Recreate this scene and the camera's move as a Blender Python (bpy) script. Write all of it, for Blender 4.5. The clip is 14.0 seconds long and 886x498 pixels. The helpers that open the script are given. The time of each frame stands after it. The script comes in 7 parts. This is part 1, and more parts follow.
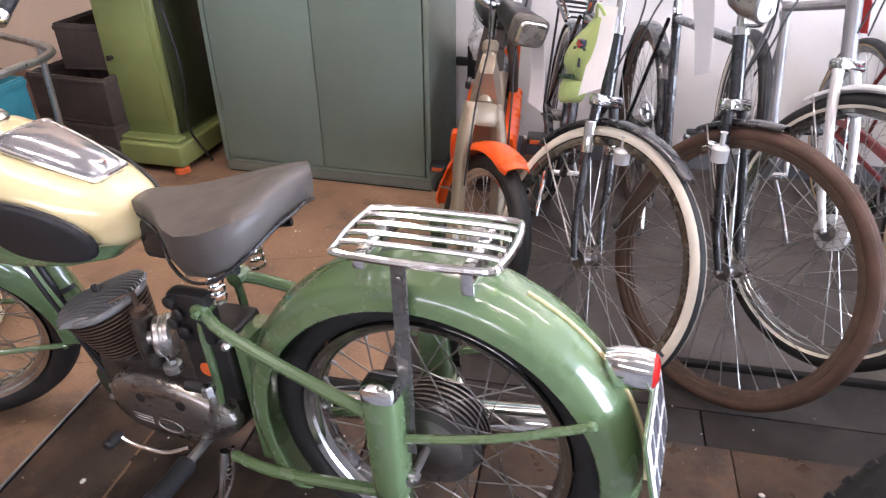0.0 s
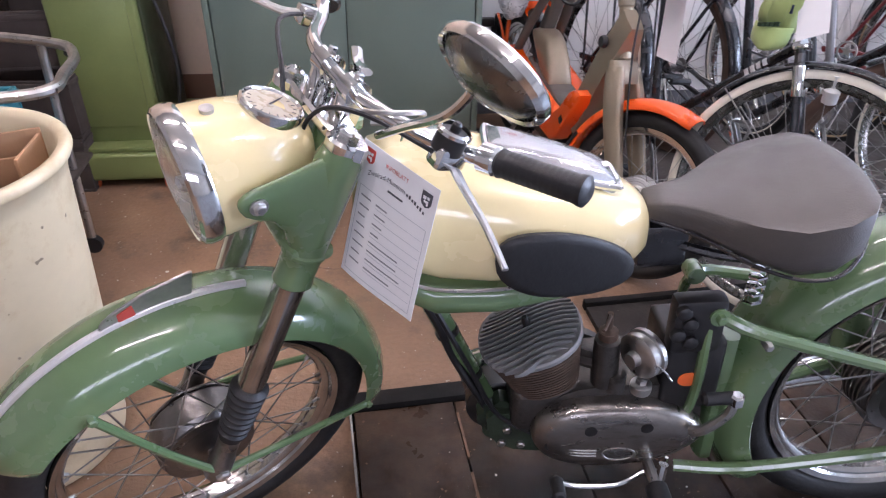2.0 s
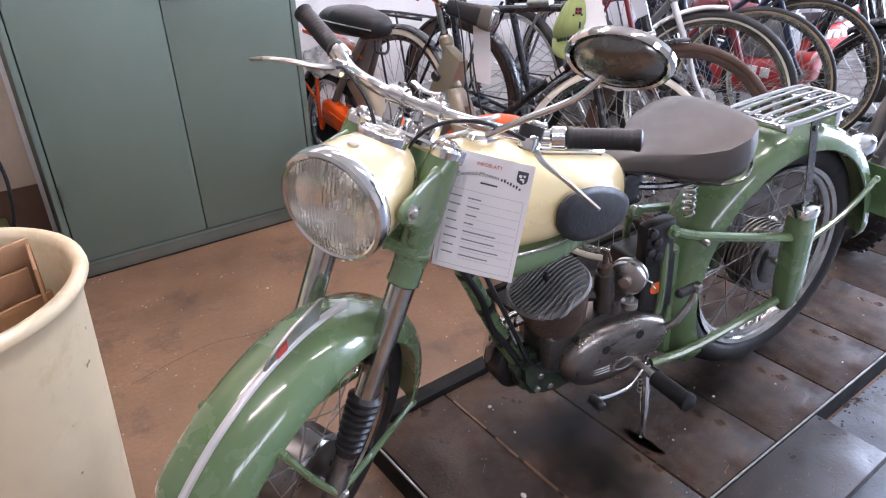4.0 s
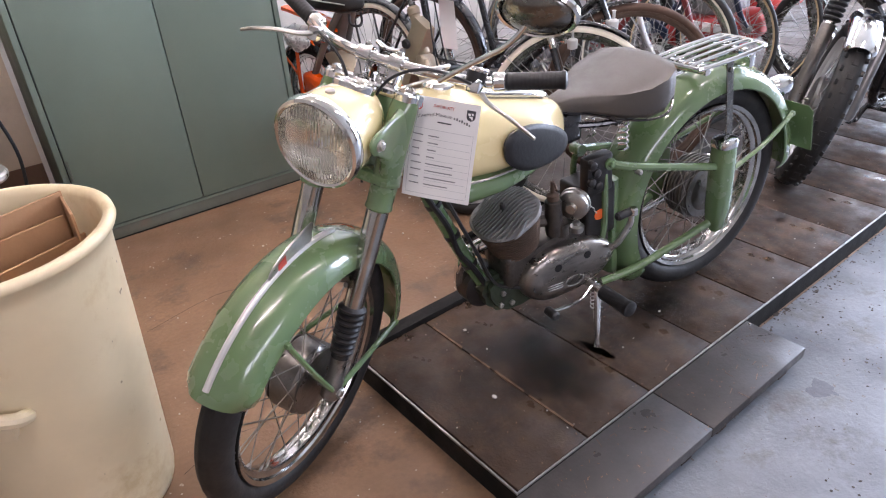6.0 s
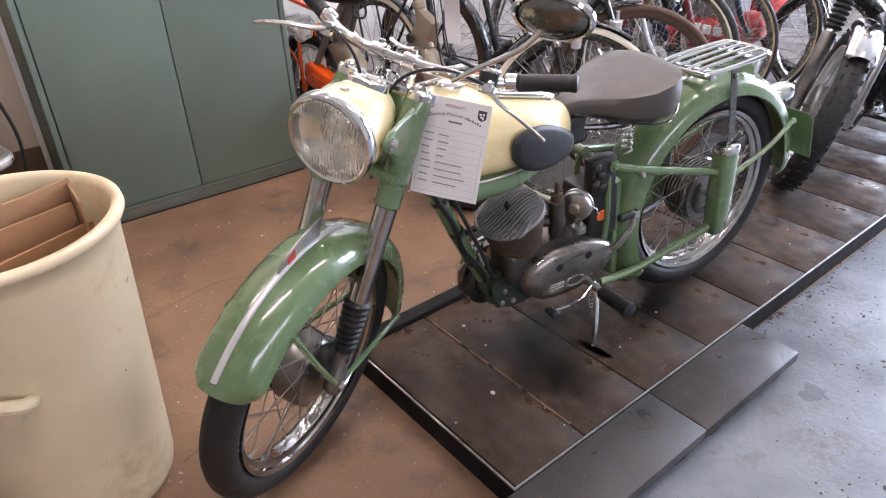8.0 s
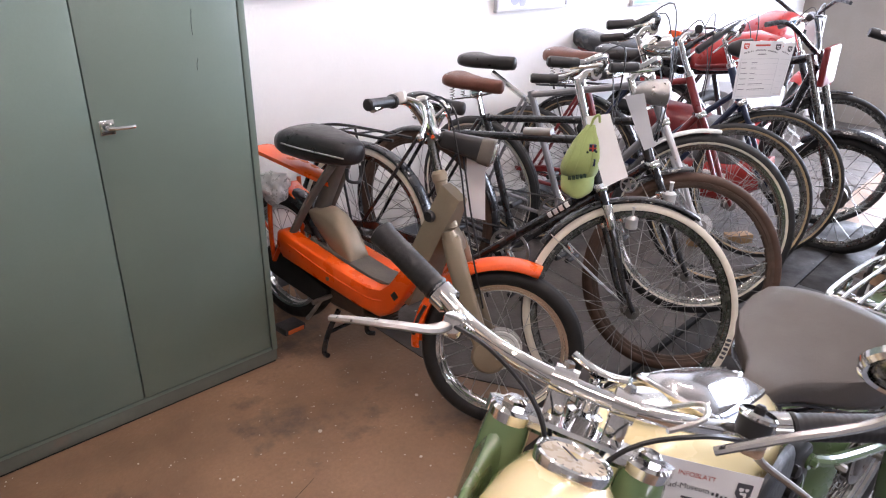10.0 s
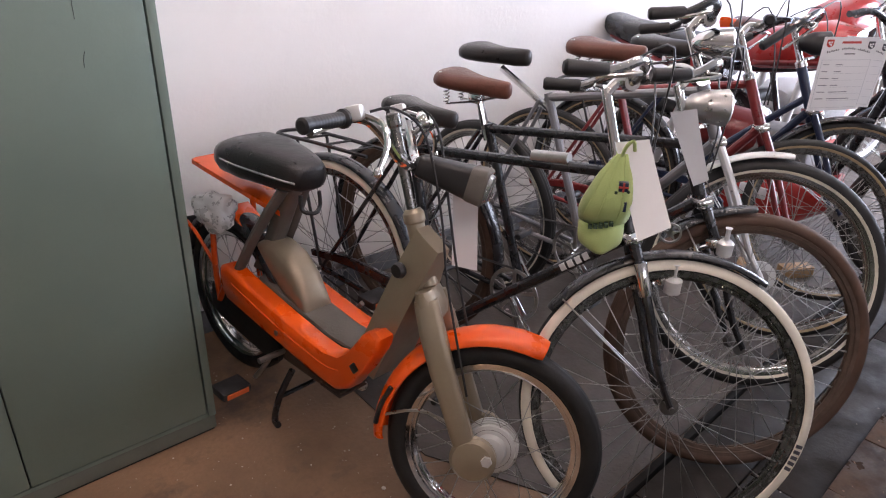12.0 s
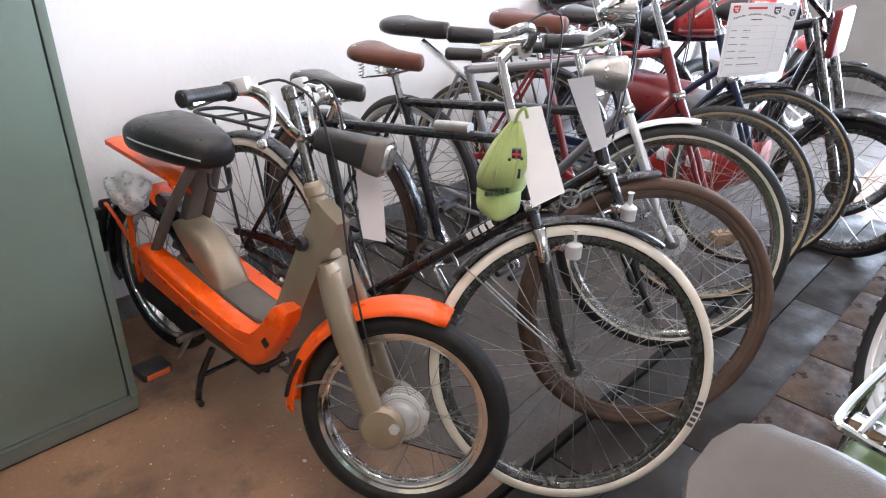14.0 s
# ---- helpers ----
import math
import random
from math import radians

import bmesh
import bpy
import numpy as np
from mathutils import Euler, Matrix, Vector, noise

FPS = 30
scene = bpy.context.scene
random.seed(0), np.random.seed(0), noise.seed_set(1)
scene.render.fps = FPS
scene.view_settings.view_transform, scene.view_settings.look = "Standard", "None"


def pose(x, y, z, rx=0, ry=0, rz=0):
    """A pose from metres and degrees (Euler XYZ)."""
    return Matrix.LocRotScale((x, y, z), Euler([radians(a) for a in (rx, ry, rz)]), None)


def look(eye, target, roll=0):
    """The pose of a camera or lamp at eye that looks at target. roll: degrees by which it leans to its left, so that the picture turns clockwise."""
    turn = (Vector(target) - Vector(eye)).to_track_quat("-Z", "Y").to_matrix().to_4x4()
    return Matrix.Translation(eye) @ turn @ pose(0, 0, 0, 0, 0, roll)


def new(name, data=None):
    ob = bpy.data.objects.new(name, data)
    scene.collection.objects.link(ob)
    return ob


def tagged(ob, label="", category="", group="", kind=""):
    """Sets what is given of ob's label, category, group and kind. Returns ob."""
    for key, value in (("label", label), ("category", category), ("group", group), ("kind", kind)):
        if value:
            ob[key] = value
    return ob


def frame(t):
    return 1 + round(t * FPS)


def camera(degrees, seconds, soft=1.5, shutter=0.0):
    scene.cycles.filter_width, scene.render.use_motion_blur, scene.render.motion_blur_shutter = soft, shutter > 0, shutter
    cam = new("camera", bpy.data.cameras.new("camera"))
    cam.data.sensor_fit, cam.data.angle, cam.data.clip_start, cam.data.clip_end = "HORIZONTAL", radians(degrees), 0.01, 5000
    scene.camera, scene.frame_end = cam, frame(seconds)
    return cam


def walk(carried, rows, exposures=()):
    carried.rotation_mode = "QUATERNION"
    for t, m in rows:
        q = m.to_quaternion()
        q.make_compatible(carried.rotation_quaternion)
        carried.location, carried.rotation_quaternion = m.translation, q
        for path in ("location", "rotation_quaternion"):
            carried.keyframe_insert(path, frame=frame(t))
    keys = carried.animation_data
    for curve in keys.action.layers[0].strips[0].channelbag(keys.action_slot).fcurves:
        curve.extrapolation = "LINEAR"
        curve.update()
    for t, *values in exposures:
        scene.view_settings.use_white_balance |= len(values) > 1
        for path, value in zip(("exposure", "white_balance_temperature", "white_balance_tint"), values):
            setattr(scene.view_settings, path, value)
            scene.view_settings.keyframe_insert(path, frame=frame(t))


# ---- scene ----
cam = camera(64.9, 14.0, soft=1.1, shutter=0.12)
PATH = [
    (0, (0.75, 0.247, 1.316), (0.295, 1.904, 0.293), -0.7),
    (0.5, (0.464, 0.311, 1.32), (0.002, 1.955, 0.28), 2.3),
    (1, (0.138, 0.238, 1.317), (-0.084, 1.893, 0.217), 1.7),
    (1.5, (-0.166, 0.278, 1.288), (-0.304, 1.915, 0.149), 1.0),
    (1.6, (-0.266, 0.294, 1.285), (-0.379, 1.94, 0.155), -0.4),
    (2, (-0.467, 0.307, 1.286), (-0.242, 1.955, 0.174), 1.4),
    (2.2, (-0.591, 0.304, 1.305), (-0.224, 1.885, 0.137), 0.6),
    (2.5, (-0.672, 0.311, 1.281), (-0.213, 1.936, 0.209), -0.4),
    (3, (-0.834, 0.312, 1.275), (-0.026, 1.848, 0.28), -0.3),
    (5.3, (-1.139, 0.086, 1.342), (-0.138, 1.53, 0.388), -2.4),
    (5.5, (-1.148, 0.06, 1.338), (-0.168, 1.498, 0.352), -3.3),
    (6, (-1.171, 0.01, 1.336), (-0.209, 1.436, 0.316), -4.1),
    (6.5, (-1.186, -0.024, 1.343), (-0.21, 1.433, 0.382), -4.4),
    (7, (-1.204, -0.024, 1.35), (-0.168, 1.385, 0.38), -2.9),
    (7.5, (-1.218, -0.022, 1.347), (-0.209, 1.417, 0.391), -2.6),
    (8, (-1.203, 0.026, 1.356), (-0.224, 1.424, 0.314), -2.0),
    (8.5, (-1.138, 0.124, 1.385), (-0.203, 1.584, 0.387), 0.1),
    (8.6, (-1.136, 0.18, 1.377), (-0.156, 1.606, 0.373), 2.2),
    (9, (-1.117, 0.348, 1.43), (-0.102, 1.839, 0.565), 1.5),
    (9.2, (-1.14, 0.457, 1.443), (0.007, 1.878, 0.628), 1.8),
    (11.3, (-0.731, 1.136, 1.409), (0.579, 2.4, 0.58), 1.3),
    (11.4, (-0.704, 1.146, 1.39), (0.606, 2.426, 0.586), 1.5),
    (11.5, (-0.69, 1.159, 1.406), (0.597, 2.462, 0.602), 1.7),
    (12, (-0.577, 1.184, 1.398), (0.608, 2.534, 0.52), 1.6),
    (12.5, (-0.529, 1.174, 1.378), (0.615, 2.504, 0.417), 1.2),
    (13, (-0.506, 1.15, 1.368), (0.621, 2.47, 0.373), 0.9),
    (13.5, (-0.486, 1.126, 1.361), (0.671, 2.415, 0.362), 0.8),
    (14, (-0.468, 1.055, 1.383), (0.756, 2.34, 0.46), 0.9),
]
walk(cam, [(t, look(eye, target, roll)) for t, eye, target, roll in PATH],
     [(0, 1.10, 6400, 27), (1.5, 0.82, 5900, 28), (3, 0.94, 5900, 27), (6, 1.0, 6300, 25), (9.2, 0.94, 6400, 25), (11.3, 0.20, 6650, 27), (12.5, 0.42, 6600, 26), (13, 0.64, 6450, 23), (13.5, 0.82, 6350, 20), (14, 0.86, 6300, 19)])

# ---- daylight, lamps ----
world = bpy.data.worlds.new("world")
scene.world = world
world.use_nodes = True
wn = world.node_tree
sky = wn.nodes.new("ShaderNodeTexSky")
sky.sky_type, sky.sun_disc, sky.sun_elevation, sky.sun_rotation = "NISHITA", False, radians(40), radians(120)
wn.nodes["Background"].inputs[1].default_value = 0.15
wn.links.new(sky.outputs[0], wn.nodes["Background"].inputs[0])

sun = new("sun", bpy.data.lights.new("sun", "SUN"))
sun.data.energy, sun.data.angle, sun.data.color = 2.0, radians(0.5), (1.0, 0.95, 0.88)
sun.matrix_world = look((8, -4, 8), (0, 0, 0))


def area_lamp(name, eye, target, w, h, watts, colour):
    lamp = new(name, bpy.data.lights.new(name, "AREA"))
    lamp.data.shape, lamp.data.size, lamp.data.size_y = "RECTANGLE", w, h
    lamp.data.energy, lamp.data.color = watts, colour
    lamp.matrix_world = look(eye, target)
    return lamp


ROOM_W, ROOM_E, ROOM_S, ROOM_N, ROOM_H = -4.0, 5.6, -3.2, 3.34, 3.1
area_lamp("gate_daylight", (ROOM_E + 0.05, 0.6, 1.45), (0, 0.6, 0.9), 3.4, 2.5, 345, (0.70, 0.86, 1.0))
for wx in (-2.05, -1.08, -0.12, 0.85):
    area_lamp("window_daylight", (wx, ROOM_S - 0.03, 2.2), (wx, 3, 0.2), 0.80, 0.72, 7, (0.97, 0.98, 1.0))


# ---- materials ----
def principled(name):
    m = bpy.data.materials.new(name)
    m.use_nodes = True
    return m, m.node_tree, m.node_tree.nodes["Principled BSDF"]


def mat(name, colour, rough=0.5, metal=0.0, vary=0.12, scale=8.0, bump=0.0, fine=120.0, spots=None, spot_scale=3.0,
        spot_size=0.62, coat=0.0, random_tint=0.0, spec=0.5, rough_vary=0.12, sheen=0.0, transmission=0.0, stretch=(1, 1, 1), flecks=None, fleck_scale=60.0, fleck_size=0.70):
    """A surface with broad and fine variation of colour, gloss and relief, and stains with an outline of their own."""
    m, tree, b = principled(name)
    n, link = tree.nodes, tree.links.new
    warp = n.new("ShaderNodeMapping")
    warp.inputs["Scale"].default_value = stretch
    link(n.new("ShaderNodeTexCoord").outputs["Object"], warp.inputs["Vector"])
    at = warp.outputs[0]

    def tex(size, detail=4.0, rough_=0.55):
        t = n.new("ShaderNodeTexNoise")
        t.inputs["Scale"].default_value, t.inputs["Detail"].default_value = size, detail
        t.inputs["Roughness"].default_value = rough_
        link(at, t.inputs["Vector"])
        return t.outputs["Fac"]

    def ramp(src, lo, hi, a, c):
        r = n.new("ShaderNodeMapRange")
        r.inputs[1].default_value, r.inputs[2].default_value = lo, hi
        r.inputs[3].default_value, r.inputs[4].default_value = a, c
        link(src, r.inputs[0])
        return r.outputs[0]

    def mix(fac, a, c, kind="MIX"):
        x = n.new("ShaderNodeMix")
        x.data_type, x.blend_type = "RGBA", kind
        for i, v in ((0, fac), (6, a), (7, c)):
            if hasattr(v, "default_value"):
                link(v, x.inputs[i])
            else:
                x.inputs[i].default_value = v if i == 0 else (*v, 1.0)
        return x.outputs[2]

    broad, grain = tex(scale, 5.0), tex(fine, 3.0, 0.6)
    dark = tuple(c * (1 - vary) for c in colour)
    light = tuple(min(1.0, c * (1 + vary * 0.8)) for c in colour)
    col = mix(ramp(broad, 0.32, 0.68, 0.0, 1.0), dark, light)
    col = mix(ramp(grain, 0.3, 0.7, 0.0, 0.35), col, tuple(c * (1 - vary) for c in colour))
    if spots:
        col = mix(ramp(tex(spot_scale, 8.0, 0.7), spot_size, spot_size + 0.12, 0.0, 0.85), col, spots)
    if flecks:
        col = mix(ramp(tex(fleck_scale, 2.0, 0.8), fleck_size, fleck_size + 0.03, 0.0, 0.9), col, flecks)
    if random_tint:
        info = n.new("ShaderNodeObjectInfo").outputs["Random"]
        col = mix(ramp(info, 0.0, 1.0, 0.0, random_tint), col, tuple(c * 0.45 for c in colour))
    link(col, b.inputs["Base Color"])
    link(ramp(tex(scale * 2.7), 0.3, 0.7, max(0.02, rough - rough_vary * rough), min(1.0, rough + rough_vary)), b.inputs["Roughness"])
    b.inputs["Metallic"].default_value = metal
    b.inputs["Specular IOR Level"].default_value = spec
    b.inputs["Coat Weight"].default_value = coat
    b.inputs["Coat Roughness"].default_value = 0.03
    b.inputs["Sheen Weight"].default_value = sheen
    b.inputs["Transmission Weight"].default_value = transmission
    if bump:
        bm_ = n.new("ShaderNodeBump")
        bm_.inputs["Strength"].default_value, bm_.inputs["Distance"].default_value = bump, 0.004
        link(grain, bm_.inputs["Height"])
        link(bm_.outputs[0], b.inputs["Normal"])
    return m


M_SPOKE = mat("dull_spoke_wire", (0.42, 0.41, 0.39), 0.3, metal=0.95, vary=0.3, scale=25)
M_PLASTER = mat("grey_brown_plaster", (0.30, 0.27, 0.24), 0.9, vary=0.15, scale=1.5, bump=0.25, fine=60)
M_WALL = mat("white_lime_wall", (0.85, 0.84, 0.82), 0.85, vary=0.04, scale=1.6, bump=0.25, fine=60, spots=(0.62, 0.60, 0.57), spot_scale=1.2, spot_size=0.66)
M_FLOOR = mat("worn_painted_concrete", (0.265, 0.158, 0.092), 0.42, vary=0.40, scale=1.7, bump=0.45, fine=70, spots=(0.095, 0.064, 0.046), spot_scale=2.7, spot_size=0.535, rough_vary=0.3, flecks=(0.42, 0.36, 0.29), fleck_scale=42, fleck_size=0.70)
M_FLOOR_SPECK = mat("plaster_crumb", (0.62, 0.58, 0.52), 0.9, vary=0.15)
M_DARKFLOOR = mat("dark_grey_brown_concrete", (0.075, 0.062, 0.053), 0.45, vary=0.35, scale=2.4, bump=0.4, fine=70, spots=(0.05, 0.042, 0.038), spot_scale=3.4, spot_size=0.54, rough_vary=0.3, flecks=(0.25, 0.21, 0.18), fleck_scale=30, fleck_size=0.74)
M_APRON = mat("grey_concrete", (0.172, 0.185, 0.206), 0.42, vary=0.35, scale=2.2, bump=0.28, fine=80, spots=(0.11, 0.105, 0.10), spot_scale=5.0, spot_size=0.52, rough_vary=0.5, flecks=(0.10, 0.08, 0.065), fleck_scale=46, fleck_size=0.675)
M_CEIL = mat("ceiling_paint", (0.40, 0.38, 0.35), 0.9, vary=0.05, scale=1.2)
M_PLANK = mat("dark_oiled_board", (0.088, 0.051, 0.030), 0.40, vary=0.65, scale=4.5, bump=0.22, fine=110, spots=(0.016, 0.013, 0.012), spot_scale=3.4, spot_size=0.45, random_tint=0.5, rough_vary=0.6, flecks=(0.24, 0.15, 0.095), fleck_scale=34, fleck_size=0.70, spec=0.32)
M_RAMP = mat("dark_grey_painted_board", (0.060, 0.054, 0.052), 0.40, vary=0.35, scale=4.0, bump=0.15, fine=100, spots=(0.10, 0.065, 0.045), spot_scale=5, spot_size=0.60, random_tint=0.2, rough_vary=0.4, flecks=(0.20, 0.15, 0.11), fleck_scale=30, fleck_size=0.72, spec=0.4)
M_DECK = mat("dark_grey_deck_board", (0.036, 0.030, 0.026), 0.58, vary=0.4, scale=3.0, bump=0.25, fine=90, spots=(0.018, 0.016, 0.015), spot_scale=3.6, spot_size=0.50, random_tint=0.25, rough_vary=0.4, flecks=(0.14, 0.11, 0.09), fleck_scale=36, fleck_size=0.72, spec=0.25)
M_WORN = mat("worn_pale_wood", (0.19, 0.105, 0.06), 0.7, vary=0.4, scale=30, spots=(0.06, 0.04, 0.03), spot_scale=24, spot_size=0.52)
M_FLAKE = mat("dark_paint_flake", (0.055, 0.042, 0.034), 0.8, vary=0.3, scale=30)
M_STEELEDGE = mat("scuffed_steel_edge", (0.42, 0.40, 0.38), 0.38, metal=0.9, vary=0.3, scale=14, bump=0.2, spots=(0.12, 0.09, 0.07), spot_scale=9, spot_size=0.58)
M_BLACKBEAM = mat("black_painted_beam", (0.013, 0.012, 0.011), 0.75, vary=0.3, scale=6, bump=0.2, spec=0.2)
M_CABINET = mat("green_grey_cabinet_paint", (0.155, 0.208, 0.175), 0.40, vary=0.08, scale=2.0, bump=0.06, fine=160, spots=(0.14, 0.19, 0.16), spot_scale=2.2, spot_size=0.68)
M_CABINET_DARK = mat("dusty_cabinet_plinth_paint", (0.135, 0.150, 0.125), 0.6, vary=0.2, scale=4, spots=(0.17, 0.14, 0.11), spot_scale=7, spot_size=0.56)
M_BEIGE = mat("beige_wall", (0.66, 0.53, 0.41), 0.85, vary=0.08, scale=1.6, bump=0.2, fine=60, spots=(0.50, 0.38, 0.29), spot_scale=1.6, spot_size=0.62)
M_BROWNBAND = mat("brown_wall_base_paint", (0.19, 0.105, 0.07), 0.7, vary=0.15, scale=4)
M_GAP = mat("door_gap_shadowed_steel", (0.012, 0.016, 0.014), 0.7, vary=0.1)
M_GREENMACH = mat("olive_machine_paint", (0.185, 0.225, 0.075), 0.4, vary=0.15, scale=3, bump=0.1, spots=(0.10, 0.12, 0.05), spot_scale=6, spot_size=0.66)
M_GREENSHADE = mat("shaded_olive_machine_paint", (0.035, 0.045, 0.018), 0.45, vary=0.2, scale=4)
M_ORANGEFOOT = mat("orange_rubber", (0.75, 0.14, 0.03), 0.6)
M_BARREL = mat("cream_plastic", (0.72, 0.62, 0.42), 0.36, vary=0.10, scale=2.6, bump=0.10, fine=40, spots=(0.55, 0.42, 0.23), spot_scale=3.4, spot_size=0.53, flecks=(0.20, 0.15, 0.09), fleck_scale=22, fleck_size=0.735, rough_vary=0.3)
M_CARD = mat("brown_cardboard", (0.36, 0.20, 0.10), 0.85, vary=0.12, scale=6, bump=0.12, fine=90)
M_GREEN = mat("sage_green_enamel", (0.118, 0.193, 0.086), 0.22, vary=0.06, scale=5, coat=1.0, rough_vary=0.1)
M_CREAM = mat("cream_enamel", (0.78, 0.65, 0.35), 0.2, vary=0.05, scale=4, coat=1.0, rough_vary=0.1)
M_CHROME = mat("chrome", (0.80, 0.80, 0.79), 0.07, metal=1.0, vary=0.06, scale=20, rough_vary=0.08)
M_OLDCHROME = mat("aged_chrome", (0.50, 0.49, 0.47), 0.10, metal=1.0, vary=0.2, scale=25, rough_vary=0.15, spots=(0.25, 0.19, 0.14), spot_scale=22, spot_size=0.66)
M_DARKCHROME = mat("dark_tarnished_chrome", (0.24, 0.235, 0.22), 0.16, metal=0.95, vary=0.25, scale=18, rough_vary=0.2)
M_LIDGREY = mat("polished_grey_lid", (0.42, 0.42, 0.43), 0.10, metal=0.8, vary=0.06, scale=6)
M_STEEL = mat("dull_steel", (0.50, 0.49, 0.47), 0.3, metal=1.0, vary=0.2, scale=25, rough_vary=0.2)
M_ALU = mat("oily_aluminium", (0.24, 0.225, 0.21), 0.30, metal=0.95, vary=0.3, scale=14, bump=0.1, spots=(0.10, 0.08, 0.065), spot_scale=14, spot_size=0.58)
M_COVER = mat("tarnished_alloy", (0.31, 0.285, 0.26), 0.27, metal=0.95, vary=0.25, scale=7, bump=0.08, spots=(0.12, 0.10, 0.085), spot_scale=6, spot_size=0.55, stretch=(1, 1, 3))
M_CASE = mat("oily_dark_casting", (0.115, 0.105, 0.095), 0.42, metal=0.8, vary=0.4, scale=16, bump=0.25, spots=(0.03, 0.026, 0.022), spot_scale=16, spot_size=0.5)
M_GREASY_SHADE = mat("shaded_greasy_green_paint", (0.030, 0.046, 0.026), 0.38, vary=0.4, scale=14, bump=0.15, spots=(0.012, 0.012, 0.010), spot_scale=14, spot_size=0.5)
M_HEADFIN = mat("grey_finned_casting", (0.27, 0.268, 0.268), 0.55, metal=0.55, vary=0.2, scale=18, bump=0.2)
M_RUSTFIN = mat("brown_iron_casting", (0.105, 0.068, 0.048), 0.65, metal=0.35, vary=0.3, scale=20, bump=0.3)
M_TYRE = mat("black_tyre_rubber", (0.013, 0.0125, 0.012), 0.58, vary=0.25, scale=10, bump=0.2, spots=(0.028, 0.025, 0.022), spot_scale=8, spot_size=0.6)
M_TYREBROWN = mat("brown_tyre_rubber", (0.085, 0.045, 0.028), 0.7, vary=0.25, scale=10, bump=0.2, spots=(0.13, 0.08, 0.055), spot_scale=9, spot_size=0.6)
M_WHITEWALL = mat("cream_sidewall", (0.74, 0.69, 0.58), 0.6, vary=0.1, scale=12, spots=(0.5, 0.44, 0.36), spot_scale=14, spot_size=0.68)
M_GUMWALL = mat("tan_sidewall", (0.42, 0.31, 0.18), 0.6, vary=0.15, scale=12)
M_RUBBER = mat("black_rubber", (0.013, 0.013, 0.014), 0.42, vary=0.15, scale=20, bump=0.15)
M_BLACK = mat("black_enamel", (0.014, 0.014, 0.016), 0.22, vary=0.15, scale=8, coat=0.4)
M_BLACKSATIN = mat("black_bakelite", (0.016, 0.015, 0.015), 0.35, vary=0.2, scale=12)
M_SEAT = mat("dark_grey_leatherette", (0.074, 0.065, 0.058), 0.40, vary=0.16, scale=9, bump=0.22, fine=420, spots=(0.085, 0.075, 0.068), spot_scale=5, spot_size=0.64)
M_SADDLE_BLACK = mat("black_saddle_leather", (0.018, 0.016, 0.0155), 0.29, vary=0.25, scale=10, bump=0.25, fine=140)
M_SADDLE_BROWN = mat("brown_saddle_leather", (0.13, 0.045, 0.028), 0.36, vary=0.25, scale=12, bump=0.25, fine=140)
M_ORANGE = mat("orange_enamel", (0.90, 0.105, 0.004), 0.26, vary=0.06, scale=6, coat=0.3, spots=(0.6, 0.09, 0.01), spot_scale=9, spot_size=0.72)
M_TAUPE = mat("taupe_metallic_paint", (0.35, 0.29, 0.21), 0.33, metal=0.5, vary=0.1, scale=9, rough_vary=0.15)
M_TAUPEDARK = mat("taupe_plastic_mat", (0.115, 0.10, 0.085), 0.6, vary=0.15, scale=9, bump=0.2)
M_SILVER = mat("silver_paint", (0.66, 0.66, 0.65), 0.3, metal=0.4, vary=0.06, scale=9)
M_GREYPAINT = mat("grey_metallic_paint", (0.26, 0.26, 0.27), 0.32, metal=0.4, vary=0.1, scale=9)
M_RED = mat("red_enamel", (0.42, 0.025, 0.02), 0.28, vary=0.1, scale=8, coat=0.3)
M_DARKRED = mat("dark_red_enamel", (0.20, 0.02, 0.02), 0.3, vary=0.12, scale=8, coat=0.3)
M_BLUE = mat("dark_blue_enamel", (0.012, 0.022, 0.055), 0.3, vary=0.12, scale=8, coat=0.3)
M_TEAL = mat("teal_plastic", (0.02, 0.16, 0.20), 0.45, vary=0.1, scale=6)
M_DARKCRATE = mat("dark_brown_crate", (0.045, 0.032, 0.026), 0.7, vary=0.25, scale=8, bump=0.2)
M_PAPER = mat("white_paper", (0.80, 0.80, 0.80), 0.75, vary=0.02, scale=12, bump=0.03)
M_DIAL = mat("yellowed_dial", (0.50, 0.44, 0.34), 0.25, vary=0.1, scale=30, coat=1.0)
M_PAPERGREY = mat("grey_card", (0.50, 0.51, 0.53), 0.75, vary=0.04, scale=12)
M_INK = mat("black_ink", (0.07, 0.07, 0.08), 0.7)
M_INKFAINT = mat("faint_grey_ink", (0.26, 0.26, 0.28), 0.7)
M_INKRED = mat("red_ink", (0.55, 0.07, 0.05), 0.7)
M_CAP = mat("lime_cotton", (0.36, 0.45, 0.16), 0.85, vary=0.1, scale=14, bump=0.3, fine=300, sheen=0.2)
M_LIMEDARK = mat("dark_green_print", (0.03, 0.06, 0.03), 0.8)
M_LENS_GLASS = mat("fluted_lens_glass", (0.96, 0.96, 0.94), 0.04, vary=0.01, rough_vary=0.0, transmission=1.0)
M_LENS_GLASS.node_tree.nodes["Principled BSDF"].inputs["IOR"].default_value = 1.42
M_REFLECTOR = mat("silvered_reflector", (0.86, 0.83, 0.76), 0.2, metal=1.0, vary=0.04)
M_WOOD = mat("pale_wood", (0.42, 0.26, 0.13), 0.6, vary=0.2, scale=10, bump=0.15)
M_PLASTICBAG = mat("milky_plastic_bag", (0.82, 0.81, 0.80), 0.25, vary=0.06, scale=16, transmission=0.35)
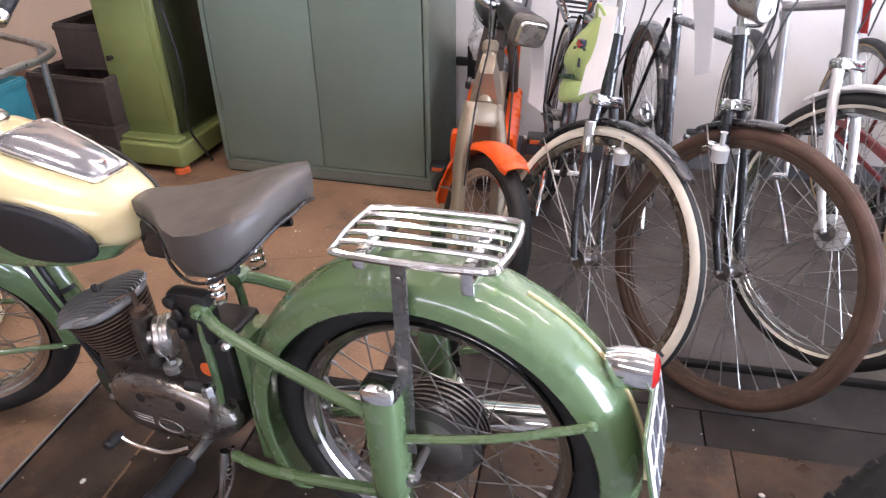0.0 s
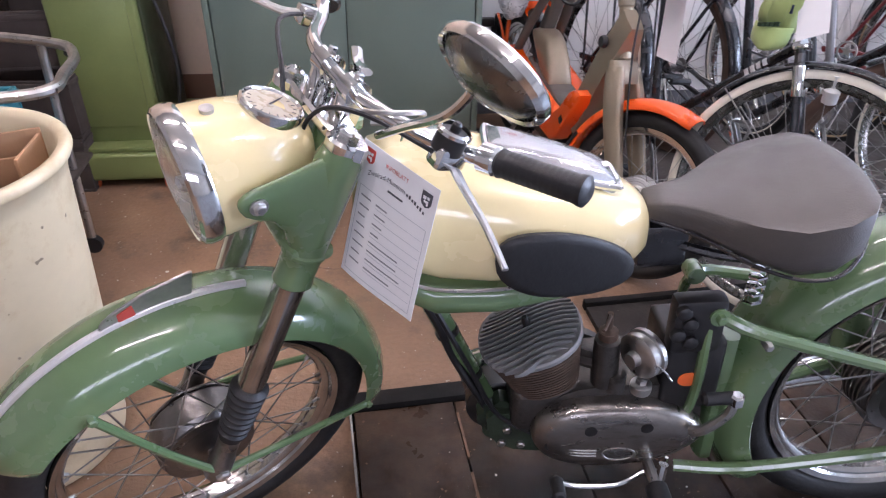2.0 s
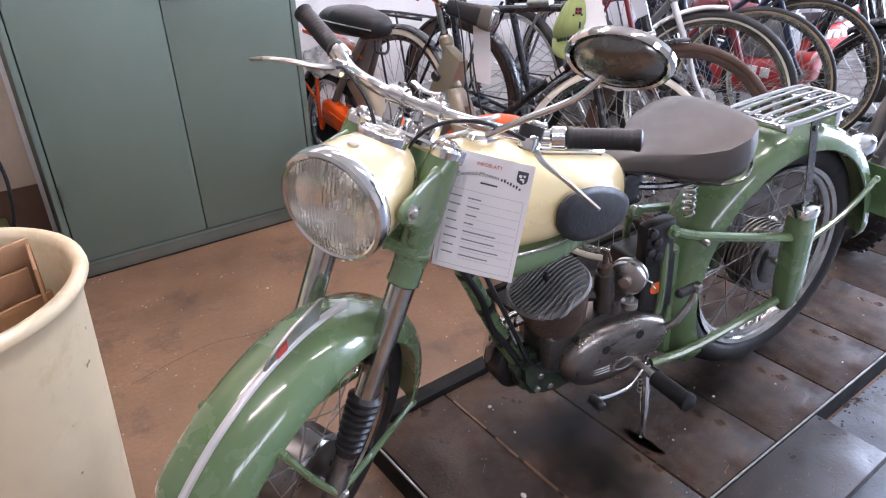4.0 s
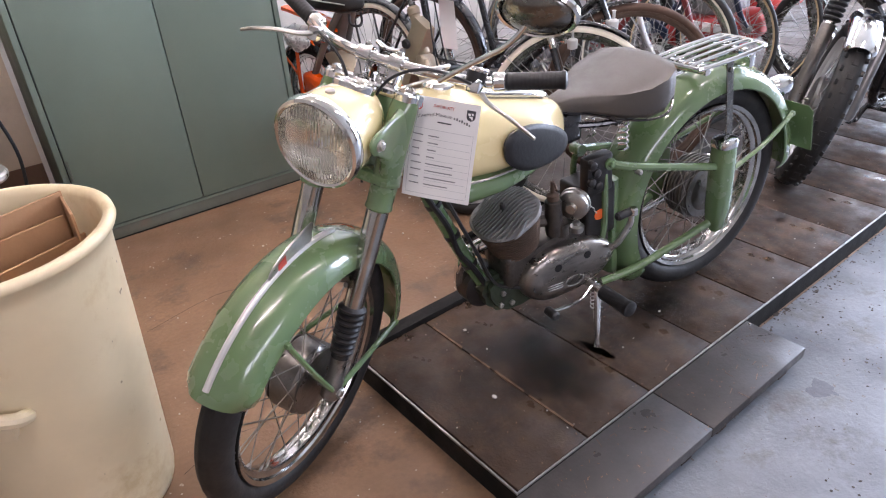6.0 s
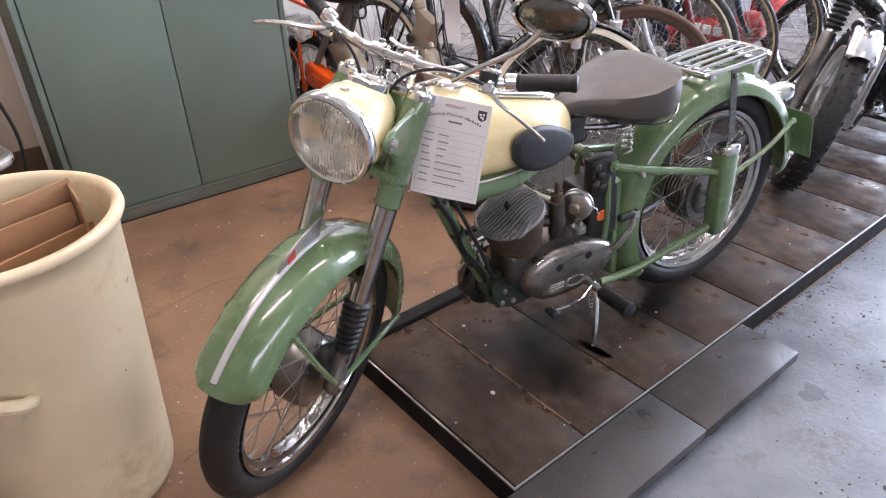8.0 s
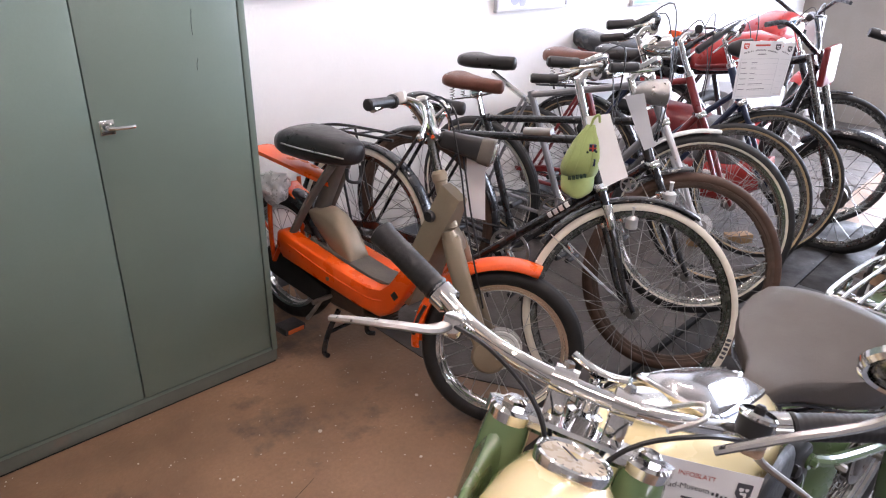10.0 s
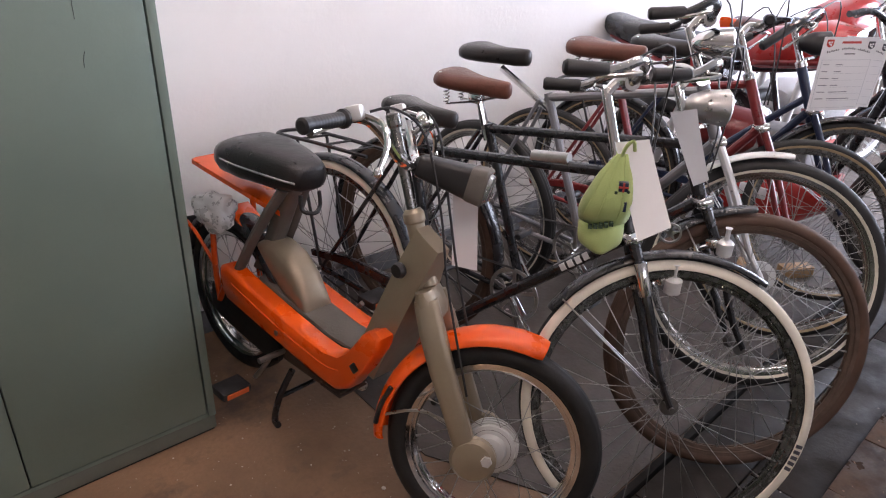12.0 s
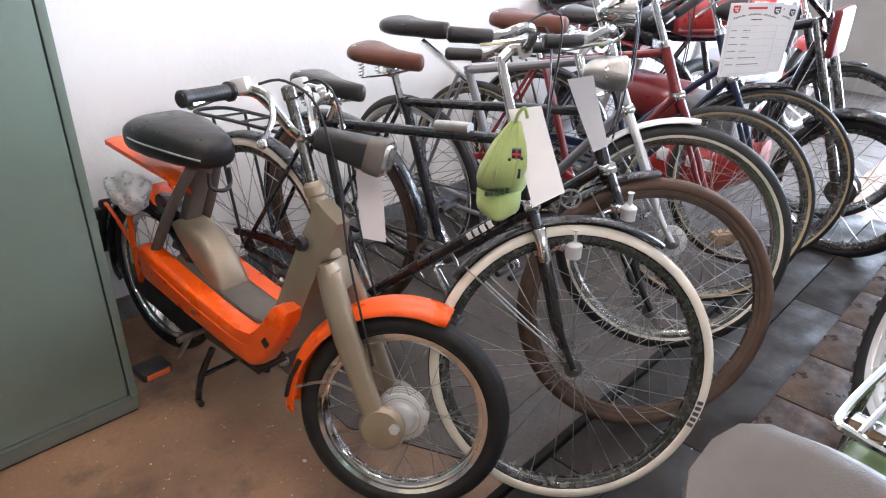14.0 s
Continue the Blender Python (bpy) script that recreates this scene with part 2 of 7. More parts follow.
M_ORANGETAG = mat("orange_sticker", (0.85, 0.16, 0.03), 0.5)
M_REDLENS = mat("red_lens", (0.55, 0.02, 0.015), 0.15, vary=0.05)
M_TUBE_GLASS, _t, _b = principled("lit_tube")
_b.inputs["Emission Color"].default_value = (1.0, 0.92, 0.84, 1)
_b.inputs["Emission Strength"].default_value = 60.0


# ---- mesh helpers ----
def thing(name, m, label, category, group="", kind=""):
    e = new(name)
    e.empty_display_size = 0.05
    e.matrix_world = m
    return tagged(e, label, category, group, kind)


def finish(bm, sharp=0.6):
    bmesh.ops.recalc_face_normals(bm, faces=bm.faces)
    for f in bm.faces:
        f.smooth = True
    for e in bm.edges:
        if len(e.link_faces) == 2 and e.calc_face_angle(0) > sharp:
            e.smooth = False
    return bm


def to_mesh(name, bm, material, sharp=0.6):
    finish(bm, sharp)
    me = bpy.data.meshes.new(name)
    bm.to_mesh(me)
    bm.free()
    me.materials.append(material)
    return me


def part(name, bm, material, parent=None, label="", sharp=0.6, m=None):
    ob = new(name, to_mesh(name, bm, material, sharp))
    ob.parent = parent
    if m is not None:
        ob.matrix_basis = m
    if label:
        ob["label"] = label
    if material is M_LENS_GLASS:
        ob.visible_shadow = False
    return ob


def solid(name, bm, material, label, category, group="", kind="", m=None, sharp=0.6):
    return tagged(part(name, bm, material, None, "", sharp, m), label, category, group, kind)


def join(*bms):
    out = bms[0]
    for b in bms[1:]:
        me = bpy.data.meshes.new("tmp")
        b.to_mesh(me)
        b.free()
        out.from_mesh(me)
        bpy.data.meshes.remove(me)
    return out


def moved(bm, m):
    bmesh.ops.transform(bm, matrix=m, verts=bm.verts)
    return bm


def skin(rings, closed=False, caps=True):
    bm = bmesh.new()
    vs = [[bm.verts.new(p) for p in r] for r in rings]
    k = len(vs[0])
    for i in range(len(vs) if closed else len(vs) - 1):
        a, c = vs[i], vs[(i + 1) % len(vs)]
        for j in range(k):
            bm.faces.new((a[j], a[(j + 1) % k], c[(j + 1) % k], c[j]))
    if caps and not closed:
        bm.faces.new(vs[0][::-1])
        bm.faces.new(vs[-1])
    return bm


def spline(pts, per=6, closed=False):
    """A smooth line through the points."""
    p = [Vector(q) for q in pts]
    if len(p) < 3:
        return p
    out = []
    n = len(p)
    for i in range(n if closed else n - 1):
        a, b, c, d = (p[(i + k) % n] if closed else p[min(max(i + k, 0), n - 1)] for k in (-1, 0, 1, 2))
        for j in range(per):
            t = j / per
            out.append(0.5 * ((2 * b) + (c - a) * t + (2 * a - 5 * b + 4 * c - d) * t * t + (3 * b - a - 3 * c + d) * t ** 3))
    if not closed:
        out.append(p[-1])
    return out


def tube(pts, r, n=8, per=5, closed=False, flat=1.0, caps=True):
    """A round (or flattened) bar along a smooth line; r is one radius or one for each end."""
    line = spline(pts, per, closed)
    k = len(line)
    rings = []
    up = None
    for i, p in enumerate(line):
        a = line[(i - 1) % k] if closed or i else p
        b = line[(i + 1) % k] if closed or i < k - 1 else p
        d = (b - a).normalized()
        if up is None:
            up = d.orthogonal().normalized()
            if abs(d.z) < 0.95:
                up = (Vector((0, 0, 1)) - d * d.z).normalized()
        up = (up - d * up.dot(d)).normalized()
        side = d.cross(up)
        rr = r if not isinstance(r, (tuple, list)) else r[0] + (r[1] - r[0]) * i / (k - 1)
        rings.append([p + (up * math.cos(q) * flat + side * math.sin(q)) * rr for q in (2 * math.pi * j / n for j in range(n))])
    return skin(rings, closed, caps)


def lathe(profile, n=32, axis="y", caps=True):
    """A turned body: profile of (radius, place along the axis)."""
    rings = []
    for rad, h in profile:
        ring = []
        for j in range(n):
            c, s = math.cos(2 * math.pi * j / n) * rad, math.sin(2 * math.pi * j / n) * rad
            ring.append(Vector((c, h, s) if axis == "y" else (c, s, h) if axis == "z" else (h, c, s)))
        rings.append(ring)
    return skin(rings, False, caps)


def ring_lathe(profile, n=48):
    """A turned ring round the y axis with a closed profile of (radius, y)."""
    rings = [[Vector((rad * math.cos(a), y, rad * math.sin(a))) for rad, y in profile] for a in (2 * math.pi * i / n for i in range(n))]
    return skin(rings, True, False)


def box(x0, x1, y0, y1, z0, z1, bevel=0.0, segs=2):
    bm = bmesh.new()
    bmesh.ops.create_cube(bm, size=1)
    bmesh.ops.transform(bm, matrix=Matrix.Translation(((x0 + x1) / 2, (y0 + y1) / 2, (z0 + z1) / 2)) @ Matrix.Diagonal((x1 - x0, y1 - y0, z1 - z0, 1)), verts=bm.verts)
    if bevel:
        bmesh.ops.bevel(bm, geom=bm.edges[:] , offset=bevel, segments=segs, affect="EDGES", profile=0.5)
    return bm


def oval(cx, cy, cz, hw, hh, p=2.5, n=20, axis="x"):
    """A rounded outline across the given axis: half width, half height, squareness p."""
    out = []
    for j in range(n):
        a = 2 * math.pi * j / n
        c, s = math.cos(a), math.sin(a)
        u = math.copysign(abs(c) ** (2 / p), c) * hw
        v = math.copysign(abs(s) ** (2 / p), s) * hh
        out.append(Vector((cx, cy + u, cz + v) if axis == "x" else (cx + u, cy, cz + v) if axis == "y" else (cx + u, cy + v, cz)))
    return out


def plate(outline, thick, axis="y", bevel=0.0):
    """A flat plate with the outline (u, v) in xz (axis y), xy (axis z) or yz (axis x), thick along the axis about 0."""
    def at(u, v, h):
        return Vector((u, h, v) if axis == "y" else (u, v, h) if axis == "z" else (h, u, v))
    bm = skin([[at(u, v, -thick / 2) for u, v in outline], [at(u, v, thick / 2) for u, v in outline]])
    if bevel:
        bmesh.ops.bevel(bm, geom=[e for e in bm.edges], offset=bevel, segments=2, affect="EDGES")
    return bm


def bolt(p, r=0.007, h=0.008, axis="y"):
    return moved(lathe([(r, -h / 2), (r, h * 0.3), (r * 0.7, h / 2)], 6, axis), Matrix.Translation(p))


def rod_mesh(a, b, r, n=4):
    a, b = Vector(a), Vector(b)
    return moved(lathe([(r, 0), (r, (b - a).length)], n, "z"), Matrix.Translation(a) @ (b - a).to_track_quat("Z", "Y").to_matrix().to_4x4())


def wheel(parent, m, R, tyre_w, rim_depth, hub, spokes, tyre_mat, rim_mat=None, wall_mat=None, spoke_r=0.0012, tread=0, label="", hub_mat=None, wall=(0.55, 0.95)):
    """A spoked wheel round the y axis. hub: half width, flange radius, drum radius."""
    rim_mat, hub_mat = rim_mat or M_CHROME, hub_mat or M_ALU
    th = tyre_w * 0.95
    rr = R - th
    w = tyre_w * 0.42
    rim = part("wheel", ring_lathe([(rr + 0.006, -w), (rr + 0.007, -w * 0.8), (rr - 0.002, -w * 0.72), (rr - rim_depth, -w * 0.35), (rr - rim_depth, w * 0.35),
                                    (rr - 0.002, w * 0.72), (rr + 0.007, w * 0.8), (rr + 0.006, w), (rr - 0.004, w * 0.85), (rr - rim_depth * 0.45, w * 0.66), (rr - rim_depth * 0.75, w * 0.62), (rr - rim_depth - 0.003, w * 0.42), (rr - rim_depth - 0.003, w * 0.15), (rr - rim_depth + 0.001, w * 0.08), (rr - rim_depth + 0.001, -w * 0.08), (rr - rim_depth - 0.003, -w * 0.15),
                                    (rr - rim_depth - 0.003, -w * 0.42), (rr - rim_depth * 0.75, -w * 0.62), (rr - rim_depth * 0.45, -w * 0.66), (rr - 0.004, -w * 0.85)], 56), rim_mat, parent, label, m=m)
    prof = []
    for i in range(29):
        a = -2.45 + 4.9 * i / 28
        groove = 0.0022 if not tread and i in (11, 14, 17) else 0.0
        prof.append((R - th * 0.5 + (th * 0.5 - groove) * math.cos(a), tyre_w * 0.5 * math.sin(a)))
    tyre = part("tyre", ring_lathe(prof, 64), tyre_mat, rim)
    if tread:
        knob = to_mesh("tread_block", box(-0.009, 0.009, -tyre_w * 0.12, tyre_w * 0.12, -0.004, 0.0022, 0.001, 1), tyre_mat)
        for i in range(tread):
            for k, yy in enumerate((-0.32, 0.0, 0.32)):
                a2 = 2 * math.pi * (i + (0.5 if k == 1 else 0)) / tread
                ob = new("tread_block", knob)
                ob.parent = tyre
                ob.matrix_basis = Matrix.Rotation(-a2, 4, "Y") @ Matrix.Translation((0, yy * tyre_w, R - abs(yy) * 0.035)) @ Matrix.Rotation(yy * 1.6, 4, "X")
    if wall_mat:
        for s in (-1, 1):
            prof = []
            for i in range(6):
                a = (math.pi / 2) * (2 * (1 - (wall[0] + (wall[1] - wall[0]) * i / 5)) + 0.0) + 0.55
                prof.append((R - th * 0.5 + (th * 0.5 + 0.0012) * math.cos(a), s * (tyre_w * 0.5 + 0.0012) * math.sin(a)))
            back = [(q - 0.002, y - s * 0.003) for q, y in prof[::-1]]
            part("sidewall_band", ring_lathe(prof + back, 64), wall_mat, rim, "pale band round the tyre")
    hw, fl, dr = hub
    part("hub", lathe([(0.006, -hw - 0.03), (0.006, -hw - 0.002), (fl, -hw), (fl, -hw + 0.004), (dr * 0.8, -hw + 0.008), (dr, -hw * 0.5), (dr, hw * 0.5), (dr * 0.8, hw - 0.008), (fl, hw - 0.004), (fl, hw), (0.006, hw + 0.002), (0.006, hw + 0.03)], 28), hub_mat, rim)
    meshes = []
    for s in (-1, 1):
        for lean in (-1, 1):
            a = Vector((fl * 0.92 * math.sin(1.15 * lean), s * hw * 0.96, fl * 0.92 * math.cos(1.15 * lean)))
            b = Vector((0, s * w * 0.12, rr - rim_depth + 0.001))
            sp = join(rod_mesh(a, b, spoke_r), rod_mesh(b, b + (a - b).normalized() * 0.014, spoke_r * 2.2, 5))
            meshes.append(to_mesh("spoke", sp, M_SPOKE))
    for i in range(spokes):
        ob = new("spoke", meshes[(i % 2) * 2 + (i // 2) % 2])
        ob.parent = rim
        ob.matrix_basis = Matrix.Rotation(2 * math.pi * i / spokes, 4, "Y")
    return rim


def mudguard(R, a0, a1, half, depth, thick=0.003, n=40, flare=1.0, lip=0.004):
    """A curved guard round the y axis from angle a0 to a1 (degrees up from +x), with turned-down sides."""
    prof = []
    k = 12
    for i in range(k + 1):
        q = -1 + 2 * i / k
        y = half * math.sin(q * math.pi / 2)
        prof.append((R - depth * (1 - math.cos(q * math.pi / 2) ** 0.75) if abs(q) < 1 else R - depth, y))
    inner = [(r - thick, y * (1 - thick / half)) for r, y in prof[::-1]]
    rings = []
    for i in range(n + 1):
        t = i / n
        a = radians(a0 + (a1 - a0) * t)
        end = min(t, 1 - t) * n
        sc = 1.0 - (0.25 * (1 - end / 2.0) ** 2 if end < 2 and lip else 0)
        rings.append([Vector((r * math.cos(a), y * sc, r * math.sin(a))) for r, y in prof + inner])
    return skin(rings)


# ---- the room ----
def structure(name, bm, material, label, category):
    return tagged(part(name, bm, material), label, category, kind="structure")


def slab_with_hole(x0, x1, z0, z1, hx0, hx1, hz0, hz1, y0, y1):
    """An upright slab along x with one opening through it."""
    return join(box(x0, hx0, y0, y1, z0, z1), box(hx1, x1, y0, y1, z0, z1), box(hx0, hx1, y0, y1, hz1, z1),
                *([box(hx0, hx1, y0, y1, z0, hz0)] if hz0 > z0 else []))


structure("floor", box(ROOM_W, ROOM_E, ROOM_S, ROOM_N, -0.2, 0.0), M_FLOOR, "brown worn and stained concrete floor", "floor")
structure("wall_north", box(ROOM_W - 0.25, ROOM_E + 0.25, ROOM_N, ROOM_N + 0.25, -0.2, ROOM_H), M_WALL, "white limewashed wall behind the bicycles", "wall")
# Thin beige sheet over the white wall, west of the cabinet.
structure("wall_paint_west", box(ROOM_W + 0.003, -0.99, ROOM_N - 0.006, ROOM_N - 0.0005, 0.22, ROOM_H - 0.003), M_BEIGE, "beige wall beside the cabinet", "wall")
structure("wall_base_west", box(ROOM_W + 0.003, -0.99, ROOM_N - 0.008, ROOM_N - 0.0005, 0.001, 0.2195), M_BROWNBAND, "brown painted band along the wall foot", "wall")
# Unseen walls and ceiling close the room, toned dark to limit bounced light.
structure("wall_west", box(ROOM_W - 0.25, ROOM_W, ROOM_S, ROOM_N, -0.2, ROOM_H), M_PLASTER, "unseen plain grey wall closing the room", "wall")
structure("wall_south", slab_with_hole(ROOM_W - 0.25, ROOM_E + 0.25, -0.2, ROOM_H, -2.5, 1.3, 1.80, 2.60, ROOM_S - 0.25, ROOM_S), M_PLASTER, "unseen grey wall with a wide window", "wall")
structure("wall_east", moved(slab_with_hole(ROOM_S, ROOM_N, -0.2, ROOM_H, -1.2, 2.4, -0.2, 2.75, -0.125, 0.125), Matrix.Translation((ROOM_E + 0.125, 0, 0)) @ Matrix.Rotation(math.pi / 2, 4, "Z")), M_PLASTER, "unseen grey wall with an open gate", "wall")
structure("ceiling", box(ROOM_W - 0.25, ROOM_E + 0.25, ROOM_S - 0.25, ROOM_N + 0.25, ROOM_H, ROOM_H + 0.2), M_CEIL, "unseen plain grey ceiling", "ceiling")
structure("ground", box(-60, 60, -60, 60, -0.6, -0.22), M_APRON, "grey yard outside the gate", "ground")

# grey concrete strip along the aisle in front of the platform
structure("aisle_floor", plate([(-0.62, ROOM_S + 0.01), (ROOM_E - 0.01, ROOM_S + 0.01), (ROOM_E - 0.01, 1.14), (0.395, 0.845), (0.395, 0.72), (-0.62, 0.66)], 0.012, "z"), M_APRON, "grey scuffed concrete aisle with flaking paint", "floor")

# Thin slab, darker than the brown floor, from the low deck to the wall.
structure("rear_floor", plate([(0.62, 1.91), (ROOM_E - 0.01, 2.18), (ROOM_E - 0.01, ROOM_N - 0.014), (0.42, ROOM_N - 0.014), (0.40, 2.35)], 0.008, "z"), M_DARKFLOOR, "dark grey-brown concrete floor beneath the bicycles", "floor")
win = structure("window_1", join(*[box(x - 0.035, x + 0.035, ROOM_S - 0.12, ROOM_S - 0.05, 1.80, 2.60, 0.004) for x in (-2.465, -1.565, -0.6, 0.365, 1.265)], box(-2.43, 1.23, ROOM_S - 0.12, ROOM_S - 0.05, 1.80, 1.84, 0.004), box(-2.43, 1.23, ROOM_S - 0.12, ROOM_S - 0.05, 2.56, 2.60, 0.004)), M_CEIL, "wide high window with upright bars", "window")
for pts in (((-1.05, 1.42), (-0.92, 1.47), (-0.80, 1.46), (-0.62, 1.52), (-0.50, 1.51)), ((-0.95, 2.10), (-0.70, 2.16), (-0.52, 2.13), (-0.25, 2.22))):
    structure("floor_crack", tube([(x, y, 0.0) for x, y in pts], 0.0008, 5, 4, flat=0.3), M_BLACKBEAM, "thin dark crack in the floor", "crack")
# ceiling tubes
def tube_light(x, y):
    t = thing("ceiling_light", pose(x, y, ROOM_H), "white ceiling batten with a lit fluorescent tube", "ceiling light", "ceiling lights")
    part("batten", box(-0.75, 0.75, -0.04, 0.04, -0.06, 0.0, 0.006), M_CEIL, t)
    part("tube", moved(lathe([(0.013, -0.7), (0.018, -0.69), (0.018, 0.69), (0.013, 0.7)], 12, "x"), Matrix.Translation((0, 0, -0.085))), M_TUBE_GLASS, t)
    for s in (-1, 1):
        part("tube_holder", box(s * 0.72 - 0.012, s * 0.72 + 0.012, -0.02, 0.02, -0.11, -0.055, 0.003), M_CEIL, t)


for lx, ly in ((-1.0, 0.15), (1.25, 0.55), (-1.3, 1.9), (0.6, 2.3), (2.4, 2.3)):
    tube_light(lx, ly)

# ---- platform of boards with steel edging ----
PLAT = pose(-0.475, 0.812, 0, 0, 0, 3.2)
PLAT_H = 0.073
plat = thing("platform", PLAT, "low platform of dark oiled boards with a steel edge", "platform")
part("steel_edge", box(-0.004, 3.6, -0.006, -0.0012, PLAT_H - 0.004, PLAT_H + 0.002, 0.001, 1), M_STEELEDGE, plat, "scuffed bare steel angle")
part("steel_edge", box(-0.010, -0.0045, -0.006, 0.64, PLAT_H - 0.004, PLAT_H + 0.002, 0.001, 1), M_STEELEDGE, plat, "scuffed bare steel angle")
part("edge_beam", box(-0.004, 3.6, -0.005, 0.0, 0.0, PLAT_H - 0.0045), M_BLACKBEAM, plat, "black painted steel angle")
part("edge_beam", box(-0.009, -0.004, -0.005, 0.64, 0.0, PLAT_H - 0.0045), M_BLACKBEAM, plat, "black painted steel angle")
part("back_beam", box(-0.01, 0.70, 0.642, 0.69, 0.0, PLAT_H + 0.012, 0.004), M_BLACKBEAM, plat, "black painted steel beam")
part("bearer", join(box(0.02, 3.55, 0.03, 0.09, 0.0, 0.045), box(0.02, 0.68, 0.55, 0.61, 0.0, 0.045), box(0.74, 3.55, 0.55, 0.61, 0.0, 0.045)), M_BLACKBEAM, plat)
rnd = random.Random(5)


def board(w, length, thick):
    return box(0.002, w - 0.002, 0.0, length, 0.0, thick, 0.003, 2)


xs = [0.0, 0.236, 0.475, 0.755, 1.035, 1.315, 1.60, 1.88, 2.16, 2.44, 2.72, 3.0, 3.28, 3.56]
for i, (a, b) in enumerate(zip(xs[:-1], xs[1:])):
    ln = 0.64
    part("board", board(b - a, ln - rnd.uniform(0.001, 0.004), 0.028), M_PLANK, plat, m=pose(a, 0.001, PLAT_H - 0.028 - rnd.uniform(0, 0.002), 0, 0, rnd.uniform(-0.12, 0.12)))
for y0, y1, dx in ((0.05, 0.20, 0.0), (0.22, 0.33, 0.001), (0.35, 0.43, -0.001), (0.47, 0.60, 0.001)):
    part("worn_edge", box(0.2335 + dx, 0.2395 + dx, y0, y1, PLAT_H - 0.006, PLAT_H + 0.0004), M_WORN, plat, "pale splintered board edge")
low = thing("low_deck", PLAT, "low deck of dark oiled boards behind the platform", "platform")
for i, (y0, w) in enumerate(((0.645, 0.173), (0.820, 0.174))):
    x0 = 0.70
    for k, ln in enumerate((0.86 - 0.3 * i, 1.02, 1.02 + 0.3 * i)):
        part("board", box(0.0015, ln - 0.003, 0.0015, w - 0.0015, 0.0, 0.018 + rnd.uniform(0, 0.0015), 0.0025, 2), M_DECK, low, m=pose(x0, y0, 0.001))
        x0 += ln
part("steel_bar", box(0.70, 3.6, 0.998, 1.020, 0.0, 0.030, 0.003), M_BLACKBEAM, low, "dark steel bar")
for i, (a, b) in enumerate(((-0.05, 0.478), (0.478, 0.922))):
    bd = solid("ramp_board", box(0, b - a - 0.002, 0, 0.174, 0.0, 0.032, 0.003, 2), M_RAMP, "loose dark board laid as a kerb ramp against the platform", "board", "ramp boards",
               m=PLAT @ pose(a, -0.1815, 0.0385, 0, 0, 0))
    solid("packing_batten", join(box(0.05, 0.09, 0.012, 0.16, 0, 0.0385), box(b - a - 0.1, b - a - 0.06, 0.012, 0.16, 0, 0.0385)), M_PLANK, "dark batten under the ramp board", "batten", "battens", m=PLAT @ pose(a, -0.181, 0.0))

# crumbs of plaster and grit on the floor
gm = bmesh.new()
for i in range(1100):
    x, y = rnd.uniform(-1.9, 1.2), rnd.uniform(0.4, 3.2)
    r = rnd.uniform(0.0008, 0.0030) * (1 + 2.0 * (rnd.random() > 0.95))
    on = PLAT.inverted() @ Vector((x, y, 0))
    z = PLAT_H if (on.x > 0 and 0.02 < on.y < 0.63) else 0.02 if (on.x > 0.7 and 0.62 < on.y < 1.03) else 0.0
    if z and rnd.random() < 0.6:
        continue
    bmesh.ops.create_icosphere(gm, subdivisions=1, radius=r, matrix=Matrix.Translation((x, y, z + r * 0.3)) @ Matrix.Diagonal((1, rnd.uniform(0.6, 1.4), 0.45, 1)))
tagged(part("floor_grit", gm, M_FLOOR_SPECK), "scattered pale crumbs of plaster and grit", "grit", kind="stuff")


# chips and scratches in the boards
sm = bmesh.new()
for i in range(520):
    on_ramp = rnd.random() < 0.3
    x, y = (rnd.uniform(-0.04, 0.9), rnd.uniform(-0.176, -0.02)) if on_ramp else (rnd.uniform(0.01, 2.6), rnd.uniform(0.01, 0.63))
    if not on_ramp and rnd.random() < 0.35:
        x = rnd.choice(xs[1:9]) + rnd.gauss(0, 0.008)
    top = 0.0706 if on_ramp else PLAT_H + 0.0001
    ln, w = rnd.uniform(0.0015, 0.008) * (4 if rnd.random() < 0.08 else 1), rnd.uniform(0.0008, 0.0030)
    bmesh.ops.create_cube(sm, size=1, matrix=PLAT @ pose(x, y, top, 0, 0, rnd.gauss(35, 40)) @ Matrix.Diagonal((ln, w, 0.0005, 1)))
tagged(part("board_scratches", sm, M_WORN), "pale chips and scratches in the boards", "scratches", kind="stuff")

# soft shade below the engine and soaked-in oil, painted as ragged dark patches
M_OILSHADE, patch_tree, patch_b = principled("oil_and_shade")
patch_b.inputs["Base Color"].default_value, patch_b.inputs["Roughness"].default_value = (0.008, 0.007, 0.006, 1), 0.30
on, ol = patch_tree.nodes, patch_tree.links.new
patch_at = on.new("ShaderNodeTexCoord").outputs["Object"]
patch_len = on.new("ShaderNodeVectorMath")
patch_len.operation = "LENGTH"
ol(patch_at, patch_len.inputs[0])
patch_noise = on.new("ShaderNodeTexNoise")
patch_noise.inputs["Scale"].default_value, patch_noise.inputs["Detail"].default_value = 11.0, 5.0
ol(patch_at, patch_noise.inputs["Vector"])
patch_mix = on.new("ShaderNodeMath")
patch_mix.operation = "MULTIPLY_ADD"
patch_mix.inputs[1].default_value = 0.22
ol(patch_noise.outputs["Fac"], patch_mix.inputs[0])
ol(patch_len.outputs["Value"], patch_mix.inputs[2])
patch_edge = on.new("ShaderNodeMapRange")
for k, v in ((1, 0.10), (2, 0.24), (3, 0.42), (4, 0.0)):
    patch_edge.inputs[k].default_value = v
ol(patch_mix.outputs[0], patch_edge.inputs[0])
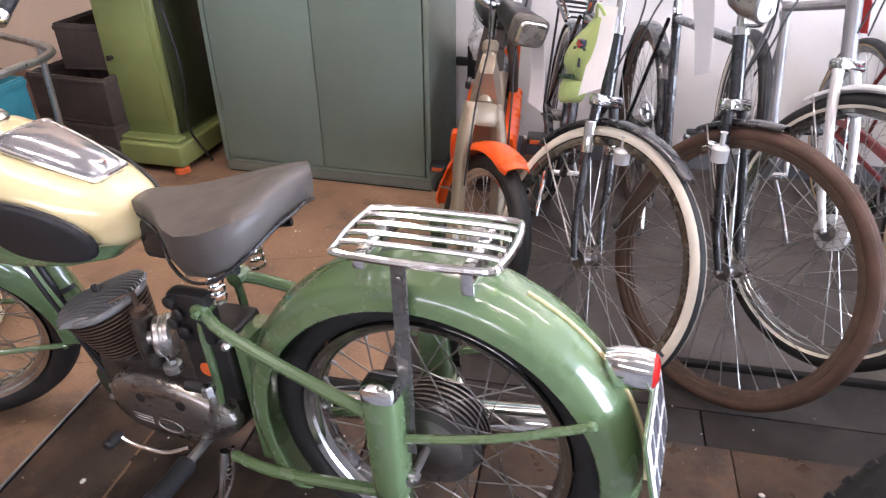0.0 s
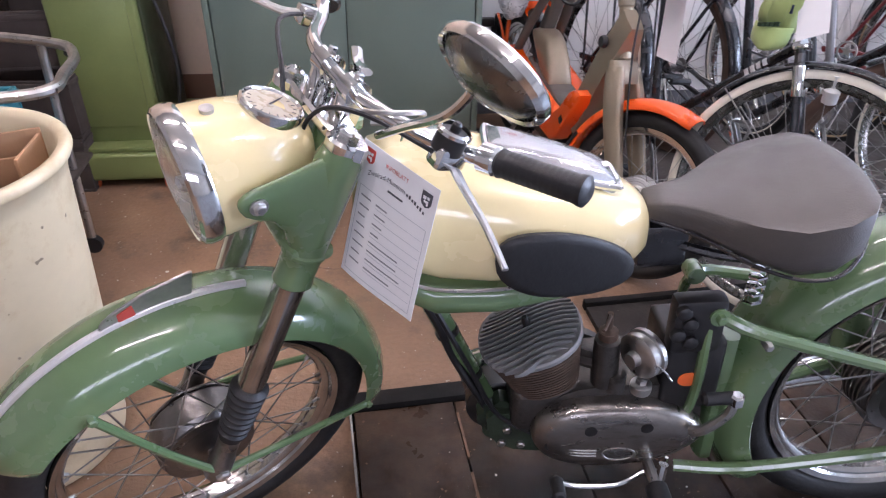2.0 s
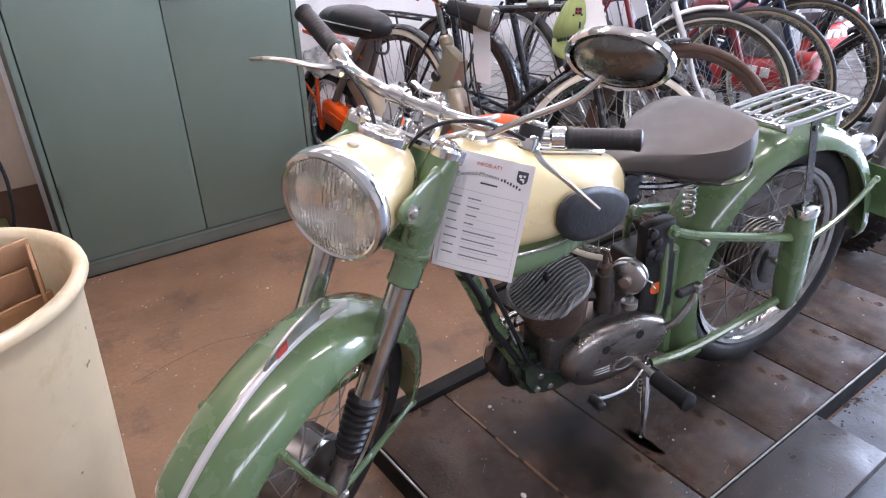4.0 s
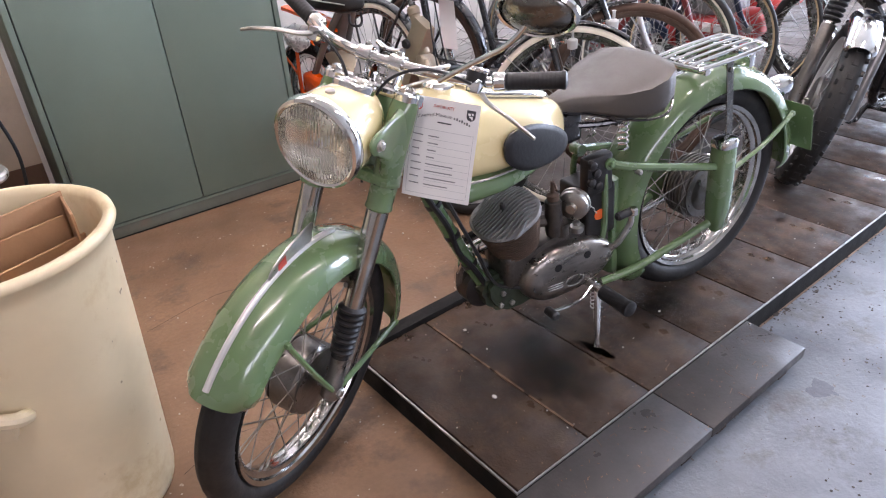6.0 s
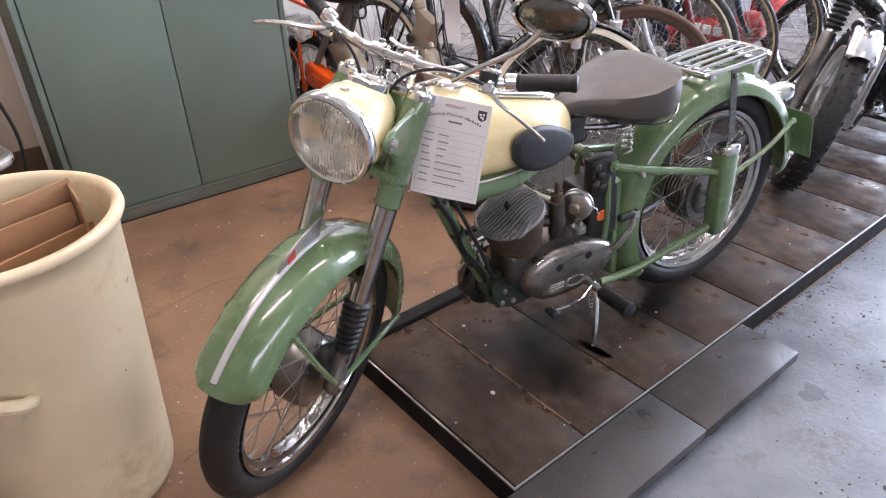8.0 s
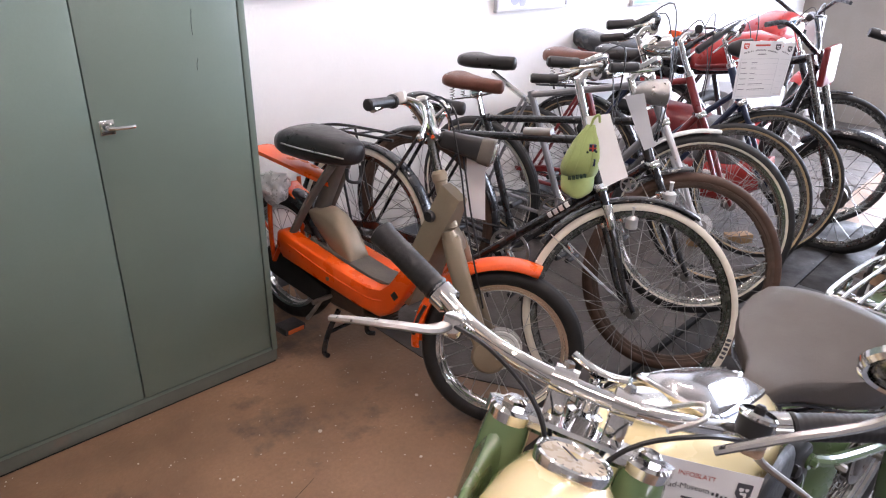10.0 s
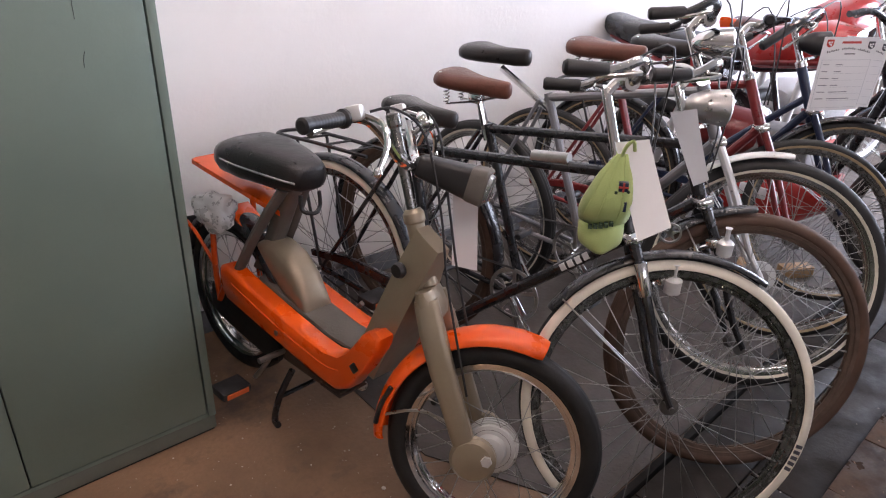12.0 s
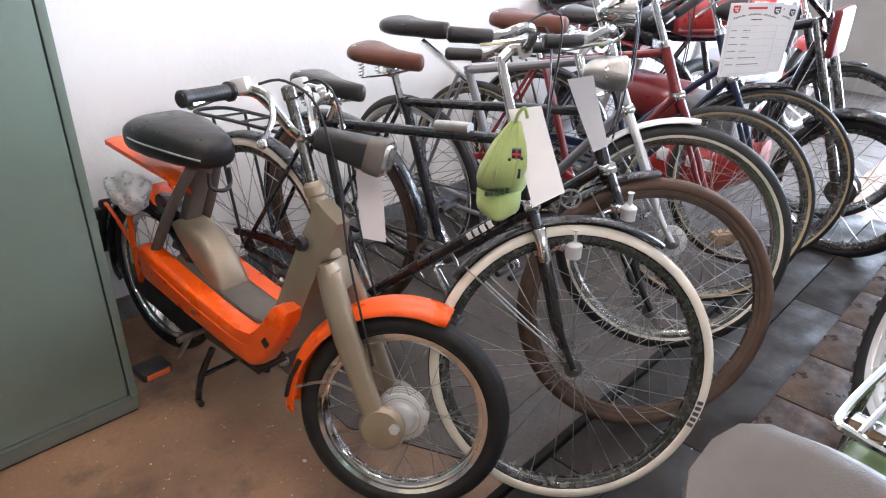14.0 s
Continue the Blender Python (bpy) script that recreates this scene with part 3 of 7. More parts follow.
ol(patch_edge.outputs[0], patch_b.inputs["Alpha"])
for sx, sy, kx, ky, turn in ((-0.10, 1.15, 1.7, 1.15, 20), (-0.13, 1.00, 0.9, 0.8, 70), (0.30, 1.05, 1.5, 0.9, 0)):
    structure("oil_shade_patch", moved(lathe([(0.20, 0.0), (0.20, 0.0002)], 24, "z"), Matrix.Identity(4)), M_OILSHADE, "dark patch of painted shade and soaked-in oil on the boards", "stain").matrix_world = Matrix.Translation((sx, sy, PLAT_H + 0.0008 + 0.0004 * ky)) @ pose(0, 0, 0, 0, 0, turn) @ Matrix.Diagonal((kx, ky, 1, 1))

# flakes of old paint and dirt on the aisle
fm = bmesh.new()
for i in range(1300):
    x = rnd.uniform(0.1, 2.6)
    y = (0.86 + 0.056 * (x - 0.4) - abs(rnd.gauss(0, 0.03))) if rnd.random() < 0.35 else rnd.uniform(-0.3, 0.85)
    if x < 0.50 and y > 0.58:
        continue
    r = rnd.uniform(0.0012, 0.0045) * (1 + 1.8 * (rnd.random() > 0.96))
    bmesh.ops.create_circle(fm, cap_ends=True, segments=5, radius=r, matrix=Matrix.Translation((x, y, 0.0068)) @ Matrix.Rotation(rnd.uniform(0, 3), 4, "Z") @ pose(0, 0, 0, rnd.uniform(-14, 14), rnd.uniform(-14, 14), 0) @ Matrix.Diagonal((1, rnd.uniform(0.4, 1.2), 1, 1)))
bmesh.ops.solidify(fm, geom=fm.faces[:], thickness=0.0007)
tagged(part("paint_flakes", fm, M_FLAKE), "dark flakes of old paint and dirt", "flakes", kind="stuff")


# ---- steel cabinet ----
def steel_cabinet():
    w, d, h = 0.972, 0.43, 1.95
    c = thing("steel_cabinet", pose(-0.975, 2.82, 0), "tall grey-green two-door steel cabinet with a chrome handle", "cabinet")
    part("body", join(box(0, w, 0.018, d, 0.055, h, 0.004)), M_CABINET, c)
    part("plinth", box(0.002, w - 0.002, 0.004, d - 0.004, 0.008, 0.055, 0.003), M_CABINET_DARK, c)
    # Near-black strip that paints the shadow line under the plinth.
    part("foot_strip", box(0.008, w - 0.008, 0.010, d - 0.010, 0.0, 0.0075), M_GAP, c)
    part("frame_edge", join(box(0, 0.022, 0.0, 0.018, 0.055, h, 0.002), box(w - 0.022, w, 0.0, 0.018, 0.055, h, 0.002), box(0.022, w - 0.022, 0.0, 0.018, h - 0.03, h, 0.002), box(0.022, w - 0.022, 0.002, 0.018, 0.055, 0.068, 0.002)), M_CABINET, c)
    for i, (a, b) in enumerate(((0.026, 0.486), (0.489, w - 0.027))):
        dr = part("door", box(a, b, -0.002, 0.016, 0.072, h - 0.033, 0.003), M_CABINET, c)
        if i == 0:
            for z in (0.33, 1.0, 1.62):
                part("hinge", join(moved(lathe([(0.0045, -0.035), (0.0045, 0.035)], 8, "z"), Matrix.Translation((a + 0.006, -0.005, z))), bolt((a + 0.006, -0.006, z + 0.04), 0.0045, 0.006)), M_CABINET_DARK, dr)
        else:
            for line in (((0.806, 1.243), (0.801, 1.173)), ((0.808, 1.107), (0.802, 1.074))):
                (x0, z0), (x1, z1) = line
                part("scratch", tube([(x0, -0.0022, z0), ((x0 + x1) / 2 - 0.002, -0.0022, (z0 + z1) / 2), (x1, -0.0022, z1)], 0.0007, 5, 3), M_GAP, dr, "thin dark scratch")
    # Near-black sheet behind the doors, painting the shade in their gaps.
    part("door_rebate", box(0.023, w - 0.023, 0.0163, 0.0176, 0.069, h - 0.031), M_GAP, c)
    hd = part("handle", join(box(0.505, 0.545, -0.007, -0.002, 0.93, 0.972, 0.002), moved(lathe([(0.011, 0), (0.011, 0.022), (0.008, 0.026)], 16, "y"), Matrix.Translation((0.52, -0.03, 0.955))), tube([(0.52, -0.033, 0.955), (0.54, -0.036, 0.953), (0.575, -0.034, 0.95), (0.59, -0.031, 0.95)], (0.0075, 0.0055), 8)), M_CHROME, c, "chrome lever handle")
    part("lock", moved(lathe([(0.006, -0.004), (0.006, 0.001)], 12, "y"), Matrix.Translation((0.52, -0.031, 0.955))), M_STEEL, c)
    return c


steel_cabinet()


# ---- olive machine beside the cabinet ----
def olive_machine():
    c = thing("machine_stand", pose(-1.53, 2.72, 0), "olive green cast machine stand with orange rubber feet", "machine")
    part("column", box(0.05, 0.345, 0.08, 0.50, 0.135, 0.80, 0.012, 3), M_GREENMACH, c)
    # The same olive, darkened to paint the column's unlit side.
    part("side_panel", box(0.345, 0.357, 0.10, 0.48, 0.16, 0.78, 0.004), M_GREENSHADE, c)
    part("base", join(box(0.02, 0.40, 0.0, 0.55, 0.035, 0.14, 0.014, 3)), M_GREENMACH, c)
    part("base_ledge", box(0.04, 0.38, 0.02, 0.09, 0.14, 0.16, 0.008), M_GREENMACH, c)
    part("door", box(0.08, 0.315, 0.072, 0.08, 0.22, 0.75, 0.003), M_GREENMACH, c)
    part("knob", moved(lathe([(0.012, 0.0), (0.012, 0.02), (0.008, 0.025)], 12, "y"), Matrix.Translation((0.10, 0.050, 0.5))), M_BLACKSATIN, c)
    for x in (0.06, 0.36):
        for y in (0.04, 0.5):
            part("foot", moved(lathe([(0.035, 0.0), (0.035, 0.02), (0.022, 0.037)], 16, "z"), Matrix.Translation((x, y, 0))), M_ORANGEFOOT, c, "orange rubber foot")
    part("table", box(0.0, 0.40, 0.02, 0.5, 0.80, 0.84, 0.008), M_GREENMACH, c)
    part("crank_handle", join(tube([(0.3, 0.0, 0.87), (0.34, -0.05, 0.86), (0.36, -0.06, 0.80)], 0.010), moved(lathe([(0.03, -0.02), (0.03, 0.02)], 16, "y"), Matrix.Translation((0.3, 0.03, 0.875)))), M_STEEL, c)
    return c


olive_machine()
solid("power_cable", tube([(-1.19, 2.85, 0.845), (-1.13, 2.80, 0.70), (-1.085, 2.78, 0.50), (-1.09, 2.78, 0.36), (-1.12, 2.80, 0.20), (-1.10, 2.9, 0.006)], 0.006, 8), M_RUBBER, "black rubber cable hanging from the olive machine", "cable")
solid("motor_housing", join(moved(lathe([(0.02, 0.0), (0.06, 0.01), (0.065, 0.16), (0.05, 0.18)], 24, "z"), pose(-1.24, 2.98, 0.98)), box(-1.34, -1.14, 2.90, 3.06, 0.84, 1.0, 0.02)), M_BLACKSATIN, "black motor housing on the machine table", "motor")


# ---- crates, trolley ----
def crate(name, m, w, d, h, material, label):
    c = thing(name, m, label, "crate")
    t = 0.012
    part("base", box(0, w, 0, d, 0, t, 0.003), material, c)
    for a in ((0, w, 0, t), (0, w, d - t, d), (0, t, t, d - t), (w - t, w, t, d - t)):
        part("side", join(box(a[0], a[1], a[2], a[3], t, h, 0.003), box(a[0] - 0.004, a[1] + 0.004, a[2] - 0.004, a[3] + 0.004, h - 0.03, h - 0.01, 0.003)), material, c)
    return c


for z in (0.0, 0.215):
    crate("storage_crate", pose(-1.86 + 0.03 * z, 2.73, z, 0, 0, -3), 0.42, 0.36, 0.21, M_DARKCRATE, "dark brown stacked storage crate")
crate("storage_crate", pose(-1.70, 2.80, 0.43, 0, 0, 4), 0.24, 0.30, 0.20, M_DARKCRATE, "small dark brown storage crate on the stack")

# cart of bent tube with a shelf
cart = thing("tube_cart", pose(0, 0, 0), "cart frame of bent worn grey tube", "cart")
part("top_rail", tube([(-2.2, 1.72, 0.70), (-1.75, 1.78, 0.69), (-1.30, 1.875, 0.685), (-1.165, 1.93, 0.684), (-1.17, 2.05, 0.68), (-1.20, 2.22, 0.672), (-1.30, 2.31, 0.68), (-1.75, 2.42, 0.69), (-2.2, 2.46, 0.70)], 0.014, 10, 6), M_STEEL, cart)
for x, y in ((-1.30, 1.885), (-1.31, 2.305), (-2.1, 1.74), (-2.1, 2.44)):
    part("leg", tube([(x, y, 0.675), (x - 0.01, y, 0.4), (x - 0.02, y, 0.045)], 0.012, 10), M_STEEL, cart)
    part("castor", moved(lathe([(0.012, -0.012), (0.028, -0.012), (0.028, 0.012), (0.012, 0.012)], 16), Matrix.Translation((x - 0.02, y, 0.028))), M_RUBBER, cart)
part("shelf", box(-2.15, -1.30, 1.76, 2.42, 0.285, 0.30, 0.004), M_DARKCRATE, cart)
part("cross_tube", tube([(-1.31, 1.885, 0.29), (-1.315, 2.305, 0.29)], 0.010), M_STEEL, cart)
crate("plastic_crate", pose(-1.80, 1.96, 0.30, 0, 0, 3), 0.42, 0.30, 0.27, M_TEAL, "teal plastic crate on the cart shelf")
solid("cardboard_box", box(-1.98, -1.55, 1.94, 2.26, 0.576, 0.71, 0.004), M_CARD, "closed brown cardboard box resting on the teal crate", "box")


# ---- plastic drum with folded cardboard ----
def plastic_drum():
    c = thing("plastic_drum", pose(-1.235, 1.515, 0), "open cream plastic drum, stained, with a moulded grip", "drum")
    prof = [(0.172, 0.0), (0.185, 0.008), (0.190, 0.03), (0.203, 0.25), (0.214, 0.45), (0.224, 0.66), (0.230, 0.695), (0.240, 0.700), (0.244, 0.708), (0.242, 0.718), (0.234, 0.722), (0.222, 0.720), (0.216, 0.705), (0.208, 0.45), (0.186, 0.03), (0.17, 0.016)]
    part("shell", lathe(prof, 56, "z"), M_BARREL, c, sharp=1.2)
    for a in (-113, 67):
        part("grip", moved(join(tube([(0.206, -0.040, 0.430), (0.240, -0.034, 0.448), (0.246, 0.0, 0.456), (0.240, 0.034, 0.448), (0.206, 0.040, 0.430)], 0.015, 10), box(0.208, 0.236, -0.018, 0.018, 0.395, 0.440, 0.007)), Matrix.Rotation(radians(a), 4, "Z")), M_BARREL, c)
    return c


plastic_drum()
cardb = thing("folded_cardboard", pose(-1.235, 1.515, 0.035), "folded brown cardboard standing in the plastic drum", "cardboard")
for (x0, y0, x1, y1, h) in ((-0.17, -0.02, 0.165, 0.11, 0.69), (-0.18, -0.05, 0.15, 0.05, 0.66), (-0.15, -0.11, 0.175, 0.02, 0.62)):
    dirv = Vector((x1 - x0, y1 - y0, 0))
    part("sheet", moved(box(0, dirv.length, -0.003, 0.003, 0.0, h, 0.0012, 1), Matrix.Translation((x0, y0, 0)) @ Matrix.Rotation(math.atan2(dirv.y, dirv.x), 4, "Z")), M_CARD, cardb)
part("flap", box(0.158, 0.164, -0.01, 0.11, 0.02, 0.68, 0.0012, 1), M_CARD, cardb)


# ---- green and cream motorcycle ----
MOTO = pose(0.494, 1.12, 0.398) @ pose(0, 0, 0, 0, 0, 175.2) @ pose(0, 0, 0, 0, 3.5, 0)
STEER, RAKE = 34.0, 26.0
moto = thing("motorcycle", MOTO, "vintage sage green and cream motorcycle leaning on its side stand", "motorcycle")
FORK = pose(0.95, 0, 0.578) @ pose(0, 0, 0, 0, -RAKE, 0) @ pose(0, 0, 0, 0, 0, STEER)


def mp(name, bm, material, label="", parent=None, m=None, sharp=0.6):
    return part(name, bm, material, parent or moto, label, sharp, m)


def fp(name, bm, material, label="", parent=None, sharp=0.6):
    """A part that turns with the fork; its mesh is given in the fork's own axes."""
    return part(name, bm, material, parent or moto, label, sharp, FORK if parent is None else None)


# wheels
wheel(moto, pose(0, 0, 0), 0.318, 0.078, 0.016, (0.045, 0.085, 0.08), 36, M_TYRE, M_OLDCHROME, spoke_r=0.0016, label="chrome rim with black tyre")
AXLE = (0.038, 0, -0.662)
wheel(moto, FORK @ pose(*AXLE) @ pose(0, 0, 0, 0, RAKE, 0), 0.318, 0.076, 0.016, (0.04, 0.08, 0.075), 36, M_TYRE, M_OLDCHROME, spoke_r=0.0016, label="chrome rim with black tyre")
# rear drum with fins and chain case side
drum = mp("brake_drum", lathe([(0.088, -0.03), (0.088, 0.03), (0.06, 0.048), (0.02, 0.05)], 40), M_ALU)
for y in (-0.024, -0.012, 0.0, 0.012, 0.024):
    part("drum_fin", ring_lathe([(0.094, y), (0.094, y + 0.004), (0.086, y + 0.004), (0.086, y)], 40), M_ALU, drum)
mp("axle_nut", join(bolt((0, 0.115, 0), 0.013, 0.016), rod_mesh((0, -0.14, 0), (0, 0.13, 0), 0.008, 10)), M_STEEL)

# rear guard, stays, plunger legs
mp("rear_guard", mudguard(0.362, -34, 186, 0.076, 0.058, n=60), M_GREEN, "sage green rear mudguard", sharp=0.9)
mp("guard_stripe", tube([(0.364 * math.cos(radians(a)), 0.0, 0.364 * math.sin(radians(a))) for a in range(118, 186, 8)], 0.0035, 6, 2), M_CREAM)
for s in (1, -1):
    mp("plunger_leg", skin([oval(0.035 - 0.012 * (z - 0.07), s * 0.115, z, hw, hh, 3.5, 16, "z") for z, hw, hh in ((-0.085, 0.018, 0.016), (-0.07, 0.028, 0.026), (0.0, 0.032, 0.029), (0.12, 0.032, 0.029), (0.165, 0.031, 0.028), (0.178, 0.028, 0.025))]), M_GREEN)
    mp("plunger_cap", skin([oval(0.034, s * 0.115, z, hw, hw * 0.95, 3.5, 16, "z") for z, hw in ((0.176, 0.031), (0.190, 0.032), (0.198, 0.028), (0.202, 0.014))]), M_CHROME)
    mp("upper_stay", tube([(0.40, s * 0.055, 0.232), (0.33, s * 0.085, 0.205), (0.05, s * 0.115, 0.118)], 0.0115, 10, 4), M_GREEN)
    mp("lower_stay", tube([(0.42, s * 0.06, -0.125), (0.3, s * 0.085, -0.112), (0.05, s * 0.112, -0.055)], 0.0115, 10, 4), M_GREEN)
    mp("guard_stay", join(tube([(0.02, s * 0.118, 0.085), (-0.14, s * 0.112, 0.122), (-0.285, s * 0.088, 0.162)], 0.0075, 8, 4), bolt((-0.285, s * 0.09, 0.162), 0.009, 0.012)), M_GREEN)
    mp("rack_stay", join(box(-0.0125, 0.0125, -0.002, 0.002, 0, 0.335, 0.0008, 1), bolt((0, s * 0.004, 0.315), 0.007, 0.006)), M_DARKCHROME, m=pose(0.0, s * 0.113, 0.055, s * 6, 0, 0))
    mp("saddle_tube", tube([(0.405, s * 0.045, 0.232), (0.41, s * 0.06, 0.19), (0.41, s * 0.06, 0.06), (0.425, s * 0.055, -0.02)], 0.009, 8), M_GREEN)
    mp("stay_lug", join(moved(lathe([(0.016, -0.016), (0.016, 0.016)], 14), Matrix.Translation((0.40, s * 0.055, 0.232))), bolt((0.40, s * 0.076, 0.232), 0.009, 0.01)), M_GREEN)
    mp("stay_bolt", bolt((0.33, s * 0.098, 0.195), 0.008, 0.018), M_STEEL)
# rack
RZ = 0.396
corners = [(0.112, 0.05), (0.112, -0.05), (0.085, -0.078), (-0.115, -0.078), (-0.148, -0.05), (-0.148, 0.05), (-0.115, 0.078), (0.085, 0.078)]
rack = mp("luggage_rack", tube([(x, y, RZ) for x, y in corners], 0.0065, 8, 5, True), M_CHROME, "chrome tube luggage rack")
for y in (-0.046, -0.016, 0.016, 0.046):
    part("rack_bar", tube([(0.108, y, RZ + 0.002), (0.06, y, RZ + 0.006), (-0.1, y, RZ + 0.006), (-0.143, y, RZ + 0.002)], 0.005, 8, 3), M_CHROME, rack)
part("rack_foot", box(0.06, 0.08, -0.07, 0.07, RZ - 0.028, RZ - 0.004, 0.003), M_CHROME, rack)
part("rack_foot", box(-0.11, -0.09, -0.07, 0.07, RZ - 0.05, RZ - 0.004, 0.003), M_CHROME, rack)
# tail lamp, plate
mp("tail_lamp", moved(skin([oval(x, 0, 0, w, h, 2.6, 18, "x") for x, w, h in ((0.0, 0.018, 0.024), (-0.02, 0.029, 0.031), (-0.055, 0.030, 0.031), (-0.070, 0.028, 0.028))]), Matrix.Translation((-0.290, 0.0, 0.212))), M_CHROME)
mp("tail_lens", moved(skin([oval(x, 0, 0, w, h, 2.6, 18, "x") for x, w, h in ((0.0, 0.025, 0.025), (-0.006, 0.022, 0.022), (-0.010, 0.012, 0.012))]), Matrix.Translation((-0.359, 0.0, 0.212))), M_REDLENS)
PLATE_AT = Matrix.Translation((-0.372, 0, 0.09)) @ Matrix.Rotation(radians(10), 4, "Y")
pb = mp("plate_board", moved(plate([(-0.105, -0.075), (0.105, -0.075), (0.105, 0.06), (0.09, 0.075), (-0.09, 0.075), (-0.105, 0.06)], 0.004, "x", 0.0012), PLATE_AT), M_GREEN)
part("plate_face", moved(box(-0.0045, -0.0025, -0.097, 0.097, -0.068, 0.062, 0.0008, 1), PLATE_AT), M_PAPER, pb, "white number plate")
for bz in (-0.056, 0.008):
    for by in (-0.08, -0.05, -0.012, 0.018, 0.055):
        part("plate_bar", moved(box(-0.0062, -0.0047, by, by + 0.022, bz, bz + 0.042), PLATE_AT), M_INK, pb, "dark bar on the plate")

# saddle
rings = []
for x, w, zt, zb in ((0.524, 0.016, 0.414, 0.396), (0.518, 0.026, 0.420, 0.391), (0.49, 0.034, 0.424, 0.384), (0.455, 0.051, 0.424, 0.376), (0.42, 0.080, 0.427, 0.366), (0.385, 0.111, 0.432, 0.357), (0.34, 0.138, 0.440, 0.350), (0.29, 0.143, 0.452, 0.356), (0.255, 0.131, 0.462, 0.372), (0.235, 0.105, 0.464, 0.392), (0.222, 0.06, 0.458, 0.41)):
    ring = []
    for j in range(24):
        a = 2 * math.pi * j / 24
        c, s = math.cos(a), math.sin(a)
        yy = math.copysign(abs(c) ** 0.62, c) * w
        h = zt - zb
        edge = (abs(yy) / w) ** 2.4
        zz = zt - 0.020 * edge * (w / 0.148) if s > 0 else zb + 0.004 * (1 - edge)
        if abs(s) < 0.3:
            zz = zb + h * (0.5 + s * 1.3)
        ring.append(Vector((x, yy, zz)))
    rings.append(ring)
mp("saddle", skin(rings), M_SEAT, "dark grey grained leatherette saddle", sharp=1.2)
edge = [(0.518, 0.022, 0.391), (0.49, 0.033, 0.383), (0.455, 0.050, 0.375), (0.42, 0.079, 0.365), (0.385, 0.110, 0.356), (0.33, 0.138, 0.350), (0.28, 0.139, 0.358), (0.24, 0.108, 0.385), (0.220, 0.05, 0.408)]
mp("saddle_piping", tube(edge + [(0.216, 0, 0.410)] + [(x, -y, z) for x, y, z in edge[::-1]], 0.0032, 6, 4), M_BLACK)
for s in (1, -1):
    mp("saddle_spring", tube([(0.352 + 0.013 * math.cos(q * 1.05), s * 0.06 + 0.013 * math.sin(q * 1.05), 0.255 + 0.0026 * q) for q in range(34)], 0.0028, 5, 1), M_CHROME)
mp("saddle_frame", join(tube([(0.50, 0, 0.345), (0.40, 0.05, 0.335), (0.28, 0.085, 0.345)], 0.008), tube([(0.50, 0, 0.345), (0.40, -0.05, 0.335), (0.28, -0.085, 0.345)], 0.008), box(0.45, 0.53, -0.026, 0.026, 0.30, 0.378, 0.012)), M_BLACK)

# tank: cream upper shell over a green lower shell
SECT = [(0.517, 0.030, 0.350, 0.405), (0.527, 0.050, 0.340, 0.422), (0.546, 0.068, 0.330, 0.436), (0.60, 0.096, 0.326, 0.460), (0.68, 0.114, 0.326, 0.489), (0.76, 0.122, 0.330, 0.515), (0.83, 0.120, 0.338, 0.531), (0.885, 0.108, 0.352, 0.535), (0.925, 0.085, 0.372, 0.527), (0.945, 0.06, 0.40, 0.50)]
rings = []
for x, w, zb, zt in SECT:
    zc = zb + (zt - zb) * 0.36
    ring = []
    for j in range(28):
        a = 2 * math.pi * j / 28
        c, s = math.cos(a), math.sin(a)
        yy = math.copysign(abs(c) ** 0.75, c) * w
        zz = zc + (abs(s) ** 0.82 * (zt - zc) if s > 0 else -abs(s) ** 0.8 * (zc - zb))
        ring.append(Vector((x, yy, zz)))
    rings.append(ring)
tank = mp("fuel_tank", skin(rings), M_CREAM, "cream enamelled fuel tank", sharp=1.2)
rings = []
for x, w, z0, z1 in ((0.555, 0.030, 0.328, 0.350), (0.575, 0.062, 0.305, 0.351), (0.65, 0.088, 0.290, 0.350), (0.75, 0.112, 0.288, 0.352), (0.84, 0.118, 0.295, 0.362), (0.90, 0.10, 0.32, 0.378), (0.935, 0.05, 0.36, 0.40)):
    rings.append(oval(x, 0, (z0 + z1) / 2, w + 0.004, (z1 - z0) / 2, 3.2, 24, "x"))
mp("tank_underside", skin(rings), M_GREEN, "green lower half of the tank", sharp=1.2)
for s in (1, -1):
    part("trim_line", tube([(0.555, s * 0.066, 0.353), (0.60, s * 0.090, 0.351), (0.65, s * 0.103, 0.350), (0.75, s * 0.122, 0.352), (0.84, s * 0.126, 0.361), (0.90, s * 0.110, 0.377)], 0.0028, 6, 5), M_STEEL, tank)
    # knee pad: an egg-shaped rubber plate that follows the tank's side
    pads = []
    for t, sc in ((0.0, 1.0), (0.006, 1.0), (0.010, 0.93), (0.012, 0.80)):
        ring = []
        for j in range(32):
            a = 2 * math.pi * j / 32
            u, v = math.cos(a), math.sin(a)
            x = 0.656 + 0.101 * sc * u
            z = 0.381 + (0.052 + 0.008 * u) * sc * math.copysign(abs(v) ** 0.8, v) + 0.028 * u * 0.9
            y = 0.070 + 0.24 * (x - 0.53) if x < 0.70 else 0.1108 + 0.10 * (x - 0.70)
            ring.append(Vector((x, s * (y + 0.012 + t), z)))
        pads.append(ring)
    part("knee_pad", skin(pads), M_RUBBER, tank, "black rubber knee pad")
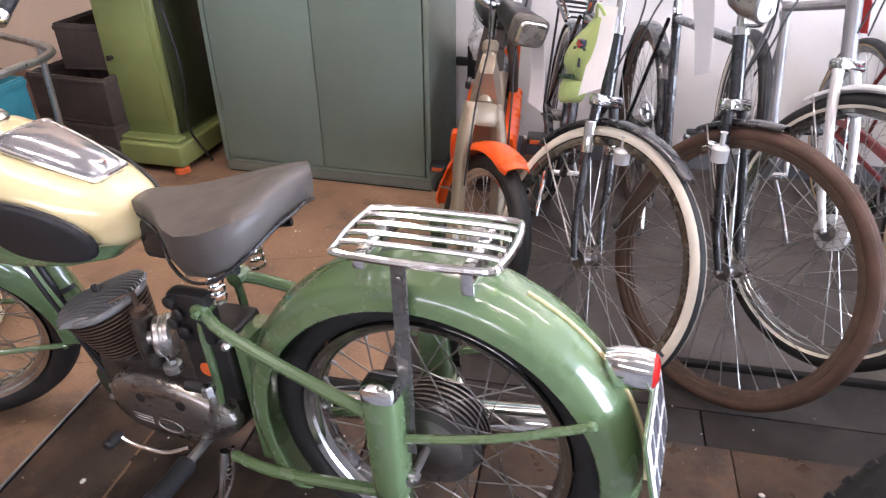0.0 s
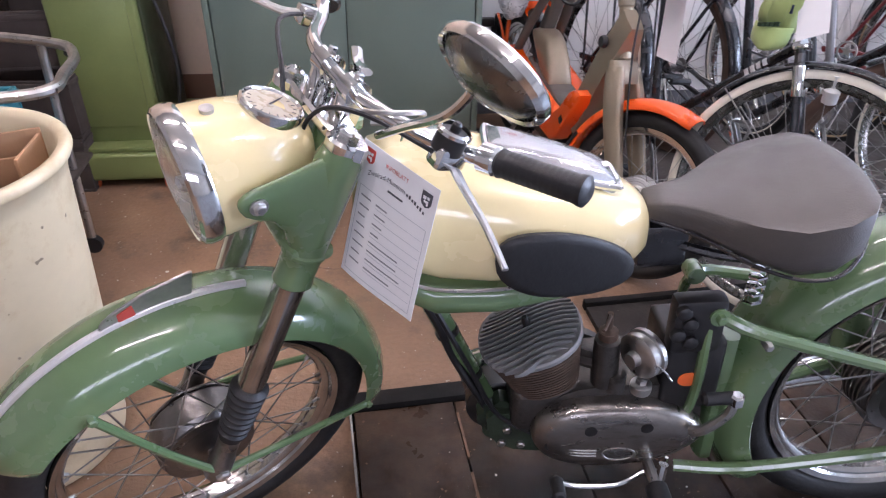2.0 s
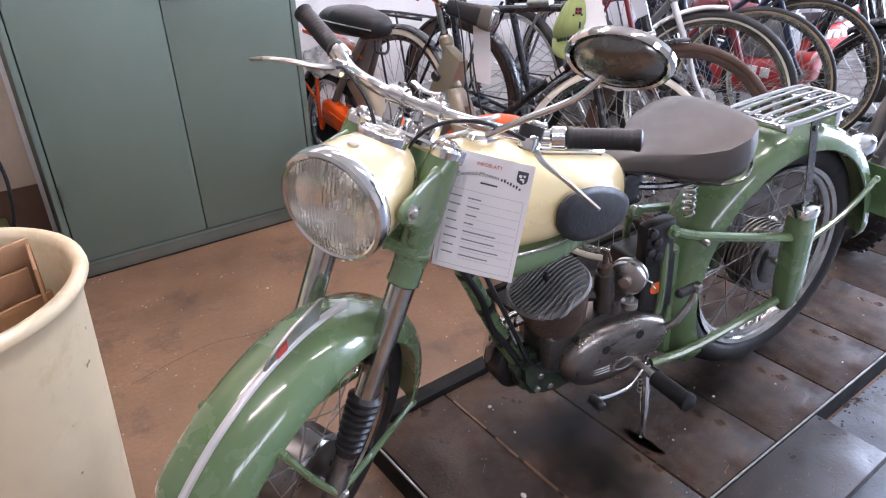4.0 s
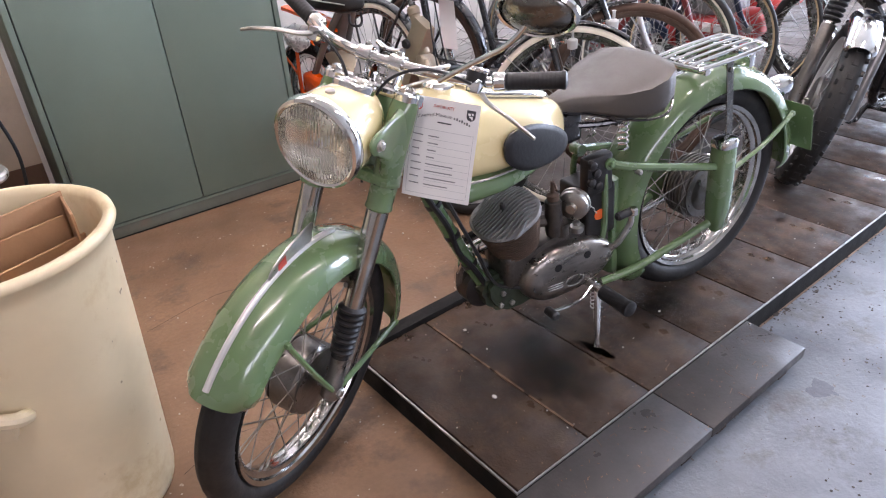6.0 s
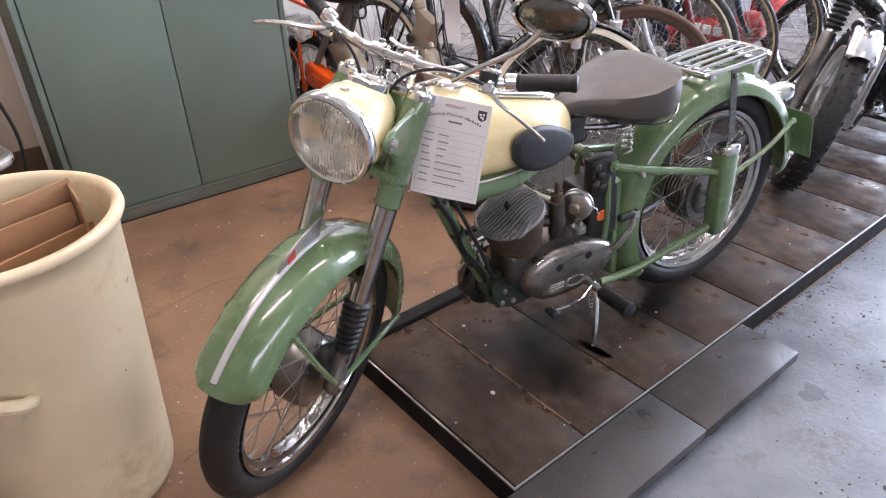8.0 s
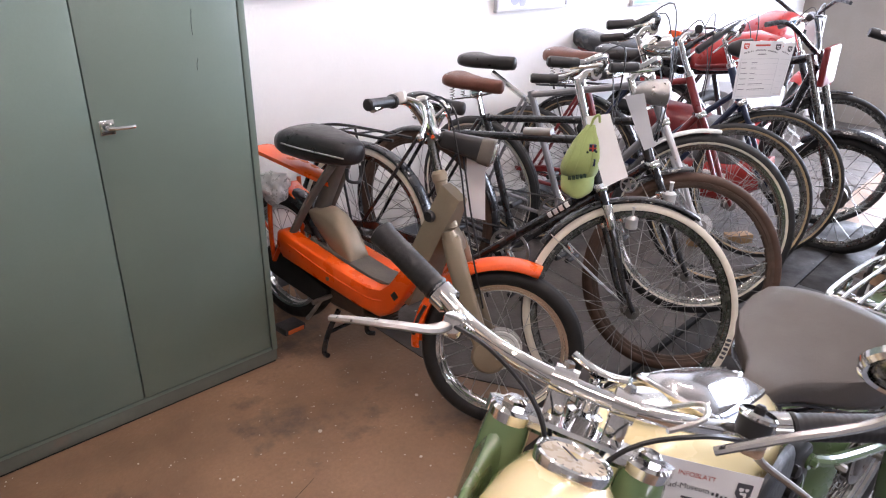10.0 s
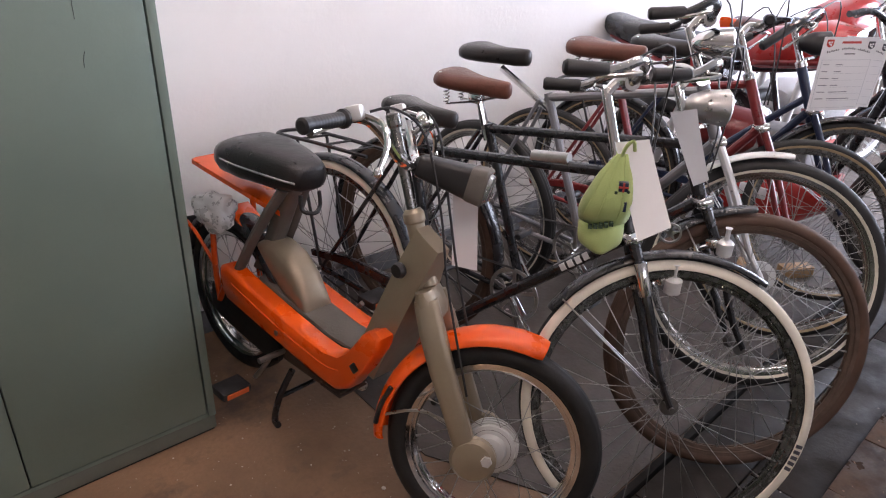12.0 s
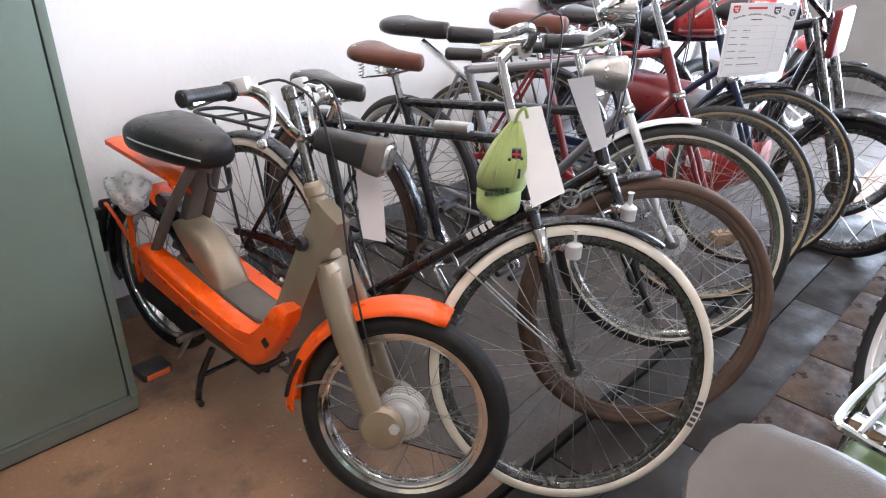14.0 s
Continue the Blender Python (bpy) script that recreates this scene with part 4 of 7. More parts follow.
def on_tank(x, y, up=0.0):
    for (x0, w0, b0, t0), (x1, w1, b1, t1) in zip(SECT[:-1], SECT[1:]):
        if x0 <= x <= x1:
            k = (x - x0) / (x1 - x0)
            w, zt, zb = w0 + (w1 - w0) * k, t0 + (t1 - t0) * k, b0 + (b1 - b0) * k
            zc = zb + (zt - zb) * 0.36
            c = min(1.0, (abs(y) / w) ** (1 / 0.75))
            return Vector((x, y, zc + (1 - c * c) ** 0.41 * (zt - zc) + up))
    return Vector((x, y, 0.5))
part("filler_cap", moved(lathe([(0.031, 0.0), (0.034, 0.006), (0.034, 0.016), (0.028, 0.022), (0.010, 0.024)], 28, "z"), Matrix.Translation((0.822, 0, 0.526)) @ Matrix.Rotation(radians(-5), 4, "Y")), M_CHROME, tank, "round chrome filler cap")
lid = [(0.570, 0.026), (0.580, 0.038), (0.66, 0.053), (0.736, 0.060), (0.756, 0.050), (0.756, -0.050), (0.736, -0.060), (0.66, -0.053), (0.580, -0.038), (0.570, -0.026)]
lidbm = skin([[on_tank(x, y, -0.004) for x, y in lid], [on_tank(x, y, 0.010) for x, y in lid], [on_tank(0.663 + (x - 0.663) * 0.94, y * 0.9, 0.016) for x, y in lid], [on_tank(0.663 + (x - 0.663) * 0.75, y * 0.6, 0.0225) for x, y in lid], [on_tank(0.663 + (x - 0.663) * 0.3, y * 0.2, 0.0245) for x, y in lid]])
lidpart = part("tool_lid", lidbm, M_LIDGREY, tank, "polished grey tool compartment lid with chrome rim", 2.0)
part("lid_rim", tube([on_tank(x, y, 0.009) for x, y in lid], 0.0055, 8, 4, True), M_CHROME, lidpart)
for y in (-0.036, 0.036):
    part("lid_rib", tube([on_tank(x, y * (0.6 + (x - 0.57) * 2), 0.016) for x in (0.60, 0.635, 0.67, 0.71)], 0.0028, 6, 3), M_CHROME, lidpart)
part("lid_lock", moved(lathe([(0.009, 0), (0.009, 0.006), (0.005, 0.008)], 14, "z"), Matrix.Translation(on_tank(0.588, 0, 0.014))), M_CHROME, lidpart)

# frame
mp("down_tube", tube([(0.93, 0, 0.46), (0.877, -0.022, 0.30), (0.772, -0.022, 0.03), (0.725, -0.005, -0.07)], 0.019, 12, 4), M_GREEN)
mp("head_tube", moved(lathe([(0.03, -0.17), (0.034, -0.165), (0.03, -0.15), (0.03, -0.02), (0.034, -0.01), (0.03, 0.0)], 20, "z"), FORK), M_GREEN)
mp("gusset", moved(skin([oval(x, 0, 0, 0.02, h, 3, 12, "x") for x, h in ((0.0, 0.05), (0.06, 0.04), (0.14, 0.022))]), Matrix.Translation((0.83, 0, 0.40)) @ Matrix.Rotation(radians(-64), 4, "Y")), M_GREEN)
for z in (0.26, 0.16, 0.06):
    mp("cable_clip", moved(lathe([(0.021, -0.005), (0.021, 0.005)], 14, "z"), Matrix.Translation((0.769 + (z - 0.02) * 0.39, -0.020, z)) @ Matrix.Rotation(radians(21), 4, "Y")), M_RUBBER)
mp("wiring", tube([(0.91, -0.02, 0.40), (0.886, -0.008, 0.30), (0.842, -0.002, 0.20), (0.816, -0.010, 0.11), (0.784, 0.006, 0.05), (0.757, 0.004, -0.01)], 0.0075, 8), M_RUBBER, "black wrapped cable loom")
mp("wiring", tube([(0.90, 0.03, 0.40), (0.86, 0.035, 0.30), (0.79, 0.03, 0.12), (0.74, 0.03, 0.0), (0.66, 0.06, -0.03)], 0.005, 6), M_RUBBER)
# Frame green painted darker here for grease and shade under the tank.
cradle = mp("engine_cradle", plate([(0.60, -0.09), (0.66, -0.02), (0.71, 0.015), (0.752, 0.022), (0.778, 0.0), (0.776, -0.045), (0.755, -0.082), (0.72, -0.105), (0.67, -0.114), (0.62, -0.108)], 0.062, "y", 0.016), M_GREASY_SHADE, "greasy engine cradle, its green darkened for shade")
for bx, bz in ((0.725, -0.035), (0.700, -0.075), (0.735, -0.068)):
    part("cradle_bolt", bolt((bx, 0.034, bz), 0.008, 0.010), M_STEEL, cradle)
mp("magneto_cover", moved(lathe([(0.050, -0.035), (0.060, -0.030), (0.060, 0.02), (0.045, 0.03)], 26), Matrix.Translation((0.735, -0.055, -0.045))), M_BLACKSATIN)
mp("rear_panel", moved(skin([oval(0, 0, z, 0.018, 0.045, 3, 16, "z") for z in (-0.13, -0.1, 0.0, 0.1, 0.16)]), Matrix.Translation((0.355, 0, 0.0))), M_GREEN)

# engine
CYL = pose(0.650, 0, 0.046) @ pose(0, 0, 0, -5, 16, 0) @ Matrix.Diagonal((0.98, 0.98, 0.90, 1))
fins = []
for i in range(12):
    z = 0.028 + i * 0.0092
    r = 0.060 + i * 0.00195
    fins.append(skin([oval(0, 0, zz, rr * 1.04, rr * 0.97, 2.3, 28, "z") for zz, rr in ((z, r * 0.985), (z + 0.0012, r), (z + 0.003, r), (z + 0.0042, r * 0.985))]))
cyl = mp("cylinder", moved(lathe([(0.042, -0.02), (0.044, 0.02), (0.05, 0.145)], 24, "z"), CYL), M_RUSTFIN, "brown iron cylinder with cooling fins")
for f in fins:
    part("cooling_fin", moved(f, CYL), M_RUSTFIN, cyl)
head = [skin([oval(0, 0, zz, rr * 1.04, rr * 0.97, 2.3, 32, "z") for zz, rr in ((0.140, 0.083), (0.146, 0.087), (0.152, 0.087), (0.156, 0.084))])]
for i in range(-8, 9):
    y = i * 0.0098
    half = 0.088 * math.sqrt(max(0.05, 1 - (y / 0.088) ** 2))
    if half > 0.03:
        bend = 0.010
        rg = []
        for k in range(9):
            q = -1 + 2 * k / 8
            x = q * half * 0.98
            zt = 0.176 - 0.016 * (abs(y) / 0.088) ** 2 - 0.010 * q * q
            yc = y + bend * math.sin(q * 2.2)
            rg.append([Vector((x, yc - 0.0026, 0.150)), Vector((x, yc + 0.0026, 0.150)), Vector((x, yc + 0.0017, zt)), Vector((x, yc - 0.0017, zt))])
        head.append(skin(rg))
hd = mp("cylinder_head", moved(head[0], CYL), M_HEADFIN, "grey cast head with upright fins")
for f in head[1:]:
    part("head_fin", moved(f, CYL), M_HEADFIN, hd)
mp("spark_plug", moved(join(lathe([(0.012, 0.15), (0.012, 0.17), (0.008, 0.172), (0.007, 0.186), (0.0045, 0.192)], 12, "z")), CYL @ pose(0, 0, 0)), M_BLACKSATIN)
mp("crankcase", join(skin([oval(0.53, y, -0.01, w, h, 2.6, 28, "y") for y, w, h in ((-0.085, 0.09, 0.06), (-0.08, 0.13, 0.085), (0.0, 0.15, 0.095), (0.05, 0.145, 0.088))]), box(0.57, 0.72, -0.05, 0.05, -0.03, 0.075, 0.02, 3), moved(lathe([(0.05, 0), (0.05, 0.03)], 20, "z"), CYL)), M_CASE, "dark oily crankcase")
cover = []
for y, k in ((0.045, 1.0), (0.062, 0.995), (0.074, 0.96), (0.083, 0.86), (0.087, 0.66)):
    ring = []
    for j in range(40):
        a = 2 * math.pi * j / 40
        c, s = math.cos(a), math.sin(a)
        u = math.copysign(abs(c) ** 0.85, c) * 0.152 * k
        v = s * (0.073 + 0.011 * (c + 0.2)) * k
        ring.append(Vector((0.535 + u, y, -0.020 + v + 0.035 * u)))
    cover.append(ring)
cov = mp("engine_cover", skin(cover), M_COVER, "tarnished brushed alloy engine side cover", sharp=1.0)
for x, z in ((0.588, 0.010), (0.492, 0.010), (0.655, -0.026)):
    part("cover_screw", join(moved(lathe([(0.011, 0.0), (0.011, 0.004)], 14), Matrix.Translation((x, 0.0795 if x > 0.64 else 0.0845, z)))), M_BLACKSATIN, cov)
part("cover_badge", join(moved(skin([oval(0, y, 0, w, w * 0.52, 2.0, 24, "y") for y, w in ((0.0, 0.032), (0.003, 0.031), (0.003, 0.027), (0.0015, 0.026))]), Matrix.Translation((0.535, 0.0855, -0.052)) @ Matrix.Rotation(radians(-6), 4, "Y"))), M_STEEL, cov, "oval cast badge")
part("cover_rib", join(tube([(0.672, 0.066, 0.0), (0.62, 0.070, 0.036), (0.54, 0.070, 0.048), (0.46, 0.070, 0.036), (0.40, 0.066, 0.0)], 0.0028, 6), *[tube([(0.655 - 0.006 * k, 0.081, -0.030 - 0.007 * k), (0.61, 0.087, -0.036 - 0.007 * k), (0.575, 0.087, -0.040 - 0.007 * k)], 0.0018, 5) for k in range(3)]), M_STEEL, cov)
mp("flywheel_side", moved(lathe([(0.085, 0.0), (0.085, -0.02), (0.06, -0.035)], 30), Matrix.Translation((0.60, -0.085, 0.0))), M_ALU)
# carburettor, air cleaner, battery box
mp("carburettor", join(moved(lathe([(0.021, -0.035), (0.023, 0.0), (0.021, 0.06), (0.012, 0.066)], 18, "z"), Matrix.Translation((0.565, 0.045, 0.12))), tube([(0.62, 0.01, 0.125), (0.57, 0.04, 0.125)], 0.016), moved(lathe([(0.018, 0), (0.018, -0.035)], 14, "z"), Matrix.Translation((0.548, 0.055, 0.115)))), M_CASE)
mp("throttle_cap", join(moved(lathe([(0.016, 0), (0.016, 0.014), (0.006, 0.02), (0.005, 0.05)], 14, "z"), Matrix.Translation((0.565, 0.045, 0.184))), tube([(0.565, 0.045, 0.23), (0.57, 0.06, 0.235), (0.585, 0.085, 0.232)], 0.003)), M_RUSTFIN, "brown tarnished brass cap")
mp("air_cleaner", moved(lathe([(0.012, 0.030), (0.014, 0.018), (0.034, 0.016), (0.039, 0.012), (0.040, 0.003), (0.037, 0.001), (0.037, -0.003), (0.041, -0.005), (0.041, -0.013), (0.036, -0.018), (0.01, -0.020)], 36, "x"), Matrix.Translation((0.508, 0.055, 0.153)) @ Matrix.Rotation(radians(32), 4, "Z")), M_STEEL, "round chrome air cleaner")
mp("air_cleaner_clip", tube([(0.494, 0.094, 0.160), (0.482, 0.100, 0.150), (0.476, 0.096, 0.138), (0.470, 0.098, 0.130)], 0.0018, 6), M_STEEL)
mp("drain_nut", moved(join(lathe([(0.017, 0.0), (0.018, 0.004), (0.018, 0.016), (0.013, 0.019)], 18, "z"), lathe([(0.010, 0.019), (0.010, 0.028), (0.006, 0.030)], 6, "z")), Matrix.Translation((0.505, 0.062, 0.076))), M_STEEL)
mp("regulator", join(box(0.385, 0.470, 0.030, 0.066, 0.155, 0.262, 0.010), *[moved(lathe([(0.012, 0.0), (0.012, 0.010), (0.007, 0.013)], 12), Matrix.Translation((x, 0.064, z))) for x, z in ((0.458, 0.245), (0.445, 0.222), (0.462, 0.200), (0.440, 0.185))]), M_BLACKSATIN, "black regulator block with terminals")
mp("battery_box", box(0.368, 0.468, -0.055, 0.058, 0.02, 0.170, 0.010, 3), M_BLACKSATIN)
mp("box_sticker", moved(skin([oval(0, y, 0, w, w * 0.85, 2.2, 20, "y") for y, w in ((0.0, 0.018), (0.0015, 0.017))]), Matrix.Translation((0.425, 0.0585, 0.092))), M_ORANGETAG, "orange sticker")
# exhaust
mp("exhaust", join(tube([(0.72, -0.02, 0.10), (0.78, -0.05, 0.06), (0.77, -0.09, -0.06), (0.68, -0.105, -0.12), (0.5, -0.11, -0.13)], 0.018, 12), tube([(0.5, -0.11, -0.13), (0.45, -0.11, -0.13), (0.1, -0.125, -0.09), (-0.22, -0.13, -0.05)], (0.022, 0.036), 16, 4), moved(lathe([(0.022, -0.012), (0.024, 0.012)], 16, "x"), Matrix.Translation((0.715, -0.02, 0.102)))), M_CHROME, "chrome exhaust pipe and silencer")
# footrests, kick and gear levers, stand
for s in (1, -1):
    mp("footrest", join(moved(lathe([(0.015, 0.0), (0.0195, 0.004), (0.0195, 0.09), (0.022, 0.094), (0.022, 0.104), (0.016, 0.107)], 16), Matrix.Translation((0.475, s * 0.125 - (0.107 if s < 0 else 0), -0.095)))), M_RUBBER, "black rubber footrest")
mp("footrest_bar", rod_mesh((0.475, -0.14, -0.095), (0.475, 0.14, -0.095), 0.010, 10), M_STEEL)
mp("gear_lever", tube([(0.49, 0.10, -0.085), (0.54, 0.115, -0.098), (0.61, 0.12, -0.09), (0.645, 0.118, -0.078)], 0.0048, 8), M_CHROME)
mp("lever_rubber", moved(lathe([(0.009, 0.0), (0.012, 0.003), (0.012, 0.036), (0.008, 0.04)], 12), Matrix.Translation((0.648, 0.112, -0.078))), M_RUBBER)
mp("kick_lever", tube([(0.415, 0.09, 0.0), (0.402, 0.105, 0.02), (0.375, 0.118, 0.07), (0.372, 0.118, 0.105)], (0.010, 0.007), 8), M_STEEL)
mp("kick_pedal", join(moved(lathe([(0.008, -0.01), (0.011, -0.006), (0.011, 0.045), (0.007, 0.05)], 12, "x"), Matrix.Translation((0.375, 0.12, 0.108)))), M_RUBBER)
mp("kick_bolt", bolt((0.372, 0.125, 0.11), 0.012, 0.02, "z"), M_CHROME)
mp("side_stand", join(tube([(0.44, 0.065, -0.115), (0.455, 0.085, -0.2), (0.476, 0.105, -0.292), (0.490, 0.108, -0.303)], (0.0095, 0.0075), 8), tube([(0.43, 0.05, -0.115), (0.445, 0.062, -0.2), (0.462, 0.085, -0.25)], 0.004)), M_CHROME, "chrome side stand")
mp("stand_spring", tube([(0.452 + 0.005 * math.cos(q * 1.2), 0.06 + 0.005 * math.sin(q * 1.2), -0.13 - 0.0025 * q) for q in range(30)], 0.0014, 4, 1), M_STEEL)

# fork, lamp, bars: in the fork's own axes
for s in (1, -1):
    y = s * 0.079
    leg = fp("fork_shroud", moved(skin([oval(0, 0, z, w, w2, 2.2, 20, "z") for z, w, w2 in ((-0.01, 0.024, 0.026), (-0.03, 0.032, 0.028), (-0.12, 0.032, 0.028), (-0.172, 0.030, 0.0275), (-0.175, 0.0325, 0.030), (-0.180, 0.0325, 0.030), (-0.183, 0.029, 0.027), (-0.222, 0.028, 0.026), (-0.226, 0.0295, 0.0275), (-0.232, 0.0295, 0.0275), (-0.236, 0.025, 0.024))]), Matrix.Translation((0.038, y, 0))), M_GREEN, "green fork shroud")
    fp("fork_tube", moved(lathe([(0.0235, -0.23), (0.0225, -0.33), (0.022, -0.46)], 20, "z"), Matrix.Translation((0.038, y, 0))), M_OLDCHROME)
    gait = [(0.020, -0.452)]
    for i in range(8):
        z = -0.460 - i * 0.0145
        r = 0.031 - 0.0008 * i
        gait += [(r - 0.006, z + 0.004), (r, z), (r, z - 0.004), (r - 0.006, z - 0.008)]
    fp("fork_gaiter", moved(lathe(gait + [(0.020, -0.580)], 24, "z"), Matrix.Translation((0.038, y, 0))), M_RUBBER, "black rubber fork gaiter")
    fp("fork_slider", moved(lathe([(0.019, -0.57), (0.019, -0.63), (0.022, -0.635), (0.022, -0.68), (0.014, -0.69)], 18, "z"), Matrix.Translation((0.038, y, 0))), M_ALU)
    fp("fork_nut", moved(join(lathe([(0.026, -0.012), (0.027, 0.0), (0.023, 0.004)], 20, "z"), lathe([(0.015, 0.004), (0.015, 0.012), (0.010, 0.015)], 6, "z")), Matrix.Translation((0.038, y, 0))), M_CHROME)
    ear = skin([oval(x, y + s * dy, (z0 + z1) / 2, half, (z0 - z1) / 2, 2.6, 20, "x") for x, dy, half, z0, z1 in ((0.040, 0.004, 0.025, -0.016, -0.205), (0.056, 0.005, 0.021, -0.020, -0.190), (0.070, 0.006, 0.015, -0.026, -0.160), (0.086, 0.008, 0.0105, -0.034, -0.136), (0.108, 0.010, 0.008, -0.046, -0.119), (0.132, 0.012, 0.007, -0.058, -0.114), (0.150, 0.012, 0.0065, -0.068, -0.109), (0.160, 0.012, 0.005, -0.078, -0.100), (0.164, 0.012, 0.003, -0.085, -0.093))])
    fp("lamp_ear", ear, M_GREEN, "green lamp bracket blending into the shroud", sharp=1.0)
    fp("ear_bolt", join(moved(lathe([(0.012, 0.0), (0.012, 0.003)], 18), Matrix.Translation((0.140, y + s * 0.0185 - (0.003 if s < 0 else 0), -0.089))), bolt((0.140, y + s * 0.024, -0.089), 0.0085, 0.008)), M_STEEL)
fp("axle_nut", join(rod_mesh((AXLE[0], -0.105, AXLE[2]), (AXLE[0], 0.105, AXLE[2]), 0.008, 10), bolt((AXLE[0], 0.10, AXLE[2]), 0.013, 0.014), bolt((AXLE[0], -0.10, AXLE[2]), 0.013, 0.014)), M_STEEL)
fp("brake_drum", moved(lathe([(0.083, -0.028), (0.086, -0.024), (0.086, 0.026), (0.075, 0.038), (0.03, 0.046)], 36), Matrix.Translation(AXLE)), M_ALU)
fp("top_yoke", skin([oval(0.03, 0, z, w, 0.11, 2.6, 20, "z") for z, w in ((-0.014, 0.020), (-0.008, 0.025), (0.0, 0.025), (0.004, 0.020))]), M_CHROME)
fp("lower_yoke", box(0.0, 0.07, -0.1, 0.1, -0.185, -0.16, 0.01), M_GREEN)
fp("stem_nut", join(lathe([(0.022, 0.0), (0.022, 0.016), (0.015, 0.02), (0.015, 0.034), (0.008, 0.038)], 20, "z"), lathe([(0.009, 0.034), (0.009, 0.058), (0.012, 0.062)], 14, "z"), tube([(-0.012, -0.034, 0.074), (-0.004, -0.012, 0.068), (0.004, 0.012, 0.068), (0.012, 0.034, 0.074)], 0.0085, 10, flat=0.6)), M_CHROME)

# headlamp: a level shell, so tilted back in the fork's axes
LAMP = pose(0.19, 0, -0.112) @ pose(0, 0, 0, 0, RAKE - 1, 0)
shell = []
for x, r, up in ((0.0, 0.086, -0.002), (-0.02, 0.0875, -0.003), (-0.06, 0.0845, -0.004), (-0.10, 0.075, -0.002), (-0.135, 0.060, 0.0), (-0.158, 0.041, 0.001), (-0.168, 0.017, 0.002)):
    shell.append(oval(x, 0, up, r * 0.96, r, 2.1, 32, "x"))
shell.append(oval(-0.169, 0, 0.002, 0.002, 0.002, 2.15, 32, "x"))
lamp = part("headlamp", moved(skin(shell, caps=False), LAMP), M_CREAM, moto, "cream teardrop headlamp shell", 1.2, FORK)
part("lamp_rim", moved(lathe([(0.079, 0.012), (0.084, 0.0145), (0.089, 0.011), (0.0915, 0.004), (0.0915, -0.008), (0.089, -0.014), (0.085, -0.010)], 44, "x", False), LAMP), M_CHROME, lamp, "chrome headlamp rim")
part("reflector", moved(lathe([(0.080, 0.010), (0.074, -0.012), (0.05, -0.03), (0.012, -0.036), (0.001, -0.036)], 36, "x", False), LAMP), M_REFLECTOR, lamp)
part("bulb", moved(lathe([(0.008, -0.036), (0.010, -0.02), (0.009, -0.008), (0.004, -0.003)], 14, "x"), LAMP), M_SILVER, lamp)
lens = []
for j in range(-24, 25):
    y = j * 0.0033
    half = math.sqrt(max(1e-5, 0.080 ** 2 - y * y))
    lens.append([Vector((0.012 + 0.010 * (1 - (y * y + z * z) / 0.0064) + (0.0013 if j % 2 else -0.0003), y, z)) for z in (half * (-1 + 2 * i / 12) for i in range(13))])
lb = bmesh.new()
vs = [[lb.verts.new(p) for p in r] for r in lens]
for a, b in zip(vs[:-1], vs[1:]):
    for i in range(12):
        lb.faces.new((a[i], a[i + 1], b[i + 1], b[i]))
part("lens", moved(lb, LAMP), M_LENS_GLASS, lamp, "fluted glass lens", 0.05)
SP = LAMP @ pose(-0.1225, 0, 0.0625) @ pose(0, 0, 0, 0, -25, 0)
part("speedometer", moved(lathe([(0.0405, -0.014), (0.0425, -0.001), (0.0415, 0.004), (0.0385, 0.0055), (0.0355, 0.003), (0.0345, 0.0)], 36, "z"), SP), M_CHROME, lamp, "chrome-ringed speedometer")
part("dial", moved(join(lathe([(0.0355, 0.000), (0.0355, 0.002)], 28, "z")), SP), M_DIAL, lamp, "yellowed speedometer dial")
marks = [moved(box(-0.0005, 0.0005, 0.027, 0.032, 0.002, 0.0026), Matrix.Rotation(radians(a), 4, "Z")) for a in range(-130, 131, 20)]
part("dial_marks", moved(join(*marks, moved(box(-0.001, 0.001, -0.006, 0.022, 0.003, 0.0038), Matrix.Rotation(radians(128), 4, "Z"))), SP), M_INK, lamp)
part("ignition_switch", moved(lathe([(0.009, 0), (0.009, 0.005), (0.005, 0.007)], 14, "z"), LAMP @ pose(-0.043, 0, 0.0815) @ pose(0, 0, 0, 0, -4, 0)), M_STEEL, lamp)

